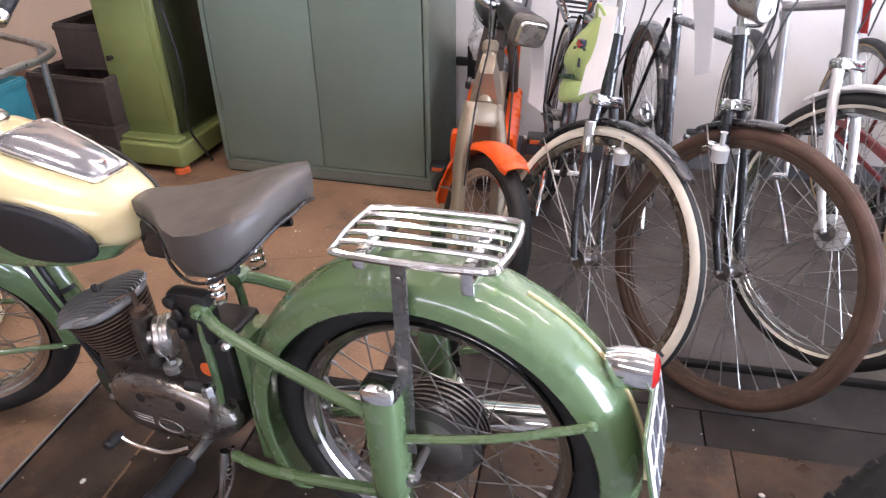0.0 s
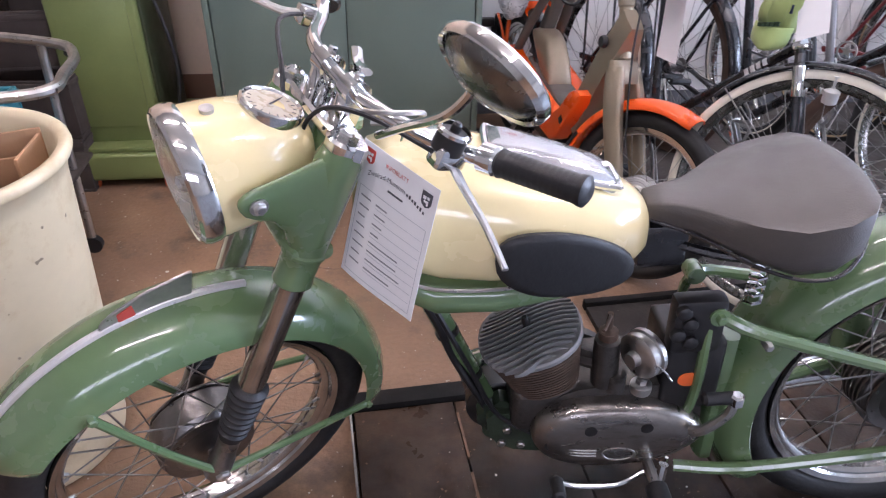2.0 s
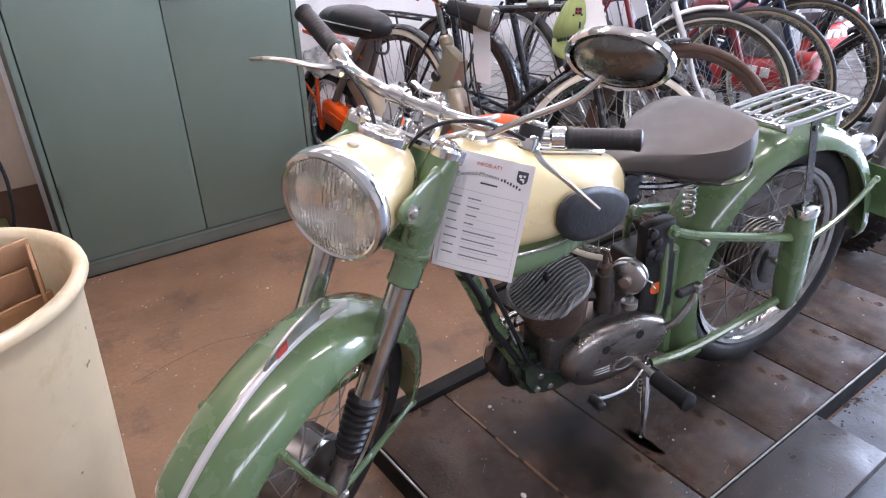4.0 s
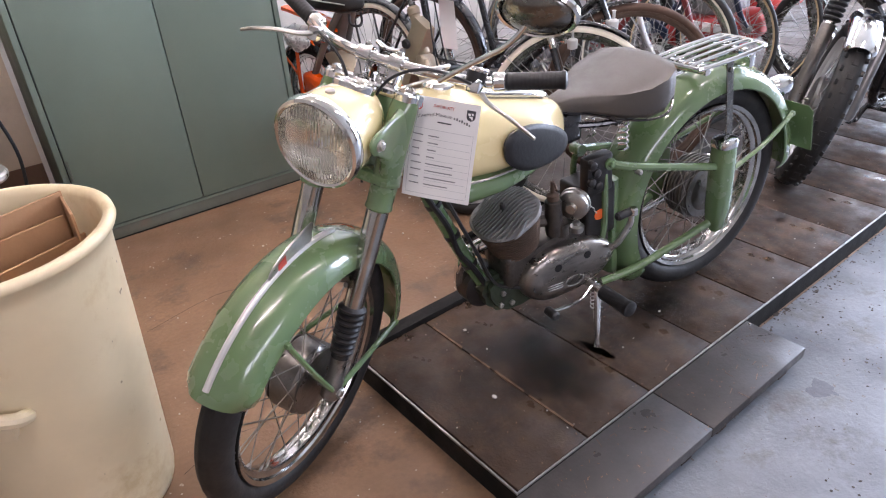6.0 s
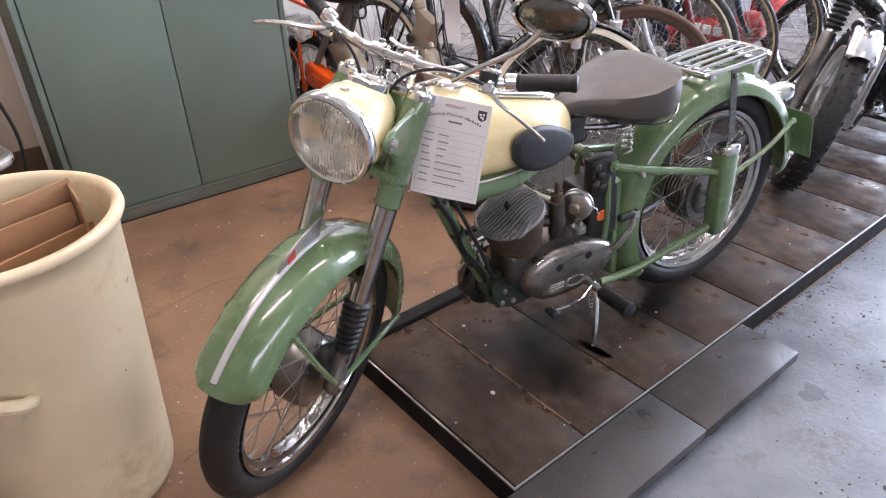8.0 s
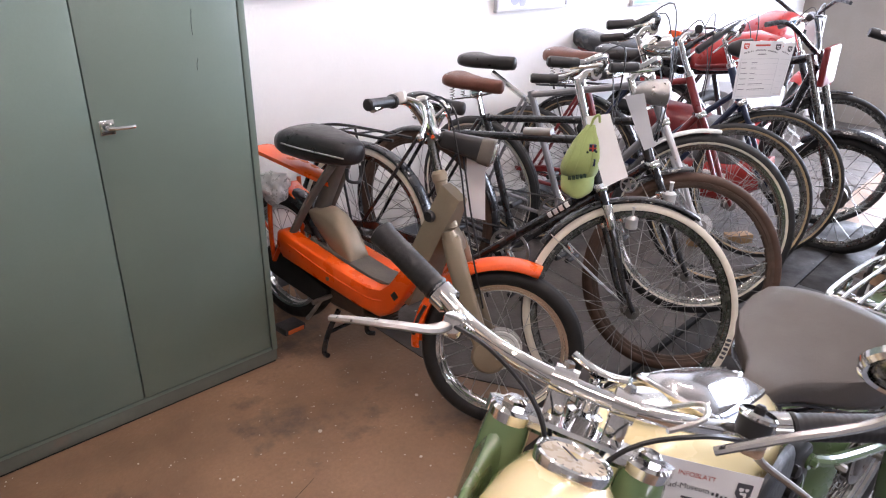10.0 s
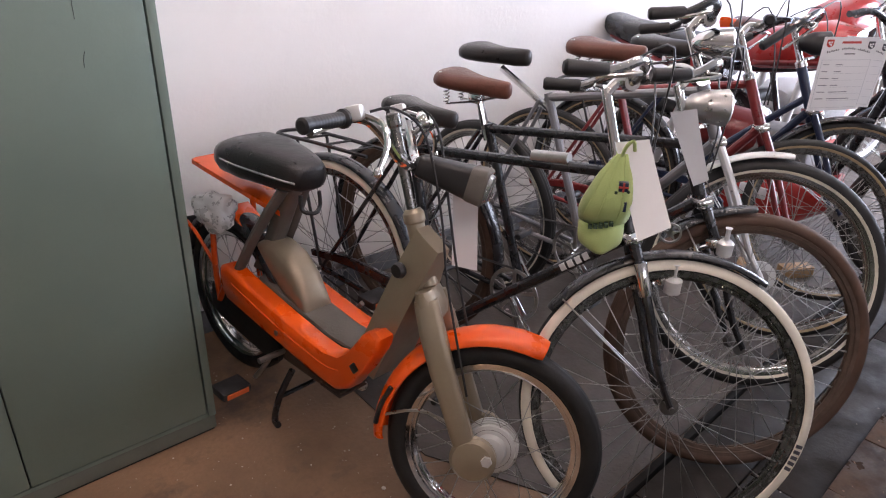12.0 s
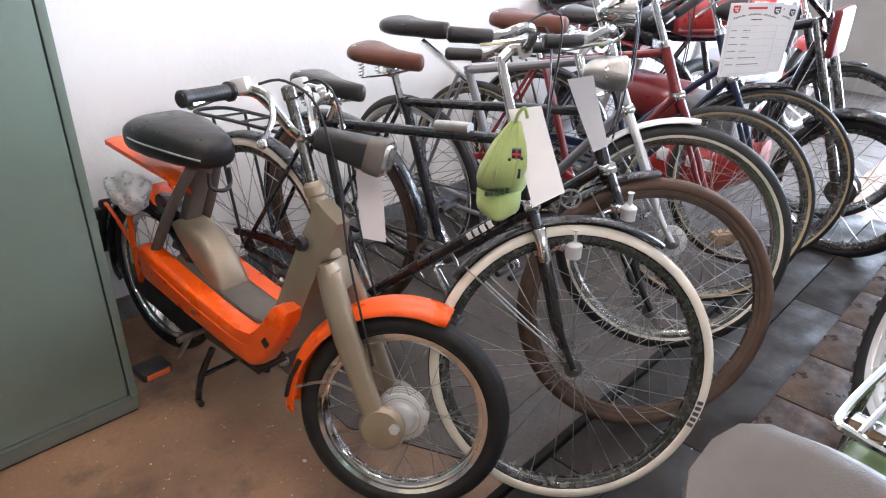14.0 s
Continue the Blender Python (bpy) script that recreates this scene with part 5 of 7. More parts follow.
# handlebar
BAR = [(-0.088, 0.327, 0.104), (-0.068, 0.235, 0.074), (-0.035, 0.17, 0.055), (0.015, 0.09, 0.050), (0.022, 0.0, 0.046)]
bar_line = BAR + [(x + 0.012 * y, -y, z + 0.07 * max(0, y - 0.15)) for x, y, z in BAR[-2::-1]]
bar = fp("handlebar", tube(bar_line, 0.011, 12, 6), M_CHROME, "chrome handlebar")
for s in (1, -1):
    fp("bar_clamp", join(moved(lathe([(0.019, -0.014), (0.019, 0.014)], 18), Matrix.Translation((0.022, s * 0.036, 0.047))), box(0.006, 0.038, s * 0.036 - 0.012, s * 0.036 + 0.012, 0.0, 0.04, 0.004), bolt((0.022, s * 0.036, 0.068), 0.007, 0.010, "z")), M_CHROME)
    a, b = Vector((-0.066 if s > 0 else -0.068, s * 0.229, 0.073 if s > 0 else 0.074)), Vector((-0.0915 if s > 0 else -0.085, s * 0.331, 0.1065 if s > 0 else 0.116))
    g = [(0.0165, 0.0), (0.0185, 0.003), (0.0165, 0.010)]
    for i in range(12):
        g += [(0.0167, 0.012 + i * 0.008), (0.0172, 0.014 + i * 0.008), (0.0172, 0.017 + i * 0.008)]
    g += [(0.0185, 0.108), (0.0185, 0.114), (0.012, 0.118)]
    fp("grip", moved(lathe(g, 20, "z"), Matrix.Translation(a) @ (b - a).to_track_quat("Z", "Y").to_matrix().to_4x4()), M_RUBBER, "black ribbed rubber grip")
    fp("grip_collar", moved(lathe([(0.014, -0.028), (0.019, -0.024), (0.019, -0.004), (0.015, 0.0)], 18, "z"), Matrix.Translation(a) @ (b - a).to_track_quat("Z", "Y").to_matrix().to_4x4()), M_CHROME)
    line = ((-0.03, 0.182, 0.052), (-0.040, 0.198, 0.036), (-0.049, 0.215, 0.023), (-0.053, 0.265, 0.007), (-0.051, 0.322, -0.013)) if s > 0 else ((-0.03, -0.185, 0.055), (0.012, -0.200, 0.045), (0.038, -0.24, 0.040), (0.046, -0.285, 0.030), (0.040, -0.322, 0.018))
    fp("hand_lever", tube(line, (0.010, 0.006), 8, 5, flat=0.6), M_STEEL, "pale metal lever")
    fp("lever_bracket", box(-0.05, -0.005, s * 0.185 - 0.014, s * 0.185 + 0.014, 0.036, 0.066, 0.006), M_CHROME)
    fp("control_cable", tube([(-0.02, s * 0.19, 0.05), (0.06, s * 0.12, 0.06), (0.075, s * 0.05, 0.02), (0.06, s * 0.02, -0.06), (0.02, s * 0.02, -0.2)], 0.0032, 6), M_RUBBER)
dip = fp("dip_switch", moved(lathe([(0.014, 0.0), (0.020, 0.003), (0.020, 0.026), (0.017, 0.029)], 22, "z"), Matrix.Translation((-0.024, 0.181, 0.054))), M_BLACKSATIN, "black dip switch")
part("switch_ring", moved(lathe([(0.0205, 0.0), (0.0225, 0.002), (0.0225, 0.006), (0.0195, 0.009)], 22, "z", False), Matrix.Translation((-0.024, 0.181, 0.078))), M_CHROME, dip)
part("switch_knob", moved(lathe([(0.0065, 0.0), (0.0065, 0.010), (0.004, 0.013)], 12, "z"), Matrix.Translation((-0.024, 0.181, 0.082))), M_BLACKSATIN, dip)
fp("cable_loop", tube([(0.045, 0.085, 0.045), (0.02, 0.120, 0.066), (-0.025, 0.120, 0.070), (-0.05, 0.08, 0.035), (-0.03, 0.03, 0.0)], 0.0035, 6), M_STEEL)

# mirror, in the motorcycle's own axes
mir = mp("mirror", tube([(0.895, 0.138, 0.60), (0.86, 0.19, 0.632), (0.82, 0.25, 0.667), (0.796, 0.275, 0.697), (0.793, 0.282, 0.713)], 0.0052, 8), M_CHROME, "round chrome mirror on a stalk")
MIR = Matrix.Translation((0.776, 0.288, 0.722)) @ Vector((-0.78, -0.42, 0.47)).to_track_quat("Z", "Y").to_matrix().to_4x4() @ Matrix.Diagonal((1.12, 0.78, 1, 1))
part("mirror_back", moved(lathe([(0.006, -0.024), (0.020, -0.0225), (0.034, -0.019), (0.050, -0.011), (0.060, -0.003), (0.060, 0.002)], 36, "z"), MIR), M_DARKCHROME, mir, "domed mirror back", 1.5)
part("mirror_rim", moved(ring_lathe([(0.060, -0.006), (0.064, -0.008), (0.068, -0.003), (0.068, 0.004), (0.064, 0.008), (0.060, 0.005)], 40), MIR @ Matrix.Rotation(math.pi / 2, 4, "X")), M_CHROME, mir, "broad chrome rim")
part("mirror_glass", moved(lathe([(0.0605, 0.0035), (0.0605, 0.005), (0.03, 0.0065)], 36, "z"), MIR), M_CHROME, mir, "mirror glass")

# front guard, stays, bead, blade
WH = FORK @ pose(*AXLE) @ pose(0, 0, 0, 0, RAKE, 0)
fg = mp("front_guard", mudguard(0.354, 39, 197, 0.074, 0.058, n=56), M_GREEN, "sage green front mudguard", m=WH, sharp=0.9)
part("guard_bead", tube([(0.3545 * math.cos(radians(a)), 0, 0.3545 * math.sin(radians(a))) for a in range(43, 118, 5)], 0.0068, 8, 2), M_SILVER, fg, "pale metal bead along the crown")
for s in (1, -1):
    part("guard_stay", join(tube([(0.0, s * 0.088, -0.008), (0.06, s * 0.084, 0.12), (0.122, s * 0.074, 0.272)], 0.007, 8, 3), bolt((0.122, s * 0.078, 0.272), 0.008, 0.01)), M_GREEN, fg)
    part("guard_stay", join(tube([(0.0, s * 0.088, -0.008), (-0.14, s * 0.084, -0.03), (-0.292, s * 0.072, -0.066)], 0.007, 8, 3), bolt((-0.292, s * 0.076, -0.066), 0.008, 0.01)), M_GREEN, fg)
polar = lambda a, q: (q * math.cos(radians(a)), q * math.sin(radians(a)))
blade = [polar(a, 0.352) for a in range(79, 101, 3)] + [polar(100.5, 0.402), polar(99.5, 0.4025), polar(90, 0.390), polar(83, 0.378), polar(80.5, 0.371), polar(79.2, 0.362)]
part("guard_blade", plate(blade, 0.005, "y", 0.0012), M_STEEL, fg, "pale metal pennant blade")
part("blade_badge", plate([polar(83.5, 0.358), polar(87.5, 0.358), polar(87.5, 0.380), polar(84, 0.374)], 0.008, "y", 0.001), M_INKRED, fg, "red badge")

# paper tag on the handlebar
def text_mesh(words, width, at):
    """Flat lettering of the given width, its lower left corner at the place."""
    cu = bpy.data.curves.new("lettering", "FONT")
    cu.body, cu.extrude = words, 0.0
    ob = bpy.data.objects.new("lettering", cu)
    scene.collection.objects.link(ob)
    me = bpy.data.meshes.new_from_object(ob.evaluated_get(bpy.context.evaluated_depsgraph_get()))
    bm = bmesh.new()
    bm.from_mesh(me)
    bpy.data.objects.remove(ob)
    bpy.data.curves.remove(cu)
    bpy.data.meshes.remove(me)
    span = max(v.co.x for v in bm.verts) - min(v.co.x for v in bm.verts)
    k = width / span
    return moved(bm, Matrix.Translation(at) @ Matrix.Diagonal((k, k, 1, 1)))


def paper_tag(corners, label, parent_name="display_card", rows=6, width=0.148, height=0.21, badges=True, lift=0.0):
    """A hanging sheet between four corner places: top left, top right, bottom right, bottom left."""
    tl, tr, br, bl = (Vector(c) for c in corners)
    ux, uy = (tr - tl).normalized(), None
    nrm = (tr - tl).cross(bl - tl).normalized()
    uy = nrm.cross(ux)
    w, h = (tr - tl).length, (bl - tl).length
    m = Matrix((( ux.x, -uy.x, -nrm.x, tl.x), (ux.y, -uy.y, -nrm.y, tl.y), (ux.z, -uy.z, -nrm.z, tl.z), (0, 0, 0, 1))) @ Matrix.Translation((0, 0, lift))
    card = thing("display_card", m, label, "card", "display cards")
    def P(u, v, d=0.0):
        return Vector((u * w, -v * h, 0.004 * math.sin(u * 3.0 + v) * (0.3 + v) + d))
    def sheet(u0, u1, v0, v1, d, t, nu=8, nv=8):
        bm = bmesh.new()
        g = [[[bm.verts.new(P(u0 + (u1 - u0) * i / nu, v0 + (v1 - v0) * j / nv, d + k * t)) for i in range(nu + 1)] for j in range(nv + 1)] for k in (0, 1)]
        for j in range(nv):
            for i in range(nu):
                for k in (0, 1):
                    bm.faces.new((g[k][j][i], g[k][j][i + 1], g[k][j + 1][i + 1], g[k][j + 1][i]))
        for j in range(nv):
            for i in (0, nu):
                bm.faces.new((g[0][j][i], g[0][j + 1][i], g[1][j + 1][i], g[1][j][i]))
        for i in range(nu):
            for j in (0, nv):
                bm.faces.new((g[0][j][i], g[0][j][i + 1], g[1][j][i + 1], g[1][j][i]))
        return bm
    part("paper", sheet(0, 1, 0, 1, 0, 0.0006), M_PAPER, card)
    f = 0.0012
    def shield(u, v, su, sv, d):
        outline = [(-1, -1), (1, -1), (1, 0.35), (0.7, 0.75), (0, 1), (-0.7, 0.75), (-1, 0.35)]
        return skin([[P(u + a * su, v + b * sv, d + k) for a, b in outline] for k in (0.0, 0.0004)])
    if badges:
        for nm, u, v, ink, lab in (("red_badge", 0.12, 0.085, M_INKRED, "red printed coat of arms"), ("dark_badge", 0.88, 0.11, M_INK, "dark printed coat of arms")):
            bd = part(nm, shield(u, v, 0.062, 0.052, f), ink, card, lab)
            for du, dv, a, b in ((-0.022, -0.012, 0.018, 0.012), (0.022, -0.016, 0.014, 0.010), (0.0, 0.012, 0.026, 0.008), (0.018, 0.026, 0.010, 0.010)):
                part("badge_figure", shield(u + du, v + dv, a, b, f + 0.0006), M_PAPER, bd)
    if badges == "lettered":
        part("heading", text_mesh("INFOBLATT", 0.30 * w, (0.34 * w, -0.085 * h, 0.0035)), M_INKRED, card, "red printed heading")
        title = text_mesh("Zweirad-Museum", 0.50 * w, (0.12 * w, -0.165 * h, 0.0))
        for v in title.verts:
            u = v.co.x / w
            v.co.y -= 0.055 * h * ((u - 0.5) / 0.4) ** 2
            v.co.z = P(u, -v.co.y / h, f).z
        part("arched_title", title, M_INK, card, "arched dark title")
        first = 14
    else:
        part("red_line", sheet(0.33, 0.68, 0.055, 0.085, f, 0.0003, 3, 1), M_INKRED, card)
        first = 0
    arc = []
    for i in range(first, 22):
        u = 0.10 + 0.80 * i / 22
        v = 0.19 - 0.055 * math.sin(math.pi * (i + 0.5) / 22)
        if i % 8 != 6:
            arc.append(sheet(u, u + 0.020, v + 0.008 * (i % 2), v + 0.026, f, 0.0003, 1, 1))
    part("arched_line", join(*arc), M_INK, card, "rest of the arched title line")
    part("small_line", sheet(0.42, 0.62, 0.215, 0.228, f, 0.0003, 2, 1), M_INK, card)
    fr = [sheet(a, b, c, d, f, 0.0003, 8, 8) for a, b, c, d in ((0.05, 0.95, 0.30, 0.304), (0.05, 0.95, 0.955, 0.959), (0.05, 0.055, 0.30, 0.958), (0.945, 0.95, 0.30, 0.958))]
    part("printed_frame", join(*fr), M_PAPERGREY, card)
    q = random.Random(len(label))
    bars = []
    for i in range(rows):
        v = 0.36 + i * 0.56 / rows
        bars.append(sheet(0.09, 0.09 + q.uniform(0.10, 0.16), v, v + 0.011, f, 0.0003, 1, 1))
        bars.append(sheet(0.31, 0.31 + (q.uniform(0.10, 0.16) if i < 4 else q.uniform(0.35, 0.5)), v, v + 0.011, f, 0.0003, 3, 1))
    part("text_line", join(*bars), M_INKFAINT, card)
    rl = [sheet(0.31, 0.93, 0.39 + i * 0.56 / rows, 0.393 + i * 0.56 / rows, f, 0.0003, 4, 1) for i in range(rows)]
    part("ruled_line", join(*rl), M_PAPERGREY, card)
    return card


paper_tag(((-0.452, 1.143, 0.903), (-0.367, 1.031, 0.883), (-0.395, 1.034, 0.677), (-0.489, 1.145, 0.698)), "white printed information card hanging from the motorcycle handlebar", rows=8, badges="lettered", lift=0.007)


# ---- orange moped ----
MOPED = pose(0.215, 3.055, 0.285, 0, 0, -83) @ pose(0, 0, 0, -3.5, 1.6, 0)
mop = thing("moped", MOPED, "orange and taupe step-through moped with a black saddle", "moped")


def op(name, bm, material, label="", parent=None, m=None, sharp=0.6):
    return part(name, bm, material, parent or mop, label, sharp, m)


MF = pose(0.805, 0, 0.30) @ pose(0, 0, 0, 0, -22, 0) @ pose(0, 0, 0, 0, 0, 31)
MAX_ = (0.075, 0, -0.352)
wheel(mop, pose(0, 0, 0), 0.258, 0.058, 0.013, (0.04, 0.05, 0.045), 32, M_TYRE, M_CHROME, spoke_r=0.0013, label="chrome rim with black tyre")
MW = MF @ pose(*MAX_) @ pose(0, 0, 0, 0, 22, 0)
wheel(mop, MW, 0.258, 0.058, 0.014, (0.032, 0.05, 0.045), 32, M_TYRE, M_CHROME, spoke_r=0.0013, label="chrome rim with black tyre")
op("front_hub_drum", join(lathe([(0.020, -0.050), (0.034, -0.046), (0.040, -0.034), (0.058, -0.030), (0.060, -0.026), (0.060, 0.012), (0.03, 0.02)], 32), *[ring_lathe([(0.065, y), (0.065, y + 0.004), (0.05, y + 0.004), (0.05, y)], 32) for y in (-0.024, -0.012, 0.0)], tube([(0.0, -0.052, 0.0), (0.012, -0.056, -0.03), (0.010, -0.050, -0.052)], 0.007), rod_mesh((0, -0.095, 0), (0, 0.095, 0), 0.007, 8), bolt((0, -0.09, 0), 0.013, 0.012), bolt((0, -0.062, 0), 0.017, 0.014)), M_SILVER, "ringed silver brake hub", m=MW)
# fork legs with round pods at the axle
for s in (-1, 1):
    op("fork_leg", skin([oval(x, s * y, z, w, d, 3.0, 16, "z") for x, y, z, w, d in ((0.0, 0.045, 0.03, 0.028, 0.018), (0.004, 0.058, -0.04, 0.031, 0.019), (0.010, 0.066, -0.13, 0.030, 0.018), (0.018, 0.068, -0.22, 0.028, 0.017), (0.026, 0.070, -0.31, 0.027, 0.016), (0.030, 0.070, -0.345, 0.02, 0.012))]), M_TAUPE, "taupe pressed fork leg", m=MF)
    op("axle_pod", moved(lathe([(0.048, -0.012), (0.055, -0.006), (0.055, 0.008), (0.046, 0.017), (0.01, 0.020)], 28), Matrix.Translation((0.040, s * 0.070, -0.352)) @ (Matrix.Identity(4) if s > 0 else Matrix.Rotation(math.pi, 4, "Z"))), M_TAUPE, m=MF)
op("fork_crown", skin([oval(x, 0, z, w, 0.066, 3.0, 18, "z") for x, z, w in ((0.0, -0.02, 0.028), (0.0, 0.0, 0.032), (-0.002, 0.03, 0.028), (-0.004, 0.05, 0.02))]), M_TAUPE, m=MF)
op("front_guard", mudguard(0.292, 74, 190, 0.052, 0.030, n=36), M_ORANGE, "orange front mudguard", m=MW, sharp=0.9)
op("guard_slot", tube([(-0.255, -0.052, 0.10), (-0.272, -0.053, 0.05), (-0.278, -0.053, 0.0)], 0.006, 6), M_BLACKSATIN, m=MW)
op("guard_bracket", join(tube([(0, -0.06, 0.01), (-0.16, -0.05, 0.06), (-0.27, -0.046, 0.02)], 0.004, 6)), M_STEEL, m=MW)
# headstock, stem, bar
op("headstock", lathe([(0.019, 0.05), (0.024, 0.055), (0.022, 0.07), (0.021, 0.20), (0.025, 0.205), (0.025, 0.225), (0.018, 0.235)], 18, "z"), M_TAUPE, m=MF)
op("bar_stem", join(lathe([(0.013, 0.23), (0.013, 0.42), (0.017, 0.425), (0.017, 0.45), (0.01, 0.455)], 16, "z")), M_DARKCHROME, m=MF)
mb = [(-0.085, 0.285, 0.440), (-0.05, 0.185, 0.455), (-0.015, 0.150, 0.445), (0.0, 0.115, 0.41), (0.01, 0.075, 0.36), (0.02, 0.04, 0.335), (0.02, 0, 0.33)]
op("handlebar", tube(mb + [(x, -y, z) for x, y, z in mb[-2::-1]], 0.011, 10, 5), M_CHROME, "chrome handlebar", m=MF)
for s in (-1, 1):
    a, b = Vector((-0.05, s * 0.185, 0.455)), Vector((-0.088, s * 0.295, 0.452))
    g = [(0.013, -0.008), (0.020, -0.004), (0.020, 0.003), (0.0145, 0.008)]
    for i in range(11):
        g += [(0.0149, 0.010 + i * 0.009), (0.0152, 0.012 + i * 0.009), (0.0152, 0.017 + i * 0.009)]
    g += [(0.0165, 0.112), (0.0165, 0.122), (0.011, 0.126)]
    op("grip", moved(lathe(g, 20, "z"), Matrix.Translation(a) @ (b - a).to_track_quat("Z", "Y").to_matrix().to_4x4()), M_RUBBER, "black ribbed grip", m=MF)
    op("lever_bracket", box(-0.05, -0.012, s * 0.165 - 0.016, s * 0.165 + 0.016, 0.445, 0.478, 0.007), M_SILVER, m=MF)
    op("hand_lever", join(tube([(-0.02, s * 0.16, 0.458), (0.025, s * 0.175, 0.43), (0.035, s * 0.21, 0.385), (0.02, s * 0.245, 0.345)], (0.008, 0.0055), 8, 5), moved(lathe([(0.004, -0.010), (0.010, -0.004), (0.010, 0.004), (0.004, 0.010)], 14, "z"), Matrix.Translation((0.018, s * 0.25, 0.34)))), M_CHROME, "chrome ball-ended lever", m=MF)
    op("control_cable", tube([(-0.01, s * 0.13, 0.46), (0.04, s * 0.11, 0.455), (0.080, s * 0.07, 0.39), (0.075, s * 0.045, 0.22), (0.06, s * 0.06, 0.05), (0.055, s * 0.07, -0.2)], 0.003, 6), M_RUBBER, m=MF)
op("bell", join(moved(lathe([(0.026, 0.0), (0.027, 0.008), (0.022, 0.018), (0.010, 0.024), (0.004, 0.026)], 24, "x"), Matrix.Translation((0.040, 0.105, 0.420)) @ Matrix.Rotation(radians(-30), 4, "Y")), tube([(0.005, 0.10, 0.395), (0.040, 0.105, 0.415)], 0.006)), M_CHROME, "chrome bell", m=MF)
op("headlamp", join(moved(skin([oval(x, 0, 0, w, h, 5.0, 24, "x") for x, w, h in ((-0.085, 0.026, 0.018), (-0.075, 0.036, 0.026), (0.0, 0.044, 0.033), (0.055, 0.050, 0.039), (0.078, 0.048, 0.037))]), Matrix.Translation((0.098, 0.032, 0.290)) @ Matrix.Rotation(radians(29), 4, "Y"))), M_BLACKSATIN, "black box headlamp", m=MF)
LH = MF @ Matrix.Translation((0.098, 0.032, 0.290)) @ Matrix.Rotation(radians(29), 4, "Y")
op("headlamp_bezel", moved(skin([oval(x, 0, 0, w, h, 5.0, 24, "x") for x, w, h in ((0.046, 0.0495, 0.038), (0.050, 0.0515, 0.0405), (0.082, 0.0535, 0.0425), (0.088, 0.050, 0.039))]), LH), M_TAUPEDARK, "dark taupe lamp bezel")
op("headlamp_lens", moved(skin([oval(x, 0, 0, w, h, 5.0, 24, "x") for x, w, h in ((0.0885, 0.045, 0.034), (0.096, 0.040, 0.030))]), LH), M_REFLECTOR, "silvered lamp front")
# body
body = [(0.055, 0.145), (0.050, 0.09), (0.085, 0.050), (0.30, 0.020), (0.50, -0.005), (0.59, -0.008), (0.635, 0.020), (0.695, 0.105), (0.735, 0.190), (0.737, 0.215), (0.715, 0.225), (0.685, 0.212), (0.645, 0.145), (0.605, 0.102), (0.55, 0.088), (0.48, 0.092), (0.36, 0.108), (0.16, 0.140), (0.09, 0.158)]
for s in (-1, 1):
    sh = skin([[Vector((0.36 + (x - 0.36) * k, s * y, 0.075 + (z - 0.075) * k2)) for x, z in body] for y, k, k2 in ((0.055, 1.0, 1.0), (0.094, 1.0, 1.0), (0.104, 0.985, 0.93), (0.107, 0.96, 0.80))])
    pn = op("side_panel", sh, M_ORANGE, "orange pressed side panel", sharp=0.8)
    part("panel_groove", tube([(0.12, s * 0.1065, 0.112), (0.34, s * 0.1085, 0.072), (0.53, s * 0.1065, 0.050), (0.60, s * 0.1065, 0.062)], 0.0025, 5, 3), M_ORANGE, pn)
    part("panel_screw", bolt((0.34, s * 0.109, 0.05), 0.008, 0.005), M_STEEL, pn)
    part("panel_badge", moved(box(-0.012, 0.012, -0.002, 0.002, -0.006, 0.02, 0.003), Matrix.Translation((0.655, s * 0.107, 0.095)) @ Matrix.Rotation(radians(40), 4, "Y")), M_BLACKSATIN, pn)
op("floor_mat", skin([oval(x, 0, z, 0.052, 0.012, 3, 14, "x") for x, z in ((0.18, 0.135), (0.30, 0.115), (0.50, 0.088), (0.60, 0.092), (0.66, 0.15))]), M_TAUPEDARK)
op("leg_shield", skin([[Vector((x + dx, s * w, z + dz)) for s, dx, dz in ((-1, 0, 0), (-0.85, 0.04, -0.02), (0.85, 0.04, -0.02), (1, 0, 0), (0.9, -0.03, 0.015), (-0.9, -0.03, 0.015))] for x, z, w in ((0.645, 0.08, 0.075), (0.678, 0.17, 0.070), (0.715, 0.275, 0.060), (0.748, 0.37, 0.046), (0.772, 0.44, 0.030), (0.782, 0.47, 0.022))]), M_TAUPE, "taupe tapered leg shield", sharp=0.9)
op("lock_knob", moved(lathe([(0.018, 0), (0.020, 0.006), (0.016, 0.016)], 18), Matrix.Translation((0.742, -0.050, 0.388)) @ Matrix.Rotation(math.pi, 4, "Z")), M_BLACKSATIN)
op("engine_hump", skin([oval(x, 0, z, 0.046, h, 3.4, 18, "x") for x, z, h in ((0.165, 0.235, 0.012), (0.185, 0.225, 0.032), (0.23, 0.205, 0.058), (0.29, 0.175, 0.075), (0.345, 0.135, 0.070), (0.385, 0.095, 0.045), (0.398, 0.07, 0.02))]), M_TAUPE, "taupe rounded engine hump", sharp=1.0)
op("seat_column", skin([oval(x, 0, z, w, 0.026, 3.2, 16, "z") for x, z, w in ((0.13, 0.14, 0.030), (0.19, 0.26, 0.026), (0.235, 0.36, 0.026), (0.265, 0.435, 0.032))]), M_TAUPEDARK)
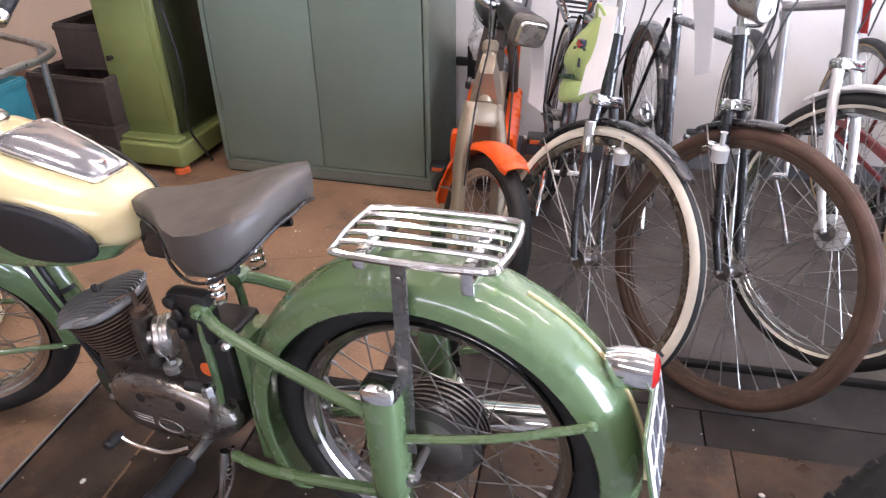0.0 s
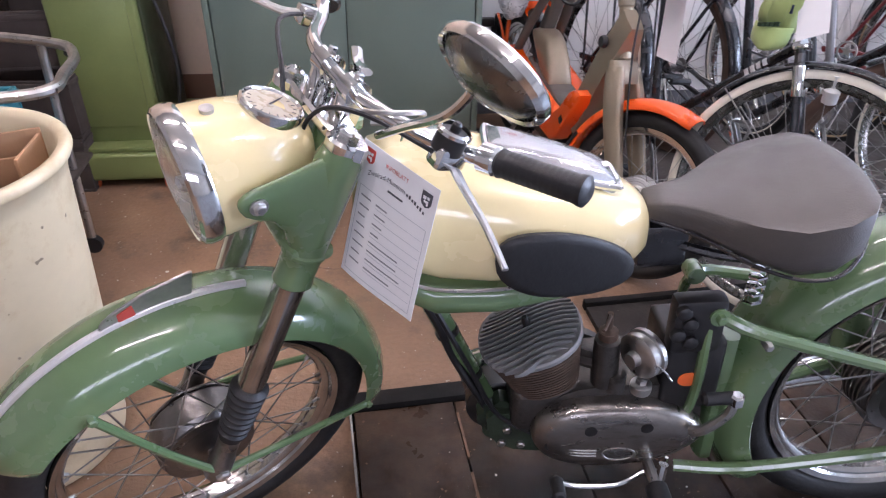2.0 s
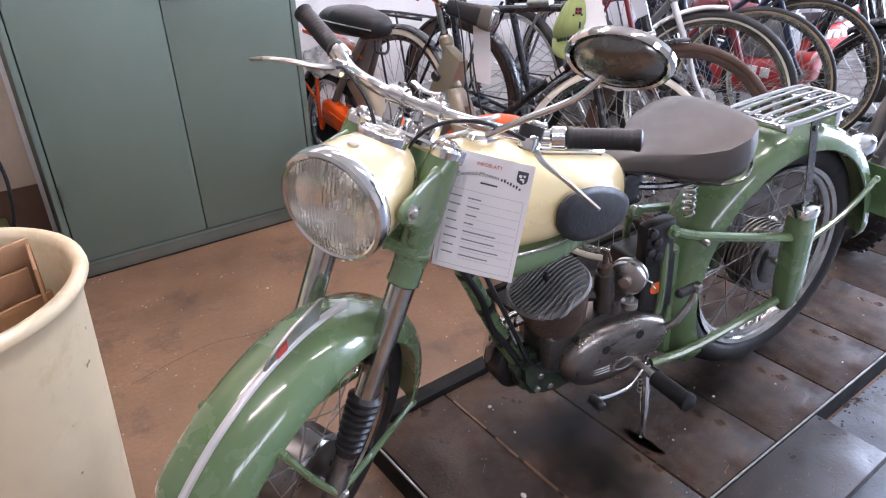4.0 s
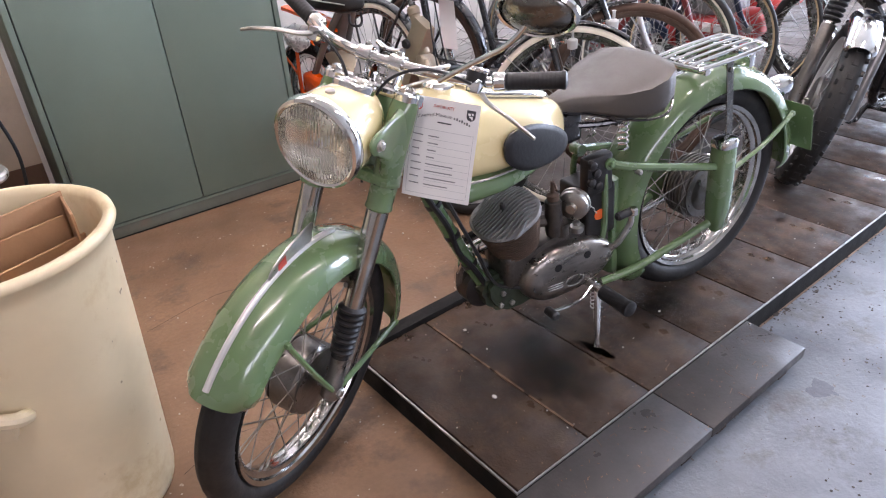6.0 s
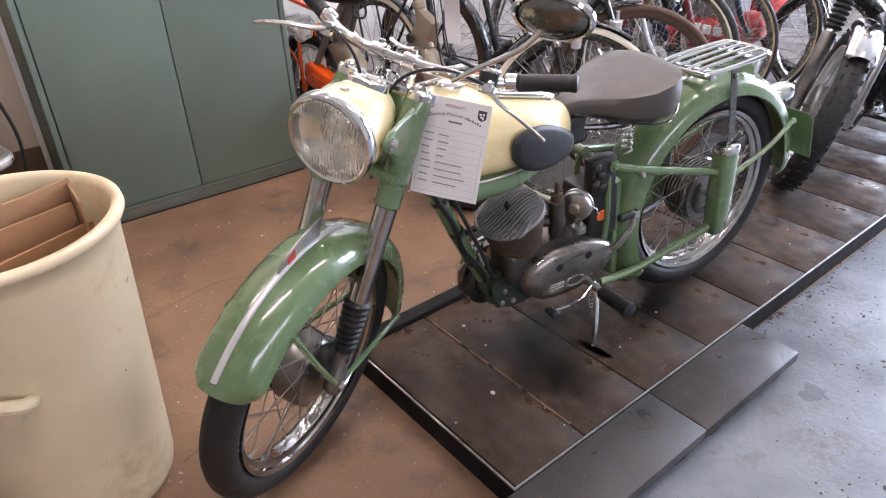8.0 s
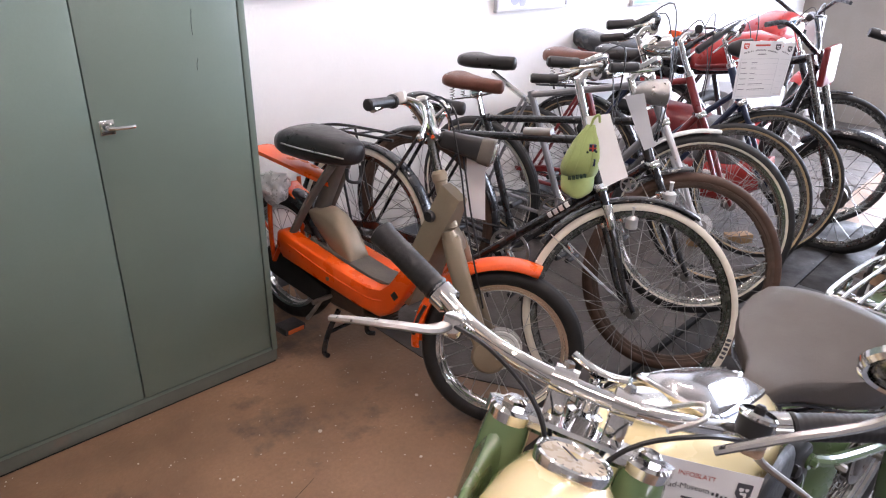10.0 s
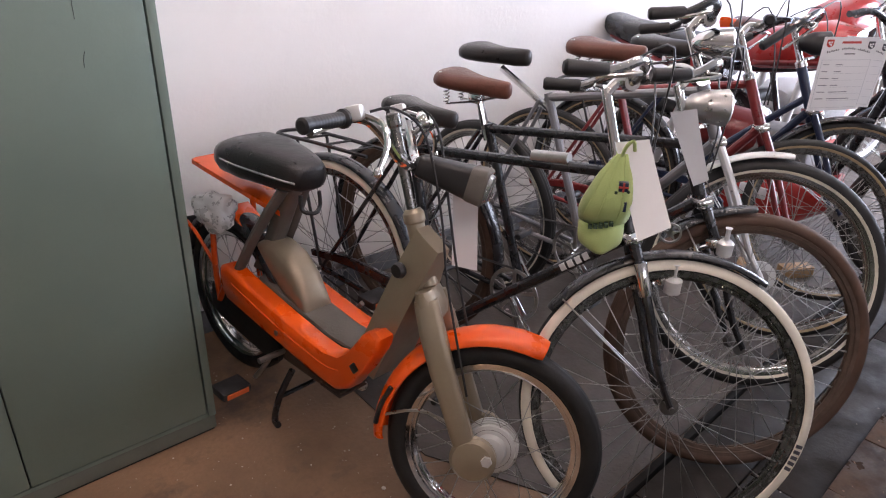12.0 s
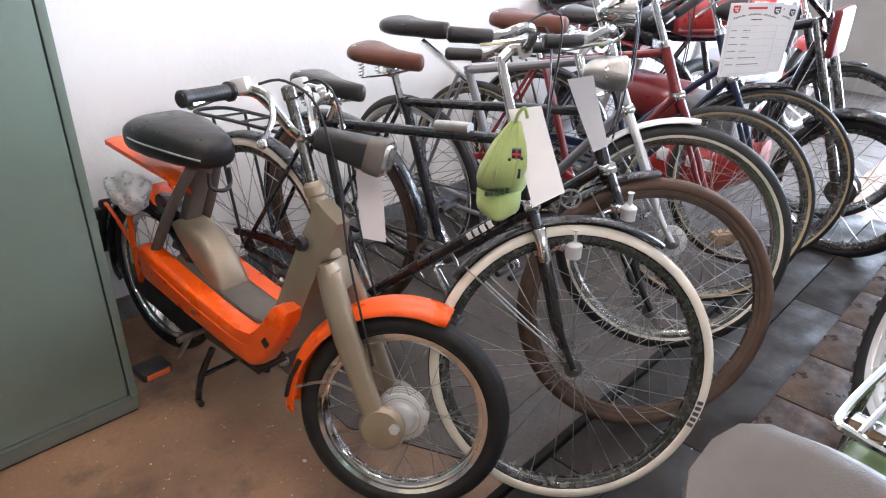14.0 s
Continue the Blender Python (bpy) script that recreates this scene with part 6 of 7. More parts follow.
for s in (-1, 1):
    op("seat_brace", tube([(0.10, s * 0.072, 0.13), (0.19, s * 0.062, 0.29), (0.278, s * 0.036, 0.437)], 0.019, 10, 4, flat=0.7), M_TAUPEDARK)
    op("rear_stay", join(tube([(0.0, s * 0.075, 0.0), (-0.02, s * 0.075, 0.12), (-0.03, s * 0.07, 0.30)], 0.009, 8), tube([(0.0, s * 0.075, 0.0), (0.06, s * 0.075, 0.11)], 0.01, 8), tube([(-0.01, s * 0.078, 0.11), (-0.12, s * 0.07, 0.17), (-0.2, s * 0.06, 0.19)], 0.006, 6)), M_ORANGE)
# carrier
op("carrier", join(skin([[Vector((x, s * w, z + dz)) for s, dz in ((-1, 0.0), (-1, 0.014), (-0.6, 0.018), (0.6, 0.018), (1, 0.014), (1, 0.0))] for x, z, w in ((-0.185, 0.378, 0.030), (-0.17, 0.388, 0.048), (-0.10, 0.386, 0.052), (0.05, 0.372, 0.046), (0.19, 0.356, 0.036), (0.245, 0.348, 0.026))]), skin([[Vector((x, s * w, z)) for s, z in ((-1, z0), (1, z0), (1, z0 - 0.012), (-1, z0 - 0.012))] for x, z0, w in ((0.0, 0.30, 0.035), (0.06, 0.27, 0.04), (0.13, 0.24, 0.035))])), M_ORANGE, "orange pressed luggage carrier")
op("rear_guard", mudguard(0.285, 25, 205, 0.045, 0.03, n=30), M_BLACK, "black rear mudguard", sharp=0.9)
op("mud_flap", box(-0.298, -0.288, -0.05, 0.05, -0.02, 0.12, 0.003), M_RUBBER)
op("tail_lamp", join(box(-0.325, -0.285, -0.040, 0.040, 0.07, 0.165, 0.008)), M_BLACKSATIN)
# saddle
rg = []
for x, w, zt, zb in ((0.356, 0.032, 0.508, 0.458), (0.347, 0.052, 0.522, 0.448), (0.31, 0.068, 0.532, 0.440), (0.25, 0.086, 0.536, 0.434), (0.15, 0.104, 0.541, 0.428), (0.07, 0.106, 0.533, 0.428), (0.03, 0.090, 0.516, 0.434), (0.012, 0.055, 0.494, 0.446)):
    ring = []
    for j in range(24):
        a = 2 * math.pi * j / 24
        c, s = math.cos(a), math.sin(a)
        ring.append(Vector((x, math.copysign(abs(c) ** 0.6, c) * w, (zt + zb) / 2 + math.copysign(abs(s) ** 0.75, s) * (zt - zb) / 2)))
    rg.append(ring)
op("saddle", skin(rg), M_SADDLE_BLACK, "black padded moped saddle", sharp=1.2)
op("saddle_trim", tube([(0.355, -0.058, 0.480), (0.30, -0.077, 0.482), (0.17, -0.1035, 0.484), (0.09, -0.1065, 0.484)], 0.003, 5), M_STEEL)
op("saddle_clip", tube([(0.345, -0.03, 0.440), (0.35, -0.03, 0.400), (0.365, 0.0, 0.390), (0.35, 0.03, 0.400), (0.345, 0.03, 0.440)], 0.006, 6), M_BLACKSATIN)
# pedals, stand, engine below
eb = op("engine_block", box(0.28, 0.47, -0.055, 0.055, -0.09, 0.03, 0.02, 3), M_RUSTFIN)
for i in range(8):
    part("cooling_fin", box(0.46, 0.545, -0.05, 0.05, -0.085 + 0.012 * i, -0.081 + 0.012 * i, 0.001, 1), M_RUSTFIN, eb)
op("crank", join(rod_mesh((0.30, -0.14, -0.05), (0.30, 0.14, -0.05), 0.009, 8), tube([(0.30, -0.10, -0.05), (0.27, -0.105, -0.10), (0.235, -0.11, -0.15)], 0.008), tube([(0.30, 0.13, -0.05), (0.36, 0.135, 0.02), (0.415, 0.14, 0.09)], 0.008)), M_STEEL)
for s, x, z in ((-1, 0.232, -0.155), (1, 0.42, 0.09)):
    pd = op("pedal", box(x - 0.035, x + 0.035, s * 0.145 if s > 0 else -0.235, s * 0.145 + 0.09 if s > 0 else -0.145, z - 0.013, z + 0.013, 0.005), M_RUBBER)
    part("reflector", box(x + 0.0345, x + 0.038, s * 0.155 if s > 0 else -0.225, s * 0.155 + 0.07 if s > 0 else -0.155, z - 0.008, z + 0.008, 0.001), M_ORANGEFOOT, pd, "orange pedal reflector")
op("center_stand", join(tube([(0.36, -0.07, -0.08), (0.34, -0.10, -0.17), (0.33, -0.11, -0.248), (0.36, -0.12, -0.250)], 0.010), tube([(0.36, 0.07, -0.08), (0.34, 0.10, -0.17), (0.33, 0.11, -0.248), (0.36, 0.12, -0.250)], 0.010), tube([(0.34, -0.1, -0.17), (0.34, 0.1, -0.17)], 0.007)), M_BLACK)
op("chain_case", plate([(-0.06, -0.05), (0.0, -0.065), (0.26, -0.10), (0.30, -0.08), (0.30, -0.02), (0.02, 0.05), (-0.05, 0.04)], 0.02, "y", 0.004), M_BLACKSATIN, m=pose(0, -0.062, 0))
op("exhaust", tube([(0.52, 0.02, -0.06), (0.50, 0.07, -0.12), (0.35, 0.08, -0.13), (0.0, 0.09, -0.09), (-0.15, 0.09, -0.06)], (0.014, 0.026), 10), M_STEEL)

# crumpled plastic bag on the carrier
bg = bmesh.new()
bmesh.ops.create_icosphere(bg, subdivisions=4, radius=1)
for v in bg.verts:
    n1 = noise.noise(v.co * 1.6) * 0.30 + abs(noise.noise(v.co * 3.4)) * 0.20 + abs(noise.noise(v.co * 7.0)) * 0.05
    v.co *= 0.85 + n1
    v.co = Vector((v.co.x * 0.075, v.co.y * 0.05, v.co.z * 0.065))
solid("plastic_bag", bg, M_PLASTICBAG, "crumpled milky plastic bag hanging on the moped carrier", "bag", m=MOPED @ pose(0.012, -0.080, 0.298, 0, 0, 20), sharp=3)


# ---- bicycles ----
def bicycle(front, rear, label, R=0.345, tyre=M_TYRE, tyre_w=0.036, wall=None, frame=M_BLACK, guard=M_BLACK, fork_mat=None, steer=0.0, saddle=M_SADDLE_BLACK, rim=M_CHROME,
            bar="swept", bar_mat=M_OLDCHROME, lady=False, lamp="", carrier=False, chain_case=True, saddle_z=0.60, saddle_x=0.245, hub_disc=0.0, guard_arc=(20, 200), lean=0.0, grips=M_RUBBER, stem=0.0, saddle_kind="sprung", decals=None, dynamo=False, spokes=36, rear_guard=True, badge=(), tyre_mark=False, wall_band=(0.55, 0.95), bottle=(), sleeve=False, saddle_k=1.0):
    F, B = Vector(front), Vector(rear)
    d = F - B
    wb = d.length
    x = d.normalized()
    y = Vector((0, 0, 1)).cross(x).normalized()
    z = x.cross(y)
    m = Matrix(((x.x, y.x, z.x, B.x), (x.y, y.y, z.y, B.y), (x.z, y.z, z.z, B.z), (0, 0, 0, 1))) @ Matrix.Rotation(radians(lean), 4, "X")
    c = thing("bicycle", m, label, "bicycle", "bicycles along the wall")
    fork_mat = fork_mat or frame

    def p(name, bm, material, lab="", parent=None, mm=None, sharp=0.6):
        return part(name, bm, material, parent or c, lab, sharp, mm)

    hub = (0.034, 0.022, 0.016)
    wheel(c, pose(0, 0, 0), R, tyre_w, 0.012, (0.04, 0.03, 0.022), spokes, tyre, rim, wall, wall=wall_band)
    bb, sc = Vector((0.45, 0, -0.055)), Vector((0.30, 0, 0.46))
    ht, hb = Vector((wb - 0.215, 0, 0.53)), Vector((wb - 0.158, 0, 0.375))
    axis = (ht - hb).normalized()
    rake = math.degrees(math.atan2(-axis.x, axis.z))
    S = Matrix.Translation(ht) @ pose(0, 0, 0, 0, -rake, 0) @ pose(0, 0, 0, 0, 0, steer)
    fa = (pose(0, 0, 0, 0, -rake, 0)).inverted() @ (Vector((wb, 0, 0)) - ht)
    # tubes
    p("seat_tube", tube([bb, sc], 0.0145, 10), frame)
    if lady:
        p("top_tube", tube([hb + Vector((-0.01, 0, 0.05)), (wb - 0.42, 0, 0.22), (0.42, 0, 0.10)], 0.0135, 10), frame)
    else:
        p("top_tube", tube([sc + Vector((0, 0, -0.015)), ht + Vector((0, 0, -0.02))], 0.0135, 10), frame)
    p("down_tube", tube([hb, bb], 0.0155, 10), frame)
    if decals:
        dd = (bb - hb).normalized()
        p("frame_lettering", join(*[moved(box(-0.008, 0.008, -0.0165, 0.0165, -0.009, 0.009, 0.001, 1), Matrix.Translation(hb + dd * (0.12 + 0.024 * i)) @ Matrix.Rotation(math.atan2(-dd.z, dd.x), 4, "Y")) for i in range(4)]), decals, "pale block letters on the down tube")
        p("frame_band", moved(lathe([(0.0148, -0.05), (0.0148, 0.05)], 12, "x"), Matrix.Translation(sc + (ht - sc) * 0.72) @ Matrix.Rotation(math.atan2(-(ht - sc).z, (ht - sc).x), 4, "Y")), M_STEEL)
    p("head_tube", tube([hb, ht], 0.018, 12), frame)
    for s in (-1, 1):
        p("chain_stay", tube([(0, s * 0.055, 0), bb + Vector((-0.06, s * 0.03, 0))], 0.009, 8), frame)
        p("seat_stay", tube([(0, s * 0.055, 0), sc + Vector((-0.02, s * 0.02, -0.02))], 0.007, 8), frame)
        fl = tube([S.inverted() @ hb + Vector((0, s * 0.03, -0.01)), Vector((0.004, s * 0.045, -0.28)), Vector((0.006, s * 0.048, fa.z * 0.66)), Vector((fa.x * 0.28, s * 0.048, fa.z * 0.85)), Vector((fa.x, s * 0.048, fa.z))], (0.0135, 0.008), 10, 5)
        p("fork_blade", fl, fork_mat, mm=S)
    p("fork_crown", moved(box(-0.02, 0.02, -0.045, 0.045, -0.018, 0.012, 0.008), Matrix.Translation(S.inverted() @ hb)), M_CHROME, mm=S)
    FW = S @ pose(fa.x, 0, fa.z) @ pose(0, 0, 0, 0, rake, 0)
    wheel(c, FW, R, tyre_w, 0.012, hub, spokes, tyre, rim, wall, wall=wall_band)
    if tyre_mark:
        marks_ = [moved(box(R - 0.026, R - 0.012, -0.0225, -0.0195, -0.0042, 0.0042), Matrix.Rotation(radians(9 + 2.6 * i), 4, "Y")) for i in range(5)]
        p("tyre_mark", join(*marks_), M_INK, "dark printed bars on the sidewall", mm=FW)
    if hub_disc:
        p("hub_brake", moved(lathe([(0.02, -0.025), (hub_disc, -0.022), (hub_disc, -0.008), (0.03, 0.0)], 28), Matrix.Identity(4)), M_SILVER, "silver hub brake", mm=FW)
    if guard:
        g = p("front_guard", mudguard(R + 0.018, guard_arc[0], guard_arc[1], 0.027, 0.014, 0.0016, 30), guard, mm=FW, sharp=0.9)
        for s in (-1, 1):
            part("guard_stay", tube([(0, s * 0.05, 0), ((R + 0.01) * math.cos(radians(guard_arc[1] - 6)), s * 0.026, (R + 0.01) * math.sin(radians(guard_arc[1] - 6)))], 0.0022, 5), M_STEEL, g)
        if rear_guard:
            g = p("rear_guard", mudguard(R + 0.018, -5, 205, 0.027, 0.014, 0.0016, 36), guard, sharp=0.9)
            for s in (-1, 1):
                part("guard_stay", tube([(0, s * 0.06, 0), ((R + 0.01) * math.cos(radians(165)), s * 0.026, (R + 0.01) * math.sin(radians(165)))], 0.0022, 5), M_STEEL, g)
    # drive
    p("chainring", join(ring_lathe([(0.09, -0.0015), (0.09, 0.0015), (0.078, 0.0015), (0.078, -0.0015)], 32), *[moved(box(-0.006, 0.006, -0.0015, 0.0015, 0, 0.082), Matrix.Rotation(k * 2 * math.pi / 5, 4, "Y")) for k in range(5)]), M_STEEL, mm=pose(bb.x, -0.045, bb.z))
    if chain_case:
        p("chain_guard", plate([(-0.05, 0.05), (0.12, 0.075), (bb.x, bb.z + 0.11), (bb.x + 0.11, bb.z + 0.04), (bb.x + 0.11, bb.z - 0.03), (bb.x, bb.z + 0.085), (0.12, 0.05), (-0.04, 0.03)], 0.018, "y", 0.003), frame, mm=pose(0, -0.055, 0))
    p("chain", join(tube([(0, -0.045, 0.035), (bb.x, -0.045, bb.z + 0.088)], 0.004, 4), tube([(0, -0.045, -0.035), (bb.x, -0.045, bb.z - 0.088)], 0.004, 4)), M_BLACKSATIN)
    p("crank", join(tube([bb + Vector((0, -0.06, 0)), bb + Vector((0.10, -0.075, -0.13))], 0.008), tube([bb + Vector((0, 0.06, 0)), bb + Vector((-0.10, 0.075, 0.13))], 0.008), rod_mesh(bb + Vector((0, -0.06, 0)), bb + Vector((0, 0.06, 0)), 0.012, 10)), M_CHROME)
    for s in (-1, 1):
        q = bb + Vector((-s * 0.10, s * 0.085, s * 0.13))
        p("pedal", join(*[moved(lathe([(0.010, 0), (0.012, 0.004), (0.012, 0.076), (0.010, 0.08)], 8), Matrix.Translation(q + Vector((dx, 0 if s > 0 else -0.08, 0)))) for dx in (-0.026, 0.026)]), M_RUBBER)
    # saddle
    sd = Vector((saddle_x, 0, saddle_z))
    p("seat_post", tube([sc + Vector((0, 0, -0.05)), sd + Vector((0.015, 0, -0.02))], 0.012, 10), M_CHROME)
    rings = []
    rows = ((0.15, 0.012, 0.012, -0.03), (0.14, 0.022, 0.018, -0.042), (0.09, 0.03, 0.020, -0.045), (0.02, 0.045, 0.022, -0.04), (-0.05, 0.08, 0.028, -0.035), (-0.10, 0.095, 0.036, -0.03), (-0.13, 0.085, 0.036, -0.025), (-0.145, 0.05, 0.028, -0.012))
    for xx, w, zt, zb in rows:
        rings.append([Vector((xx, math.copysign(abs(math.cos(a)) ** 0.7, math.cos(a)) * w, (zt + zb) / 2 + math.copysign(abs(math.sin(a)) ** 0.8, math.sin(a)) * (zt - zb) / 2)) for a in (2 * math.pi * j / 18 for j in range(18))])
    sad = p("saddle", skin(rings), saddle, mm=Matrix.Translation(sd) @ pose(0, 0, 0.03) @ Matrix.Scale(saddle_k, 4), sharp=1.2)
    if saddle_kind == "sprung":
        for s in (-1, 1):
            part("spring", tube([(-0.10 + 0.011 * math.cos(q * 1.1), s * 0.045 + 0.011 * math.sin(q * 1.1), -0.085 + 0.0022 * q) for q in range(28)], 0.0024, 5, 1), M_CHROME, sad)
        part("saddle_rail", join(tube([(0.13, 0.012, -0.03), (0.03, 0.03, -0.06), (-0.10, 0.045, -0.085)], 0.0035, 6), tube([(0.13, -0.012, -0.03), (0.03, -0.03, -0.06), (-0.10, -0.045, -0.085)], 0.0035, 6), box(-0.02, 0.03, -0.02, 0.02, -0.075, -0.04, 0.005)), M_CHROME, sad)
        for yy in (-0.06, 0.06):
            part("rivet", moved(lathe([(0.007, 0), (0.006, 0.003), (0.002, 0.004)], 10, "z"), Matrix.Translation((-0.115, yy, 0.030))), M_CHROME, sad)
    # bars, in the steering's axes
    top = 0.13 + stem
    p("stem", join(lathe([(0.020, -0.005), (0.020, 0.015), (0.012, 0.018), (0.0115, top)], 14, "z"), tube([(0, 0, top - 0.01), (0.03, 0, top + 0.01), (0.055, 0, top)], 0.012), moved(lathe([(0.017, -0.02), (0.017, 0.02)], 14), Matrix.Translation((0.055, 0, top)))), M_CHROME, mm=S)
    if bar == "swept":
        hl = [(-0.18, 0.29, top - 0.01), (-0.06, 0.275, top + 0.025), (0.03, 0.20, top + 0.04), (0.06, 0.10, top + 0.02), (0.055, 0, top)]
        ga, gb = Vector((-0.075, 0.277, top + 0.022)), Vector((-0.19, 0.292, top - 0.014))
    elif bar == "compact":
        hl = [(-0.09, 0.178, top + 0.045), (-0.02, 0.170, top + 0.026), (0.05, 0.135, top + 0.035), (0.068, 0.08, top + 0.02), (0.055, 0, top)]
        ga, gb = Vector((-0.025, 0.171, top + 0.027)), Vector((-0.112, 0.181, top + 0.051))
    else:
        hl = [(0.0, 0.31, top + 0.01), (0.03, 0.2, top + 0.012), (0.055, 0.09, top + 0.004), (0.055, 0, top)]
        ga, gb = Vector((0.022, 0.225, top + 0.012)), Vector((-0.003, 0.325, top + 0.008))
    hb_ = p("handlebar", tube(hl + [(xx, -yy, zz) for xx, yy, zz in hl[-2::-1]], 0.0105, 10, 5), bar_mat, mm=S)
    for s in (-1, 1):
        a, b = Vector((ga.x, s * ga.y, ga.z)), Vector((gb.x, s * gb.y, gb.z))
        L = (b - a).length
        part("grip", moved(lathe([(0.013, 0), (0.0155, 0.004), (0.015, L * 0.5), (0.016, L - 0.006), (0.011, L)], 14, "z"), Matrix.Translation(a) @ (b - a).to_track_quat("Z", "Y").to_matrix().to_4x4()), grips, hb_)
        part("brake_lever", tube([(a.x + 0.03, a.y - s * 0.02, a.z - 0.005), a + Vector((0.06, s * 0.01, -0.02)), a + (b - a) * 0.9 + Vector((0.05, 0, -0.03))], (0.006, 0.0045), 6, 5), M_CHROME, hb_)
        part("brake_cable", tube([(a.x + 0.03, a.y - s * 0.02, a.z), (0.13, s * 0.10, top + 0.05), (0.09, s * 0.02, top - 0.12), (0.03, s * 0.02, -0.1)], 0.0025, 5), M_RUBBER, hb_)
    if lamp:
        lm = M_BLACKSATIN if lamp == "black" else M_STEEL if lamp == "steel" else M_CHROME
        p("front_lamp", moved(lathe([(0.010, -0.10), (0.026, -0.085), (0.040, -0.05), (0.043, -0.01), (0.045, 0.0), (0.040, 0.005)], 26, "x"), Matrix.Translation((0.085, -0.045, 0.05 + stem)) @ Matrix.Rotation(radians(rake), 4, "Y")), lm, "bullet lamp", mm=S)
        p("lamp_lens", moved(lathe([(0.040, 0.004), (0.03, 0.009), (0.008, 0.012)], 22, "x"), Matrix.Translation((0.085, -0.045, 0.05 + stem)) @ Matrix.Rotation(radians(rake), 4, "Y")), M_LENS_GLASS, mm=S)
        p("lamp_bracket", tube([(0.0, 0, 0.02), (0.05, 0, 0.015 + stem * 0.6), (0.05, -0.03, 0.035 + stem)], 0.006, 6), M_CHROME, mm=S)
    if dynamo:
        p("dynamo", join(moved(lathe([(0.012, -0.03), (0.018, -0.024), (0.018, 0.012), (0.008, 0.016), (0.008, 0.04), (0.012, 0.042), (0.012, 0.056)], 18, "z"), Matrix.Translation((0.045, 0.045, -0.245))), tube([(0.02, 0.04, -0.23), (0.045, 0.045, -0.25)], 0.006)), M_CHROME, "bottle dynamo", mm=S)
    if bottle:
        at = m.inverted() @ Matrix.Translation(bottle)
        dy = p("dynamo", lathe([(0.010, -0.026), (0.019, -0.022), (0.020, 0.010), (0.014, 0.016), (0.006, 0.018), (0.006, 0.046), (0.009, 0.050)], 20, "z"), M_SILVER, "silver bottle dynamo", mm=at)
        part("dynamo_clamp", join(box(-0.030, 0.0, 0.012, 0.040, -0.004, 0.016, 0.004), tube([(0.0, 0.0, 0.0), (-0.015, 0.02, 0.004), (-0.035, 0.045, -0.012)], 0.006, 8)), M_CHROME, dy)
    if sleeve:
        for s in (-1, 1):
            p("fork_sleeve", moved(lathe([(0.0145, -0.30), (0.0155, -0.297), (0.0155, -0.225), (0.0145, -0.222)], 14, "z"), Matrix.Translation((0.004, s * 0.0455, 0))), M_CHROME, "chrome fork sleeve with orange ring", mm=S)
    if carrier:
        cr = p("rear_carrier", join(tube([(0.18, 0.055, 0.40), (-0.05, 0.06, 0.40), (-0.22, 0.055, 0.395), (-0.22, -0.055, 0.395), (-0.05, -0.06, 0.40), (0.18, -0.055, 0.40)], 0.006, 6, 4), *[tube([(-0.1 + 0.1 * k, 0.06, 0.40), (-0.1 + 0.1 * k, -0.06, 0.40)], 0.004, 6) for k in range(3)]), M_BLACKSATIN)
        for s in (-1, 1):
            part("carrier_stay", tube([(-0.12, s * 0.06, 0.40), (0, s * 0.062, 0.01)], 0.005, 6), M_BLACKSATIN, cr)
    if badge:
        star_at = m.inverted() @ pose(*badge, 0, 0, -53)
        p("fork_badge", join(ring_lathe([(0.026, -0.002), (0.026, 0.002), (0.021, 0.002), (0.021, -0.002)], 24), *[moved(plate([(-0.006, 0), (0, 0.022), (0.006, 0)], 0.003), Matrix.Rotation(k * 2 * math.pi / 5, 4, "Y")) for k in range(5)]), M_STEEL, "round star bracket", mm=star_at)
    p("kick_stand", tube([(0.33, 0.05, -0.06), (0.36, 0.10, -0.2), (0.37, 0.14, -R + 0.012)], 0.007, 6), M_STEEL)
    return c, m, S


BA = bicycle((0.692, 1.825, 0.366), (0.495, 2.94, 0.345), "black roadster bicycle with cream-walled tyres and riveted saddle", R=0.345, tyre_w=0.038, wall=M_WHITEWALL, steer=38, lean=-6, decals=M_PAPER, carrier=True, saddle_z=0.525, saddle_x=0.335, saddle_k=0.76, guard_arc=(62, 150), stem=0.04, bar="compact", badge=(0.80, 1.95, 0.73), tyre_mark=True, rim=M_DARKCHROME, bottle=(0.757, 1.896, 0.634), sleeve=True)
BB = bicycle((1.040, 1.838, 0.376), (0.815, 2.93, 0.352), "old dark bicycle with brown tyres and brown leather saddle", R=0.354, tyre=M_TYREBROWN, tyre_w=0.040, saddle=M_SADDLE_BROWN, lamp="steel", steer=40, chain_case=False, guard_arc=(92, 128), saddle_z=0.548, saddle_x=0.25, saddle_k=0.82, rim=M_RUSTFIN, bar="compact", bottle=(0.981, 1.898, 0.662))
BC = bicycle((1.275, 1.922, 0.470), (1.17, 2.95, 0.37), "silver city bicycle with white mudguard and white-ringed tyres", R=0.337, tyre_w=0.046, wall=M_WHITEWALL, wall_band=(0.42, 0.565), frame=M_GREYPAINT, fork_mat=M_SILVER, guard=M_SILVER, steer=34, bar="compact", bar_mat=M_BLACK, hub_disc=0.045, guard_arc=(82, 130), saddle_z=0.55, saddle_x=0.09, saddle_k=0.9, stem=0.03, chain_case=False, saddle_kind="padded", rear_guard=False, lamp="chrome", rim=M_OLDCHROME)
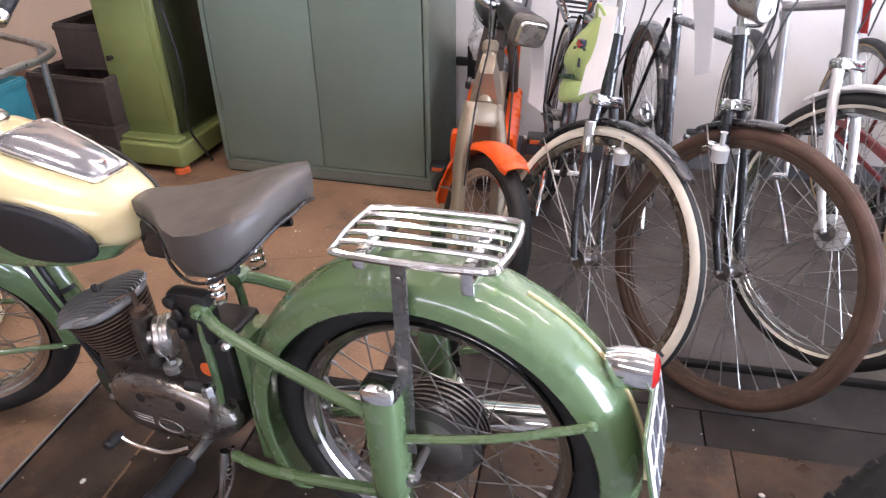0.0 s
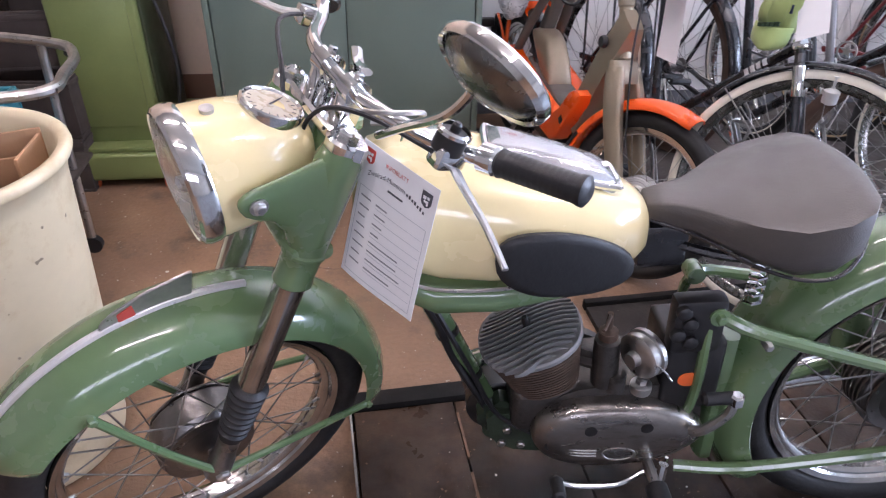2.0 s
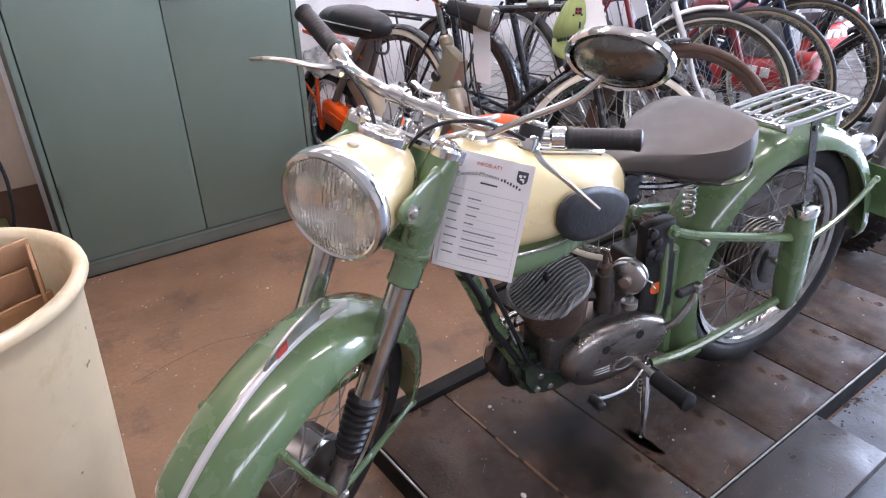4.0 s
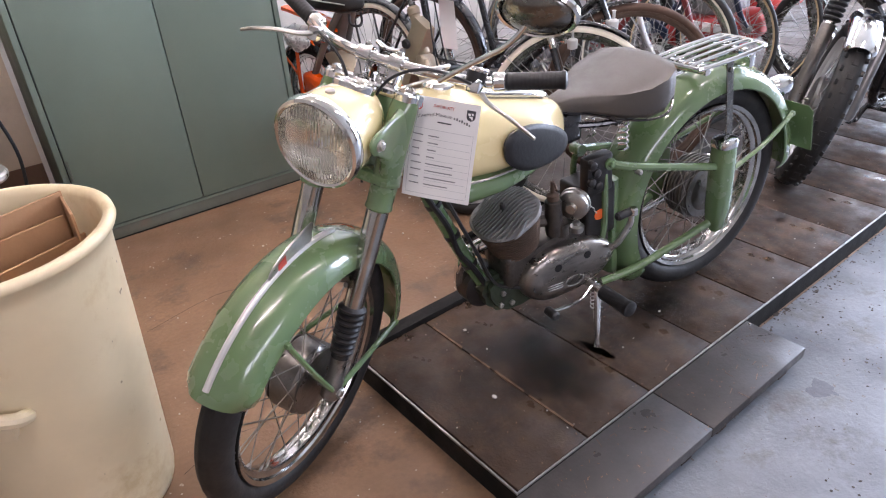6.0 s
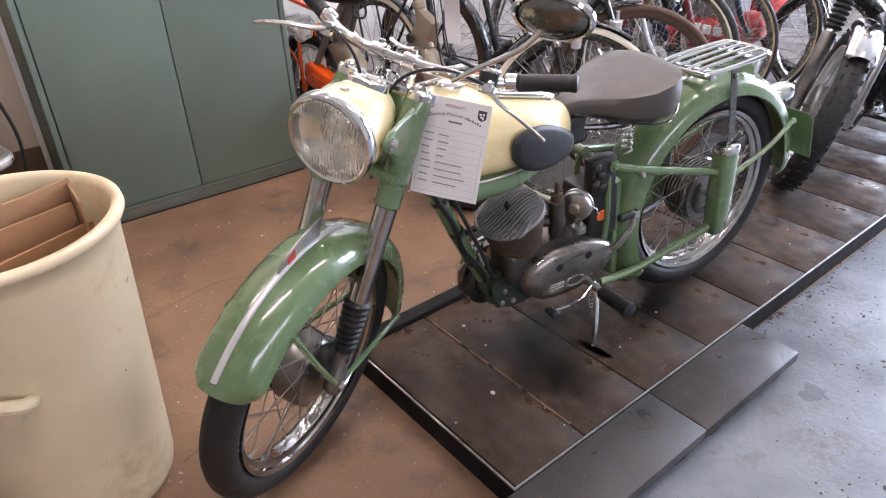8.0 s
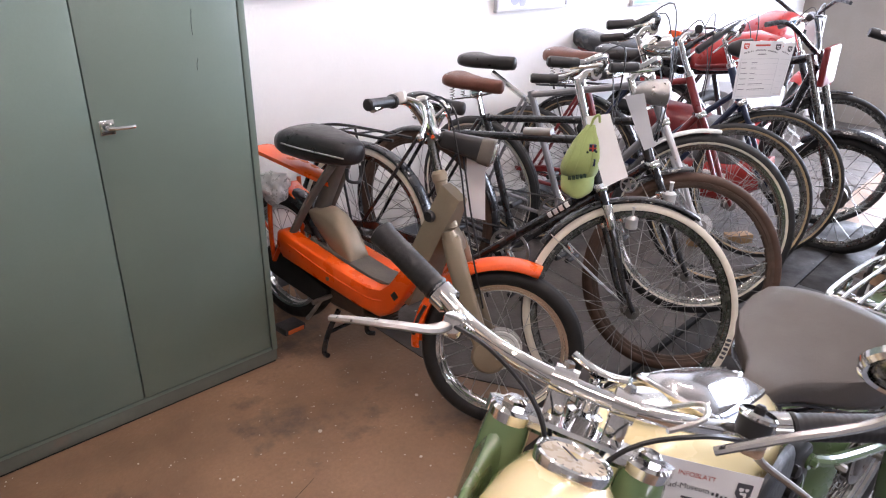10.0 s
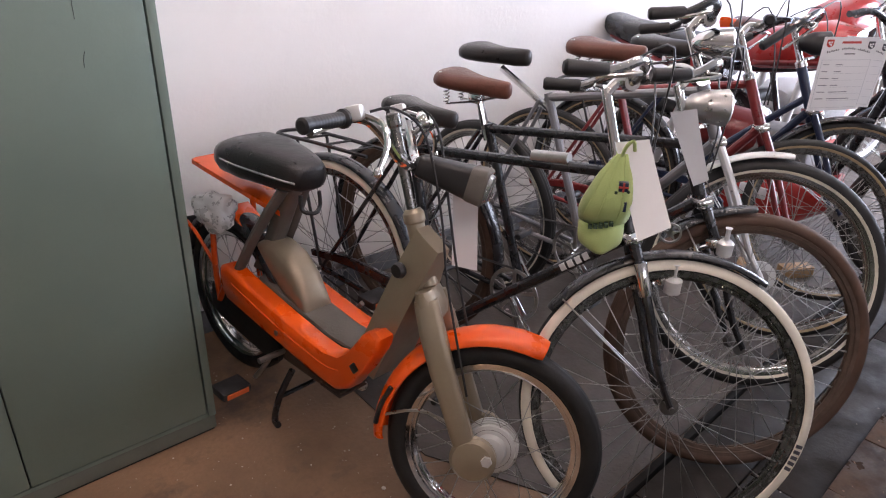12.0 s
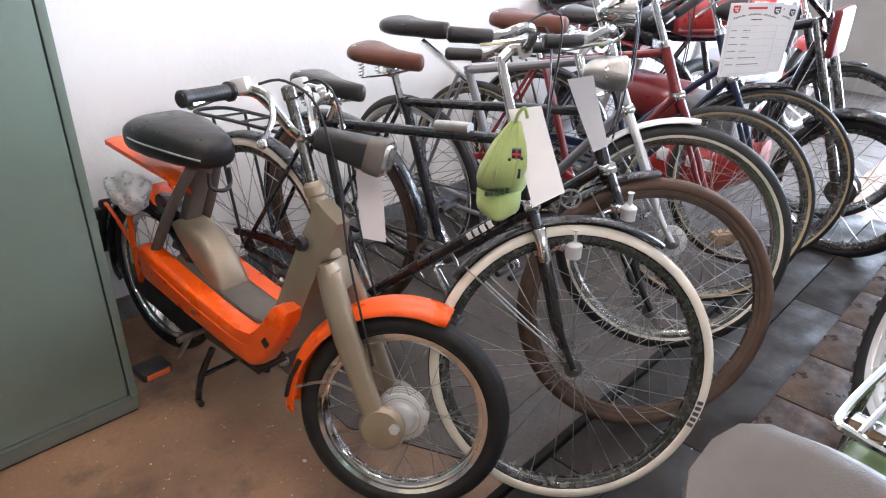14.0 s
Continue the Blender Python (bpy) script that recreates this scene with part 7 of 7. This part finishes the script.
BD = bicycle((1.73, 2.02, 0.41), (1.57, 2.98, 0.345), "red touring bicycle with black handlebar", R=0.345, wall=M_GUMWALL, wall_band=(0.45, 0.62), frame=M_DARKRED, guard=None, steer=34, saddle=M_SADDLE_BROWN, bar="flat", bar_mat=M_BLACK, saddle_z=0.56, stem=0.02, rim=M_DARKCHROME)
BE = bicycle((2.14, 2.04, 0.40), (1.96, 2.98, 0.345), "dark blue bicycle with black swept handlebar", R=0.345, frame=M_BLUE, guard=M_BLACK, steer=30, bar_mat=M_BLACK, lady=True, dynamo=True, lamp="black", guard_arc=(80, 150), saddle_z=0.54, rim=M_DARKCHROME, wall=M_GUMWALL, wall_band=(0.45, 0.60), carrier=True)
BG = bicycle((2.86, 2.03, 0.38), (2.72, 2.98, 0.345), "black town bicycle with brown saddle and black bars", R=0.345, frame=M_BLACK, guard=M_BLACK, steer=26, bar_mat=M_BLACK, saddle=M_SADDLE_BROWN, dynamo=True, carrier=True, saddle_z=0.56, stem=0.03, bar="flat", rim=M_DARKCHROME, guard_arc=(80, 150))


# ---- dark motorcycle on the platform ----
M2 = pose(2.775, 1.225, 0.393) @ pose(0, 0, 0, 0, 0, 178)
m2 = thing("motorcycle", M2, "dark motorcycle with a knobbly front tyre and chrome mudguard", "motorcycle")
F2 = pose(1.02, 0, 0.56) @ pose(0, 0, 0, 0, -27, 0) @ pose(0, 0, 0, 0, 0, 34)
A2 = (0.05, 0, -0.66)
W2 = F2 @ pose(*A2) @ pose(0, 0, 0, 0, 27, 0)


def dp(name, bm, material, label="", m=None, sharp=0.6):
    return part(name, bm, material, m2, label, sharp, m)


wheel(m2, pose(0, 0, 0), 0.320, 0.090, 0.016, (0.045, 0.08, 0.075), 36, M_TYRE, spoke_r=0.0018, label="chrome rim with knobbly tyre", tread=40)
wheel(m2, W2, 0.320, 0.090, 0.018, (0.045, 0.08, 0.075), 36, M_TYRE, M_SILVER, spoke_r=0.0018, label="pale rim with knobbly tyre", tread=40)
dp("brake_drum", lathe([(0.085, -0.05), (0.095, -0.04), (0.095, 0.03), (0.05, 0.05)], 32), M_ALU, m=W2)
dp("front_guard", mudguard(0.352, 56, 102, 0.054, 0.045, n=24), M_CHROME, "short chrome mudguard", m=W2, sharp=0.9)
for s in (-1, 1):
    dp("fork_tube", moved(lathe([(0.018, -0.42), (0.018, 0.02)], 16, "z"), F2 @ pose(0.05, s * 0.095, 0)), M_CHROME)
    g = []
    for i in range(14):
        z = -0.12 - i * 0.019
        g += [(0.025, z + 0.006), (0.034, z), (0.034, z - 0.005), (0.025, z - 0.011)]
    dp("fork_gaiter", moved(lathe(g, 20, "z"), F2 @ pose(0.05, s * 0.095, 0)), M_RUBBER, "black ribbed gaiter")
    dp("fork_slider", moved(lathe([(0.026, -0.39), (0.026, -0.67), (0.018, -0.69)], 18, "z"), F2 @ pose(0.05, s * 0.095, 0)), M_ALU)
    dp("guard_stay", moved(tube([(0.05, s * 0.1, -0.5), (0.02, s * 0.08, -0.36)], 0.006), F2), M_STEEL)
    dp("shock_absorber", tube([(0.03, s * 0.15, 0.0), (0.12, s * 0.14, 0.36)], 0.025, 12), M_CHROME)
    dp("hand_grip", moved(lathe([(0.014, 0.0), (0.017, 0.004), (0.017, 0.11), (0.012, 0.115)], 16), F2 @ pose(-0.10, 0.28 if s > 0 else -0.395, 0.16)), M_RUBBER)
    dp("footrest", moved(lathe([(0.015, 0.0), (0.018, 0.01), (0.018, 0.1), (0.012, 0.105)], 14), pose(0.56, 0.15 if s > 0 else -0.255, -0.06)), M_RUBBER)
dp("handlebar", moved(tube([(-0.10, 0.38, 0.16), (-0.05, 0.22, 0.17), (0.02, 0.1, 0.09), (0.03, 0.0, 0.06), (0.02, -0.1, 0.09), (-0.05, -0.22, 0.17), (-0.10, -0.38, 0.16)], 0.012, 10), F2), M_CHROME)
dp("yoke", moved(box(0.0, 0.08, -0.12, 0.12, -0.01, 0.02, 0.008), F2), M_ALU)
dp("headlamp", moved(lathe([(0.02, -0.13), (0.07, -0.10), (0.09, -0.03), (0.094, 0.0), (0.088, 0.012), (0.05, 0.022)], 30, "x"), F2 @ pose(0.20, 0, -0.04) @ pose(0, 0, 0, 0, 27, 0)), M_CHROME, "chrome headlamp")
dp("fuel_tank", skin([oval(x, 0, z, w, h, 2.4, 22, "x") for x, z, w, h in ((0.50, 0.42, 0.06, 0.04), (0.58, 0.44, 0.12, 0.085), (0.75, 0.47, 0.15, 0.11), (0.90, 0.48, 0.14, 0.11), (0.98, 0.48, 0.08, 0.07))]), M_BLUE, "dark blue fuel tank", sharp=1.2)
dp("seat", skin([oval(x, 0, z, w, h, 3.0, 20, "x") for x, z, w, h in ((-0.22, 0.44, 0.06, 0.03), (-0.18, 0.45, 0.11, 0.05), (0.1, 0.44, 0.13, 0.05), (0.38, 0.43, 0.11, 0.045), (0.50, 0.43, 0.06, 0.03))]), M_SADDLE_BLACK, "long black dual seat", sharp=1.2)
dp("rear_guard", mudguard(0.37, 20, 175, 0.07, 0.04, n=30), M_BLACK, sharp=0.9)
dp("frame", join(tube([(1.0, 0, 0.48), (0.86, 0, 0.1), (0.80, 0.05, -0.15), (0.45, 0.08, -0.17)], 0.02, 10), tube([(0.86, 0, 0.1), (0.80, -0.05, -0.15), (0.45, -0.08, -0.17), (0.40, -0.06, 0.2), (0.45, 0, 0.38)], 0.02, 10), tube([(0.42, 0.08, -0.15), (0.0, 0.11, 0.0)], 0.02), tube([(0.42, -0.08, -0.15), (0.0, -0.11, 0.0)], 0.02)), M_BLACK)
dp("engine_case", skin([oval(0.60, y, -0.04, w, h, 3, 24, "y") for y, w, h in ((-0.16, 0.12, 0.08), (-0.14, 0.17, 0.11), (0.14, 0.17, 0.11), (0.16, 0.12, 0.08))]), M_ALU)
for i in range(10):
    dp("cylinder_fin", moved(skin([oval(0, 0, z, 0.10, 0.09, 3, 20, "z") for z in (0.0, 0.005)]), pose(0.66, 0, 0.08 + i * 0.018) @ pose(0, 0, 0, 0, 8, 0)), M_HEADFIN)
dp("exhaust", join(tube([(0.75, 0.08, 0.16), (0.84, 0.12, 0.05), (0.78, 0.16, -0.13), (0.5, 0.17, -0.16)], 0.02, 12), tube([(0.5, 0.17, -0.16), (0.2, 0.18, -0.13), (-0.3, 0.19, -0.08)], (0.03, 0.045), 14)), M_CHROME)
dp("center_stand", join(tube([(0.52, 0.10, -0.16), (0.60, 0.16, -0.25), (0.64, 0.18, -0.322), (0.69, 0.185, -0.324)], 0.012), tube([(0.52, -0.10, -0.16), (0.60, -0.16, -0.25), (0.64, -0.18, -0.322), (0.69, -0.185, -0.324)], 0.012), tube([(0.60, 0.16, -0.25), (0.60, -0.16, -0.25)], 0.010)), M_BLACK)


# ---- sports mopeds towards the far end of the wall ----
def sports_moped(at, label, paint, tail, stripe, guard, rim):
    m3 = thing("sports_moped", at, label, "moped", "sports mopeds")
    wheel(m3, pose(0, 0, 0), 0.30, 0.07, 0.014, (0.04, 0.06, 0.05), 24, M_TYRE, rim, spoke_r=0.0018, label="spoked rim with black tyre")
    wheel(m3, pose(1.18, 0, 0), 0.30, 0.050, 0.014, (0.04, 0.06, 0.05), 24, M_TYRE, rim, spoke_r=0.0018, label="spoked rim with black tyre")

    def rp(name, bm, material, label=""):
        return part(name, bm, material, m3, label, 1.0)

    rp("fuel_tank", skin([oval(x, 0, z, w, h, 3, 20, "x") for x, z, w, h in ((0.36, 0.57, 0.06, 0.05), (0.44, 0.60, 0.12, 0.085), (0.66, 0.64, 0.14, 0.095), (0.78, 0.64, 0.10, 0.07))]), paint, "enamelled fuel tank")
    rp("tank_stripe", skin([oval(x, 0, z, w, h, 3, 20, "x") for x, z, w, h in ((0.42, 0.545, 0.113, 0.022), (0.62, 0.575, 0.145, 0.022), (0.74, 0.59, 0.118, 0.018))]), stripe, "contrasting stripe")
    rp("seat", skin([oval(x, 0, z, w, h, 3, 18, "x") for x, z, w, h in ((-0.30, 0.625, 0.06, 0.025), (-0.2, 0.60, 0.11, 0.04), (0.12, 0.57, 0.12, 0.045), (0.38, 0.57, 0.08, 0.04))]), M_SADDLE_BLACK)
    rp("tail_cowl", skin([oval(x, 0, z, w, h, 3, 18, "x") for x, z, w, h in ((-0.40, 0.655, 0.04, 0.02), (-0.30, 0.61, 0.10, 0.05), (0.0, 0.54, 0.125, 0.06), (0.3, 0.49, 0.09, 0.04))]), tail, "pressed tail cowl")
    rp("cowl_stripe", skin([oval(x, 0, z, w, h, 3, 18, "x") for x, z, w, h in ((-0.28, 0.565, 0.095, 0.012), (0.0, 0.49, 0.129, 0.016), (0.25, 0.45, 0.10, 0.012))]), stripe, "contrasting stripe")
    rp("side_cover", skin([oval(x, 0, z, w, h, 3, 18, "x") for x, z, w, h in ((0.1, 0.26, 0.09, 0.03), (0.2, 0.24, 0.13, 0.09), (0.45, 0.22, 0.13, 0.09), (0.55, 0.22, 0.08, 0.03))]), stripe, "side cover")
    rp("belly_pan", skin([oval(x, 0, z, w, h, 3, 18, "x") for x, z, w, h in ((0.25, -0.10, 0.06, 0.03), (0.35, -0.06, 0.13, 0.09), (0.7, -0.02, 0.13, 0.12), (0.85, 0.05, 0.08, 0.08))]), paint, "belly fairing")
    rp("belly_lettering", join(*[box(0.42 + 0.07 * k, 0.47 + 0.07 * k, -0.134, 0.134, -0.02, 0.03, 0.002, 1) for k in range(4)]), M_PAPER, "pale block letters")
    rp("engine", box(0.42, 0.72, -0.10, 0.10, 0.06, 0.28, 0.03, 3), M_HEADFIN)
    for s in (-1, 1):
        rp("fork_leg", tube([(1.18, s * 0.09, 0.0), (0.94, s * 0.09, 0.66)], (0.020, 0.016), 12), rim)
        rp("swing_arm", tube([(0, s * 0.09, 0), (0.42, s * 0.08, 0.02)], 0.018, 8), M_BLACK)
        rp("shock_absorber", tube([(0.06, s * 0.11, 0.02), (0.16, s * 0.11, 0.36)], 0.02, 10), M_SILVER)
    rp("frame", join(tube([(0.95, 0, 0.64), (0.5, 0, 0.52), (0.0, 0, 0.48)], 0.02), tube([(0.96, 0, 0.60), (0.75, 0, 0.0), (0.42, 0, 0.02)], 0.02)), M_BLACK)
    rp("front_guard", moved(mudguard(0.335, 40, 130, 0.05, 0.03, n=20), Matrix.Translation((1.18, 0, 0))), guard)
    rp("handlebar", tube([(0.80, 0.34, 0.80), (0.86, 0.22, 0.80), (0.93, 0.08, 0.70), (0.95, 0, 0.66), (0.93, -0.08, 0.70), (0.86, -0.22, 0.80), (0.80, -0.34, 0.80)], 0.012), M_BLACK)
    rp("number_panel", box(1.00, 1.03, -0.10, 0.10, 0.52, 0.70, 0.01), stripe, "front panel")
    rp("stand", tube([(0.40, 0.08, -0.05), (0.38, 0.16, -0.2), (0.37, 0.20, -0.29)], 0.01), M_BLACK)


sports_moped(pose(3.05, 2.84, 0.30, 0, 0, -8), "red and white sports moped beside the bicycles", M_RED, M_ORANGE, M_PAPER, M_RED, M_SILVER)
sports_moped(pose(2.44, 3.03, 0.30, 0, 0, -84), "red and black sports moped among the bicycles", M_RED, M_BLACK, M_DARKRED, M_BLACK, M_DARKCHROME)

# ---- cards, cap and ribbon hanging on the bicycles ----
paper_tag(((1.635, 2.045, 1.090), (1.80, 1.955, 1.088), (1.795, 1.96, 0.868), (1.630, 2.05, 0.872)), "white printed information card hanging on the red bicycle", rows=6)
paper_tag(((1.76, 2.03, 1.085), (1.90, 1.95, 1.07), (1.885, 1.955, 0.862), (1.745, 2.035, 0.878)), "second white information card behind the first", rows=5)


def plain_card(tl, tr, br, bl, material, label):
    a, b, c, d = (Vector(q) for q in (tl, tr, br, bl))
    n = (b - a).cross(d - a).normalized() * 0.0008
    rows = []
    for i in range(9):
        t = i / 8
        l, r = a.lerp(d, t), b.lerp(c, t)
        bow = n * 9 * math.sin(t * 2.6)
        rows.append([l + bow, r + bow, r + bow + n, l + bow + n])
    return solid("blank_card", skin(rows), material, label, "card", "blank cards")


plain_card((0.655, 2.035, 0.955), (0.705, 1.985, 0.965), (0.685, 1.885, 0.800), (0.632, 1.928, 0.765), M_PAPER, "blank white card hanging from the black bicycle")
plain_card((0.870, 2.045, 0.985), (0.915, 2.005, 0.995), (0.925, 1.945, 0.835), (0.895, 1.965, 0.820), M_PAPERGREY, "grey card back hanging from the old bicycle")
plain_card((0.455, 2.33, 0.80), (0.50, 2.29, 0.80), (0.505, 2.285, 0.585), (0.455, 2.325, 0.60), M_PAPER, "narrow white card hanging behind the moped lamp")
solid("ribbon", skin([[Vector((1.285 + 0.02 * t, 2.25 - 0.01 * t, 1.045 - 0.17 * t)) + d for d in (Vector((-0.008, 0.004, 0)), Vector((0.008, -0.004, 0)), Vector((0.009, -0.003, 0.002)), Vector((-0.007, 0.005, 0.002)))] for t in (0.0, 0.25, 0.5, 0.75, 1.0)]), M_RED, "narrow red ribbon tied to the silver bicycle", "ribbon")

# lime cap: crown hangs open side away, peak downwards
cap = thing("cap", pose(0.640, 2.035, 0.772, 0, 0, -50), "lime green cotton cap with printed patches hanging on the handlebar", "cap")


def cap_at(t, a):
    """A place on the crumpled crown: t from the opening to the top, a round it."""
    hw, hd, off = [(0.050, 0.030, 0.0), (0.056, 0.042, 0.005), (0.058, 0.050, 0.010), (0.054, 0.050, 0.011), (0.047, 0.043, 0.008), (0.038, 0.030, 0.002), (0.025, 0.017, -0.004), (0.012, 0.008, -0.006)][min(7, int(t))]
    c, s_ = math.cos(a), math.sin(a)
    k = 1 + 0.07 * noise.noise(Vector((c * 1.8, s_ * 1.8, t * 0.45))) - 0.035 * abs(math.cos(a * 1.5 + 0.4)) ** 18
    return Vector((c * hw * k + 0.004 * t, s_ * hd * k - off, 0.023 * t - 0.008 * math.cos(a) * (t < 2)))


part("crown", skin([[cap_at(t, 2 * math.pi * j / 36) for j in range(36)] for t in range(8)]), M_CAP, cap, sharp=1.6)
peak = []
for i in range(9):
    t = i / 8
    w = 0.050 * (1 - (0.93 * t) ** 5) ** 0.5
    peak.append([Vector((u * w, -0.020 - 0.034 * (1 - u * u) - 0.016 * math.sin(t * 1.6), -0.058 * t + 0.010)) + Vector((0, dy, 0)) for dy, us in ((0.0, (-1, -0.75, -0.5, -0.25, 0, 0.25, 0.5, 0.75, 1)), (0.004, (1, 0.75, 0.5, 0.25, 0, -0.25, -0.5, -0.75, -1))) for u in us])
part("peak", skin(peak), M_CAP, cap, "stiff curved peak", sharp=1.6)
for i in range(5):
    part("front_print", box(-0.030 + 0.011 * i, -0.0215 + 0.011 * i, -0.0635 + 0.0012 * (i - 2) ** 2, -0.050, 0.006 + 0.0025 * i, 0.015 + 0.0025 * i), M_LIMEDARK, cap, "dark printed bar lettering")
part("side_patch", box(0.026, 0.045, -0.054, -0.040, 0.050, 0.072, 0.001), M_BLUE, cap, "blue printed patch")
flag = part("flag_patch", box(0.024, 0.044, -0.050, -0.036, 0.094, 0.114, 0.001), M_BLUE, cap, "small printed flag patch")
part("flag_cross", join(box(0.0235, 0.0445, -0.0515, -0.049, 0.102, 0.106), box(0.032, 0.036, -0.0515, -0.049, 0.0935, 0.1145)), M_INKRED, flag)
for a in (-1.15, -1.9, -2.5):
    part("seam", tube([cap_at(t, a) * 1.0 + Vector((0, -0.001, 0)) for t in range(1, 8)], 0.0012, 5, 3), M_CAP, cap)
part("strap", tube([(0.026, 0.0, 0.155), (0.032, -0.006, 0.180), (0.045, -0.012, 0.195), (0.052, 0.004, 0.170)], 0.004, 6), M_CAP, cap)
for a in (-1.5, -0.9):
    q = cap_at(4, a)
    part("eyelet", moved(lathe([(0.0035, -0.002), (0.0035, 0.002)], 10), Matrix.Translation(q)), M_LIMEDARK, cap)

# ---- on the wall ----
def wall_picture(x0, x1, z0, z1, frame_mat, print_mat, label, shapes):
    """A framed print; shapes are (x, width, z, height, material) over its lower left corner."""
    pf = thing("wall_picture", pose(x0, ROOM_N, z0), label, "picture", "wall pictures")
    w, h = x1 - x0, z1 - z0
    for a in ((0, w, 0, 0.014), (0, w, h - 0.014, h), (0, 0.014, 0.014, h - 0.014), (w - 0.014, w, 0.014, h - 0.014)):
        part("frame_bar", box(a[0], a[1], -0.026, -0.001, a[2], a[3], 0.002), frame_mat, pf)
    part("print", box(0.014, w - 0.014, -0.018, -0.001, 0.014, h - 0.014), print_mat, pf)
    for x, sw, z, sh, mt in shapes:
        part("printed_shape", skin([oval(x, y, z, sw / 2, sh / 2, 2.6, 18, "y") for y in (-0.0205, -0.0185)]), mt, pf)


M_LILAC = mat("lilac_print", (0.42, 0.44, 0.62), 0.7, vary=0.15, scale=14)
M_SKYPRINT = mat("sky_blue_print", (0.25, 0.42, 0.60), 0.6, vary=0.25, scale=9)
M_PINKPRINT = mat("pale_red_print", (0.62, 0.22, 0.20), 0.6, vary=0.2, scale=9)
wall_picture(1.64, 2.21, 1.09, 1.50, M_PAPERGREY, M_PAPER, "pale canvas print with lilac shapes on the wall", ((0.14, 0.09, 0.13, 0.20, M_LILAC), (0.20, 0.05, 0.05, 0.06, M_LILAC), (0.45, 0.12, 0.16, 0.16, M_LILAC)))
wall_picture(0.20, 0.59, 1.215, 1.75, M_INKRED, M_PAPER, "red framed picture on the white wall", ((0.2, 0.2, 0.3, 0.2, M_PINKPRINT),))
wall_picture(2.86, 3.52, 1.06, 1.75, M_PAPERGREY, M_SKYPRINT, "blue and red poster on the wall", ((0.16, 0.22, 0.30, 0.20, M_PINKPRINT), (0.42, 0.20, 0.16, 0.24, M_PAPER), (0.54, 0.12, 0.34, 0.3, M_LILAC)))
wall_picture(3.60, 4.4, 1.08, 1.75, M_PAPERGREY, M_PAPER, "white poster with a pale print on the wall", ((0.3, 0.4, 0.35, 0.3, M_LILAC),))
tap = thing("stop_valve", pose(0.062, ROOM_N, 0.44), "black cross-shaped valve handle on the wall with a chain", "valve")
part("pipe", rod_mesh((0, -0.001, 0), (0, -0.055, 0), 0.014, 12), M_STEEL, tap)
part("cross_handle", join(box(-0.075, 0.075, -0.075, -0.045, -0.018, 0.018, 0.006), box(-0.018, 0.018, -0.078, -0.048, -0.075, 0.075, 0.006)), M_BLACKSATIN, tap)
ch = []
for i in range(34):
    b = ring_lathe([(0.009, -0.002), (0.009, 0.002), (0.006, 0.002), (0.006, -0.002)], 10)
    ch.append(moved(b, Matrix.Translation((0.012, -0.06, 0.08 + i * 0.0145)) @ Matrix.Rotation(i % 2 * math.pi / 2, 4, "Z")))
part("chain", join(*ch), M_STEEL, tap, "hanging steel chain")
structure("baseboard", box(0.01, ROOM_E - 0.01, ROOM_N - 0.012, ROOM_N - 0.0005, 0.0, 0.09, 0.002), M_APRON, "grey painted band along the foot of the wall", "baseboard")
# wooden blocks behind the bicycles
for x, y, a in ((2.18, 2.35, 20), (2.35, 2.2, -30)):
    solid("wood_block", box(-0.07, 0.07, -0.03, 0.03, 0, 0.05, 0.004), M_WOOD, "small pale wooden block on the floor", "block", "wooden blocks", m=pose(x, y, 0, 0, 0, a))
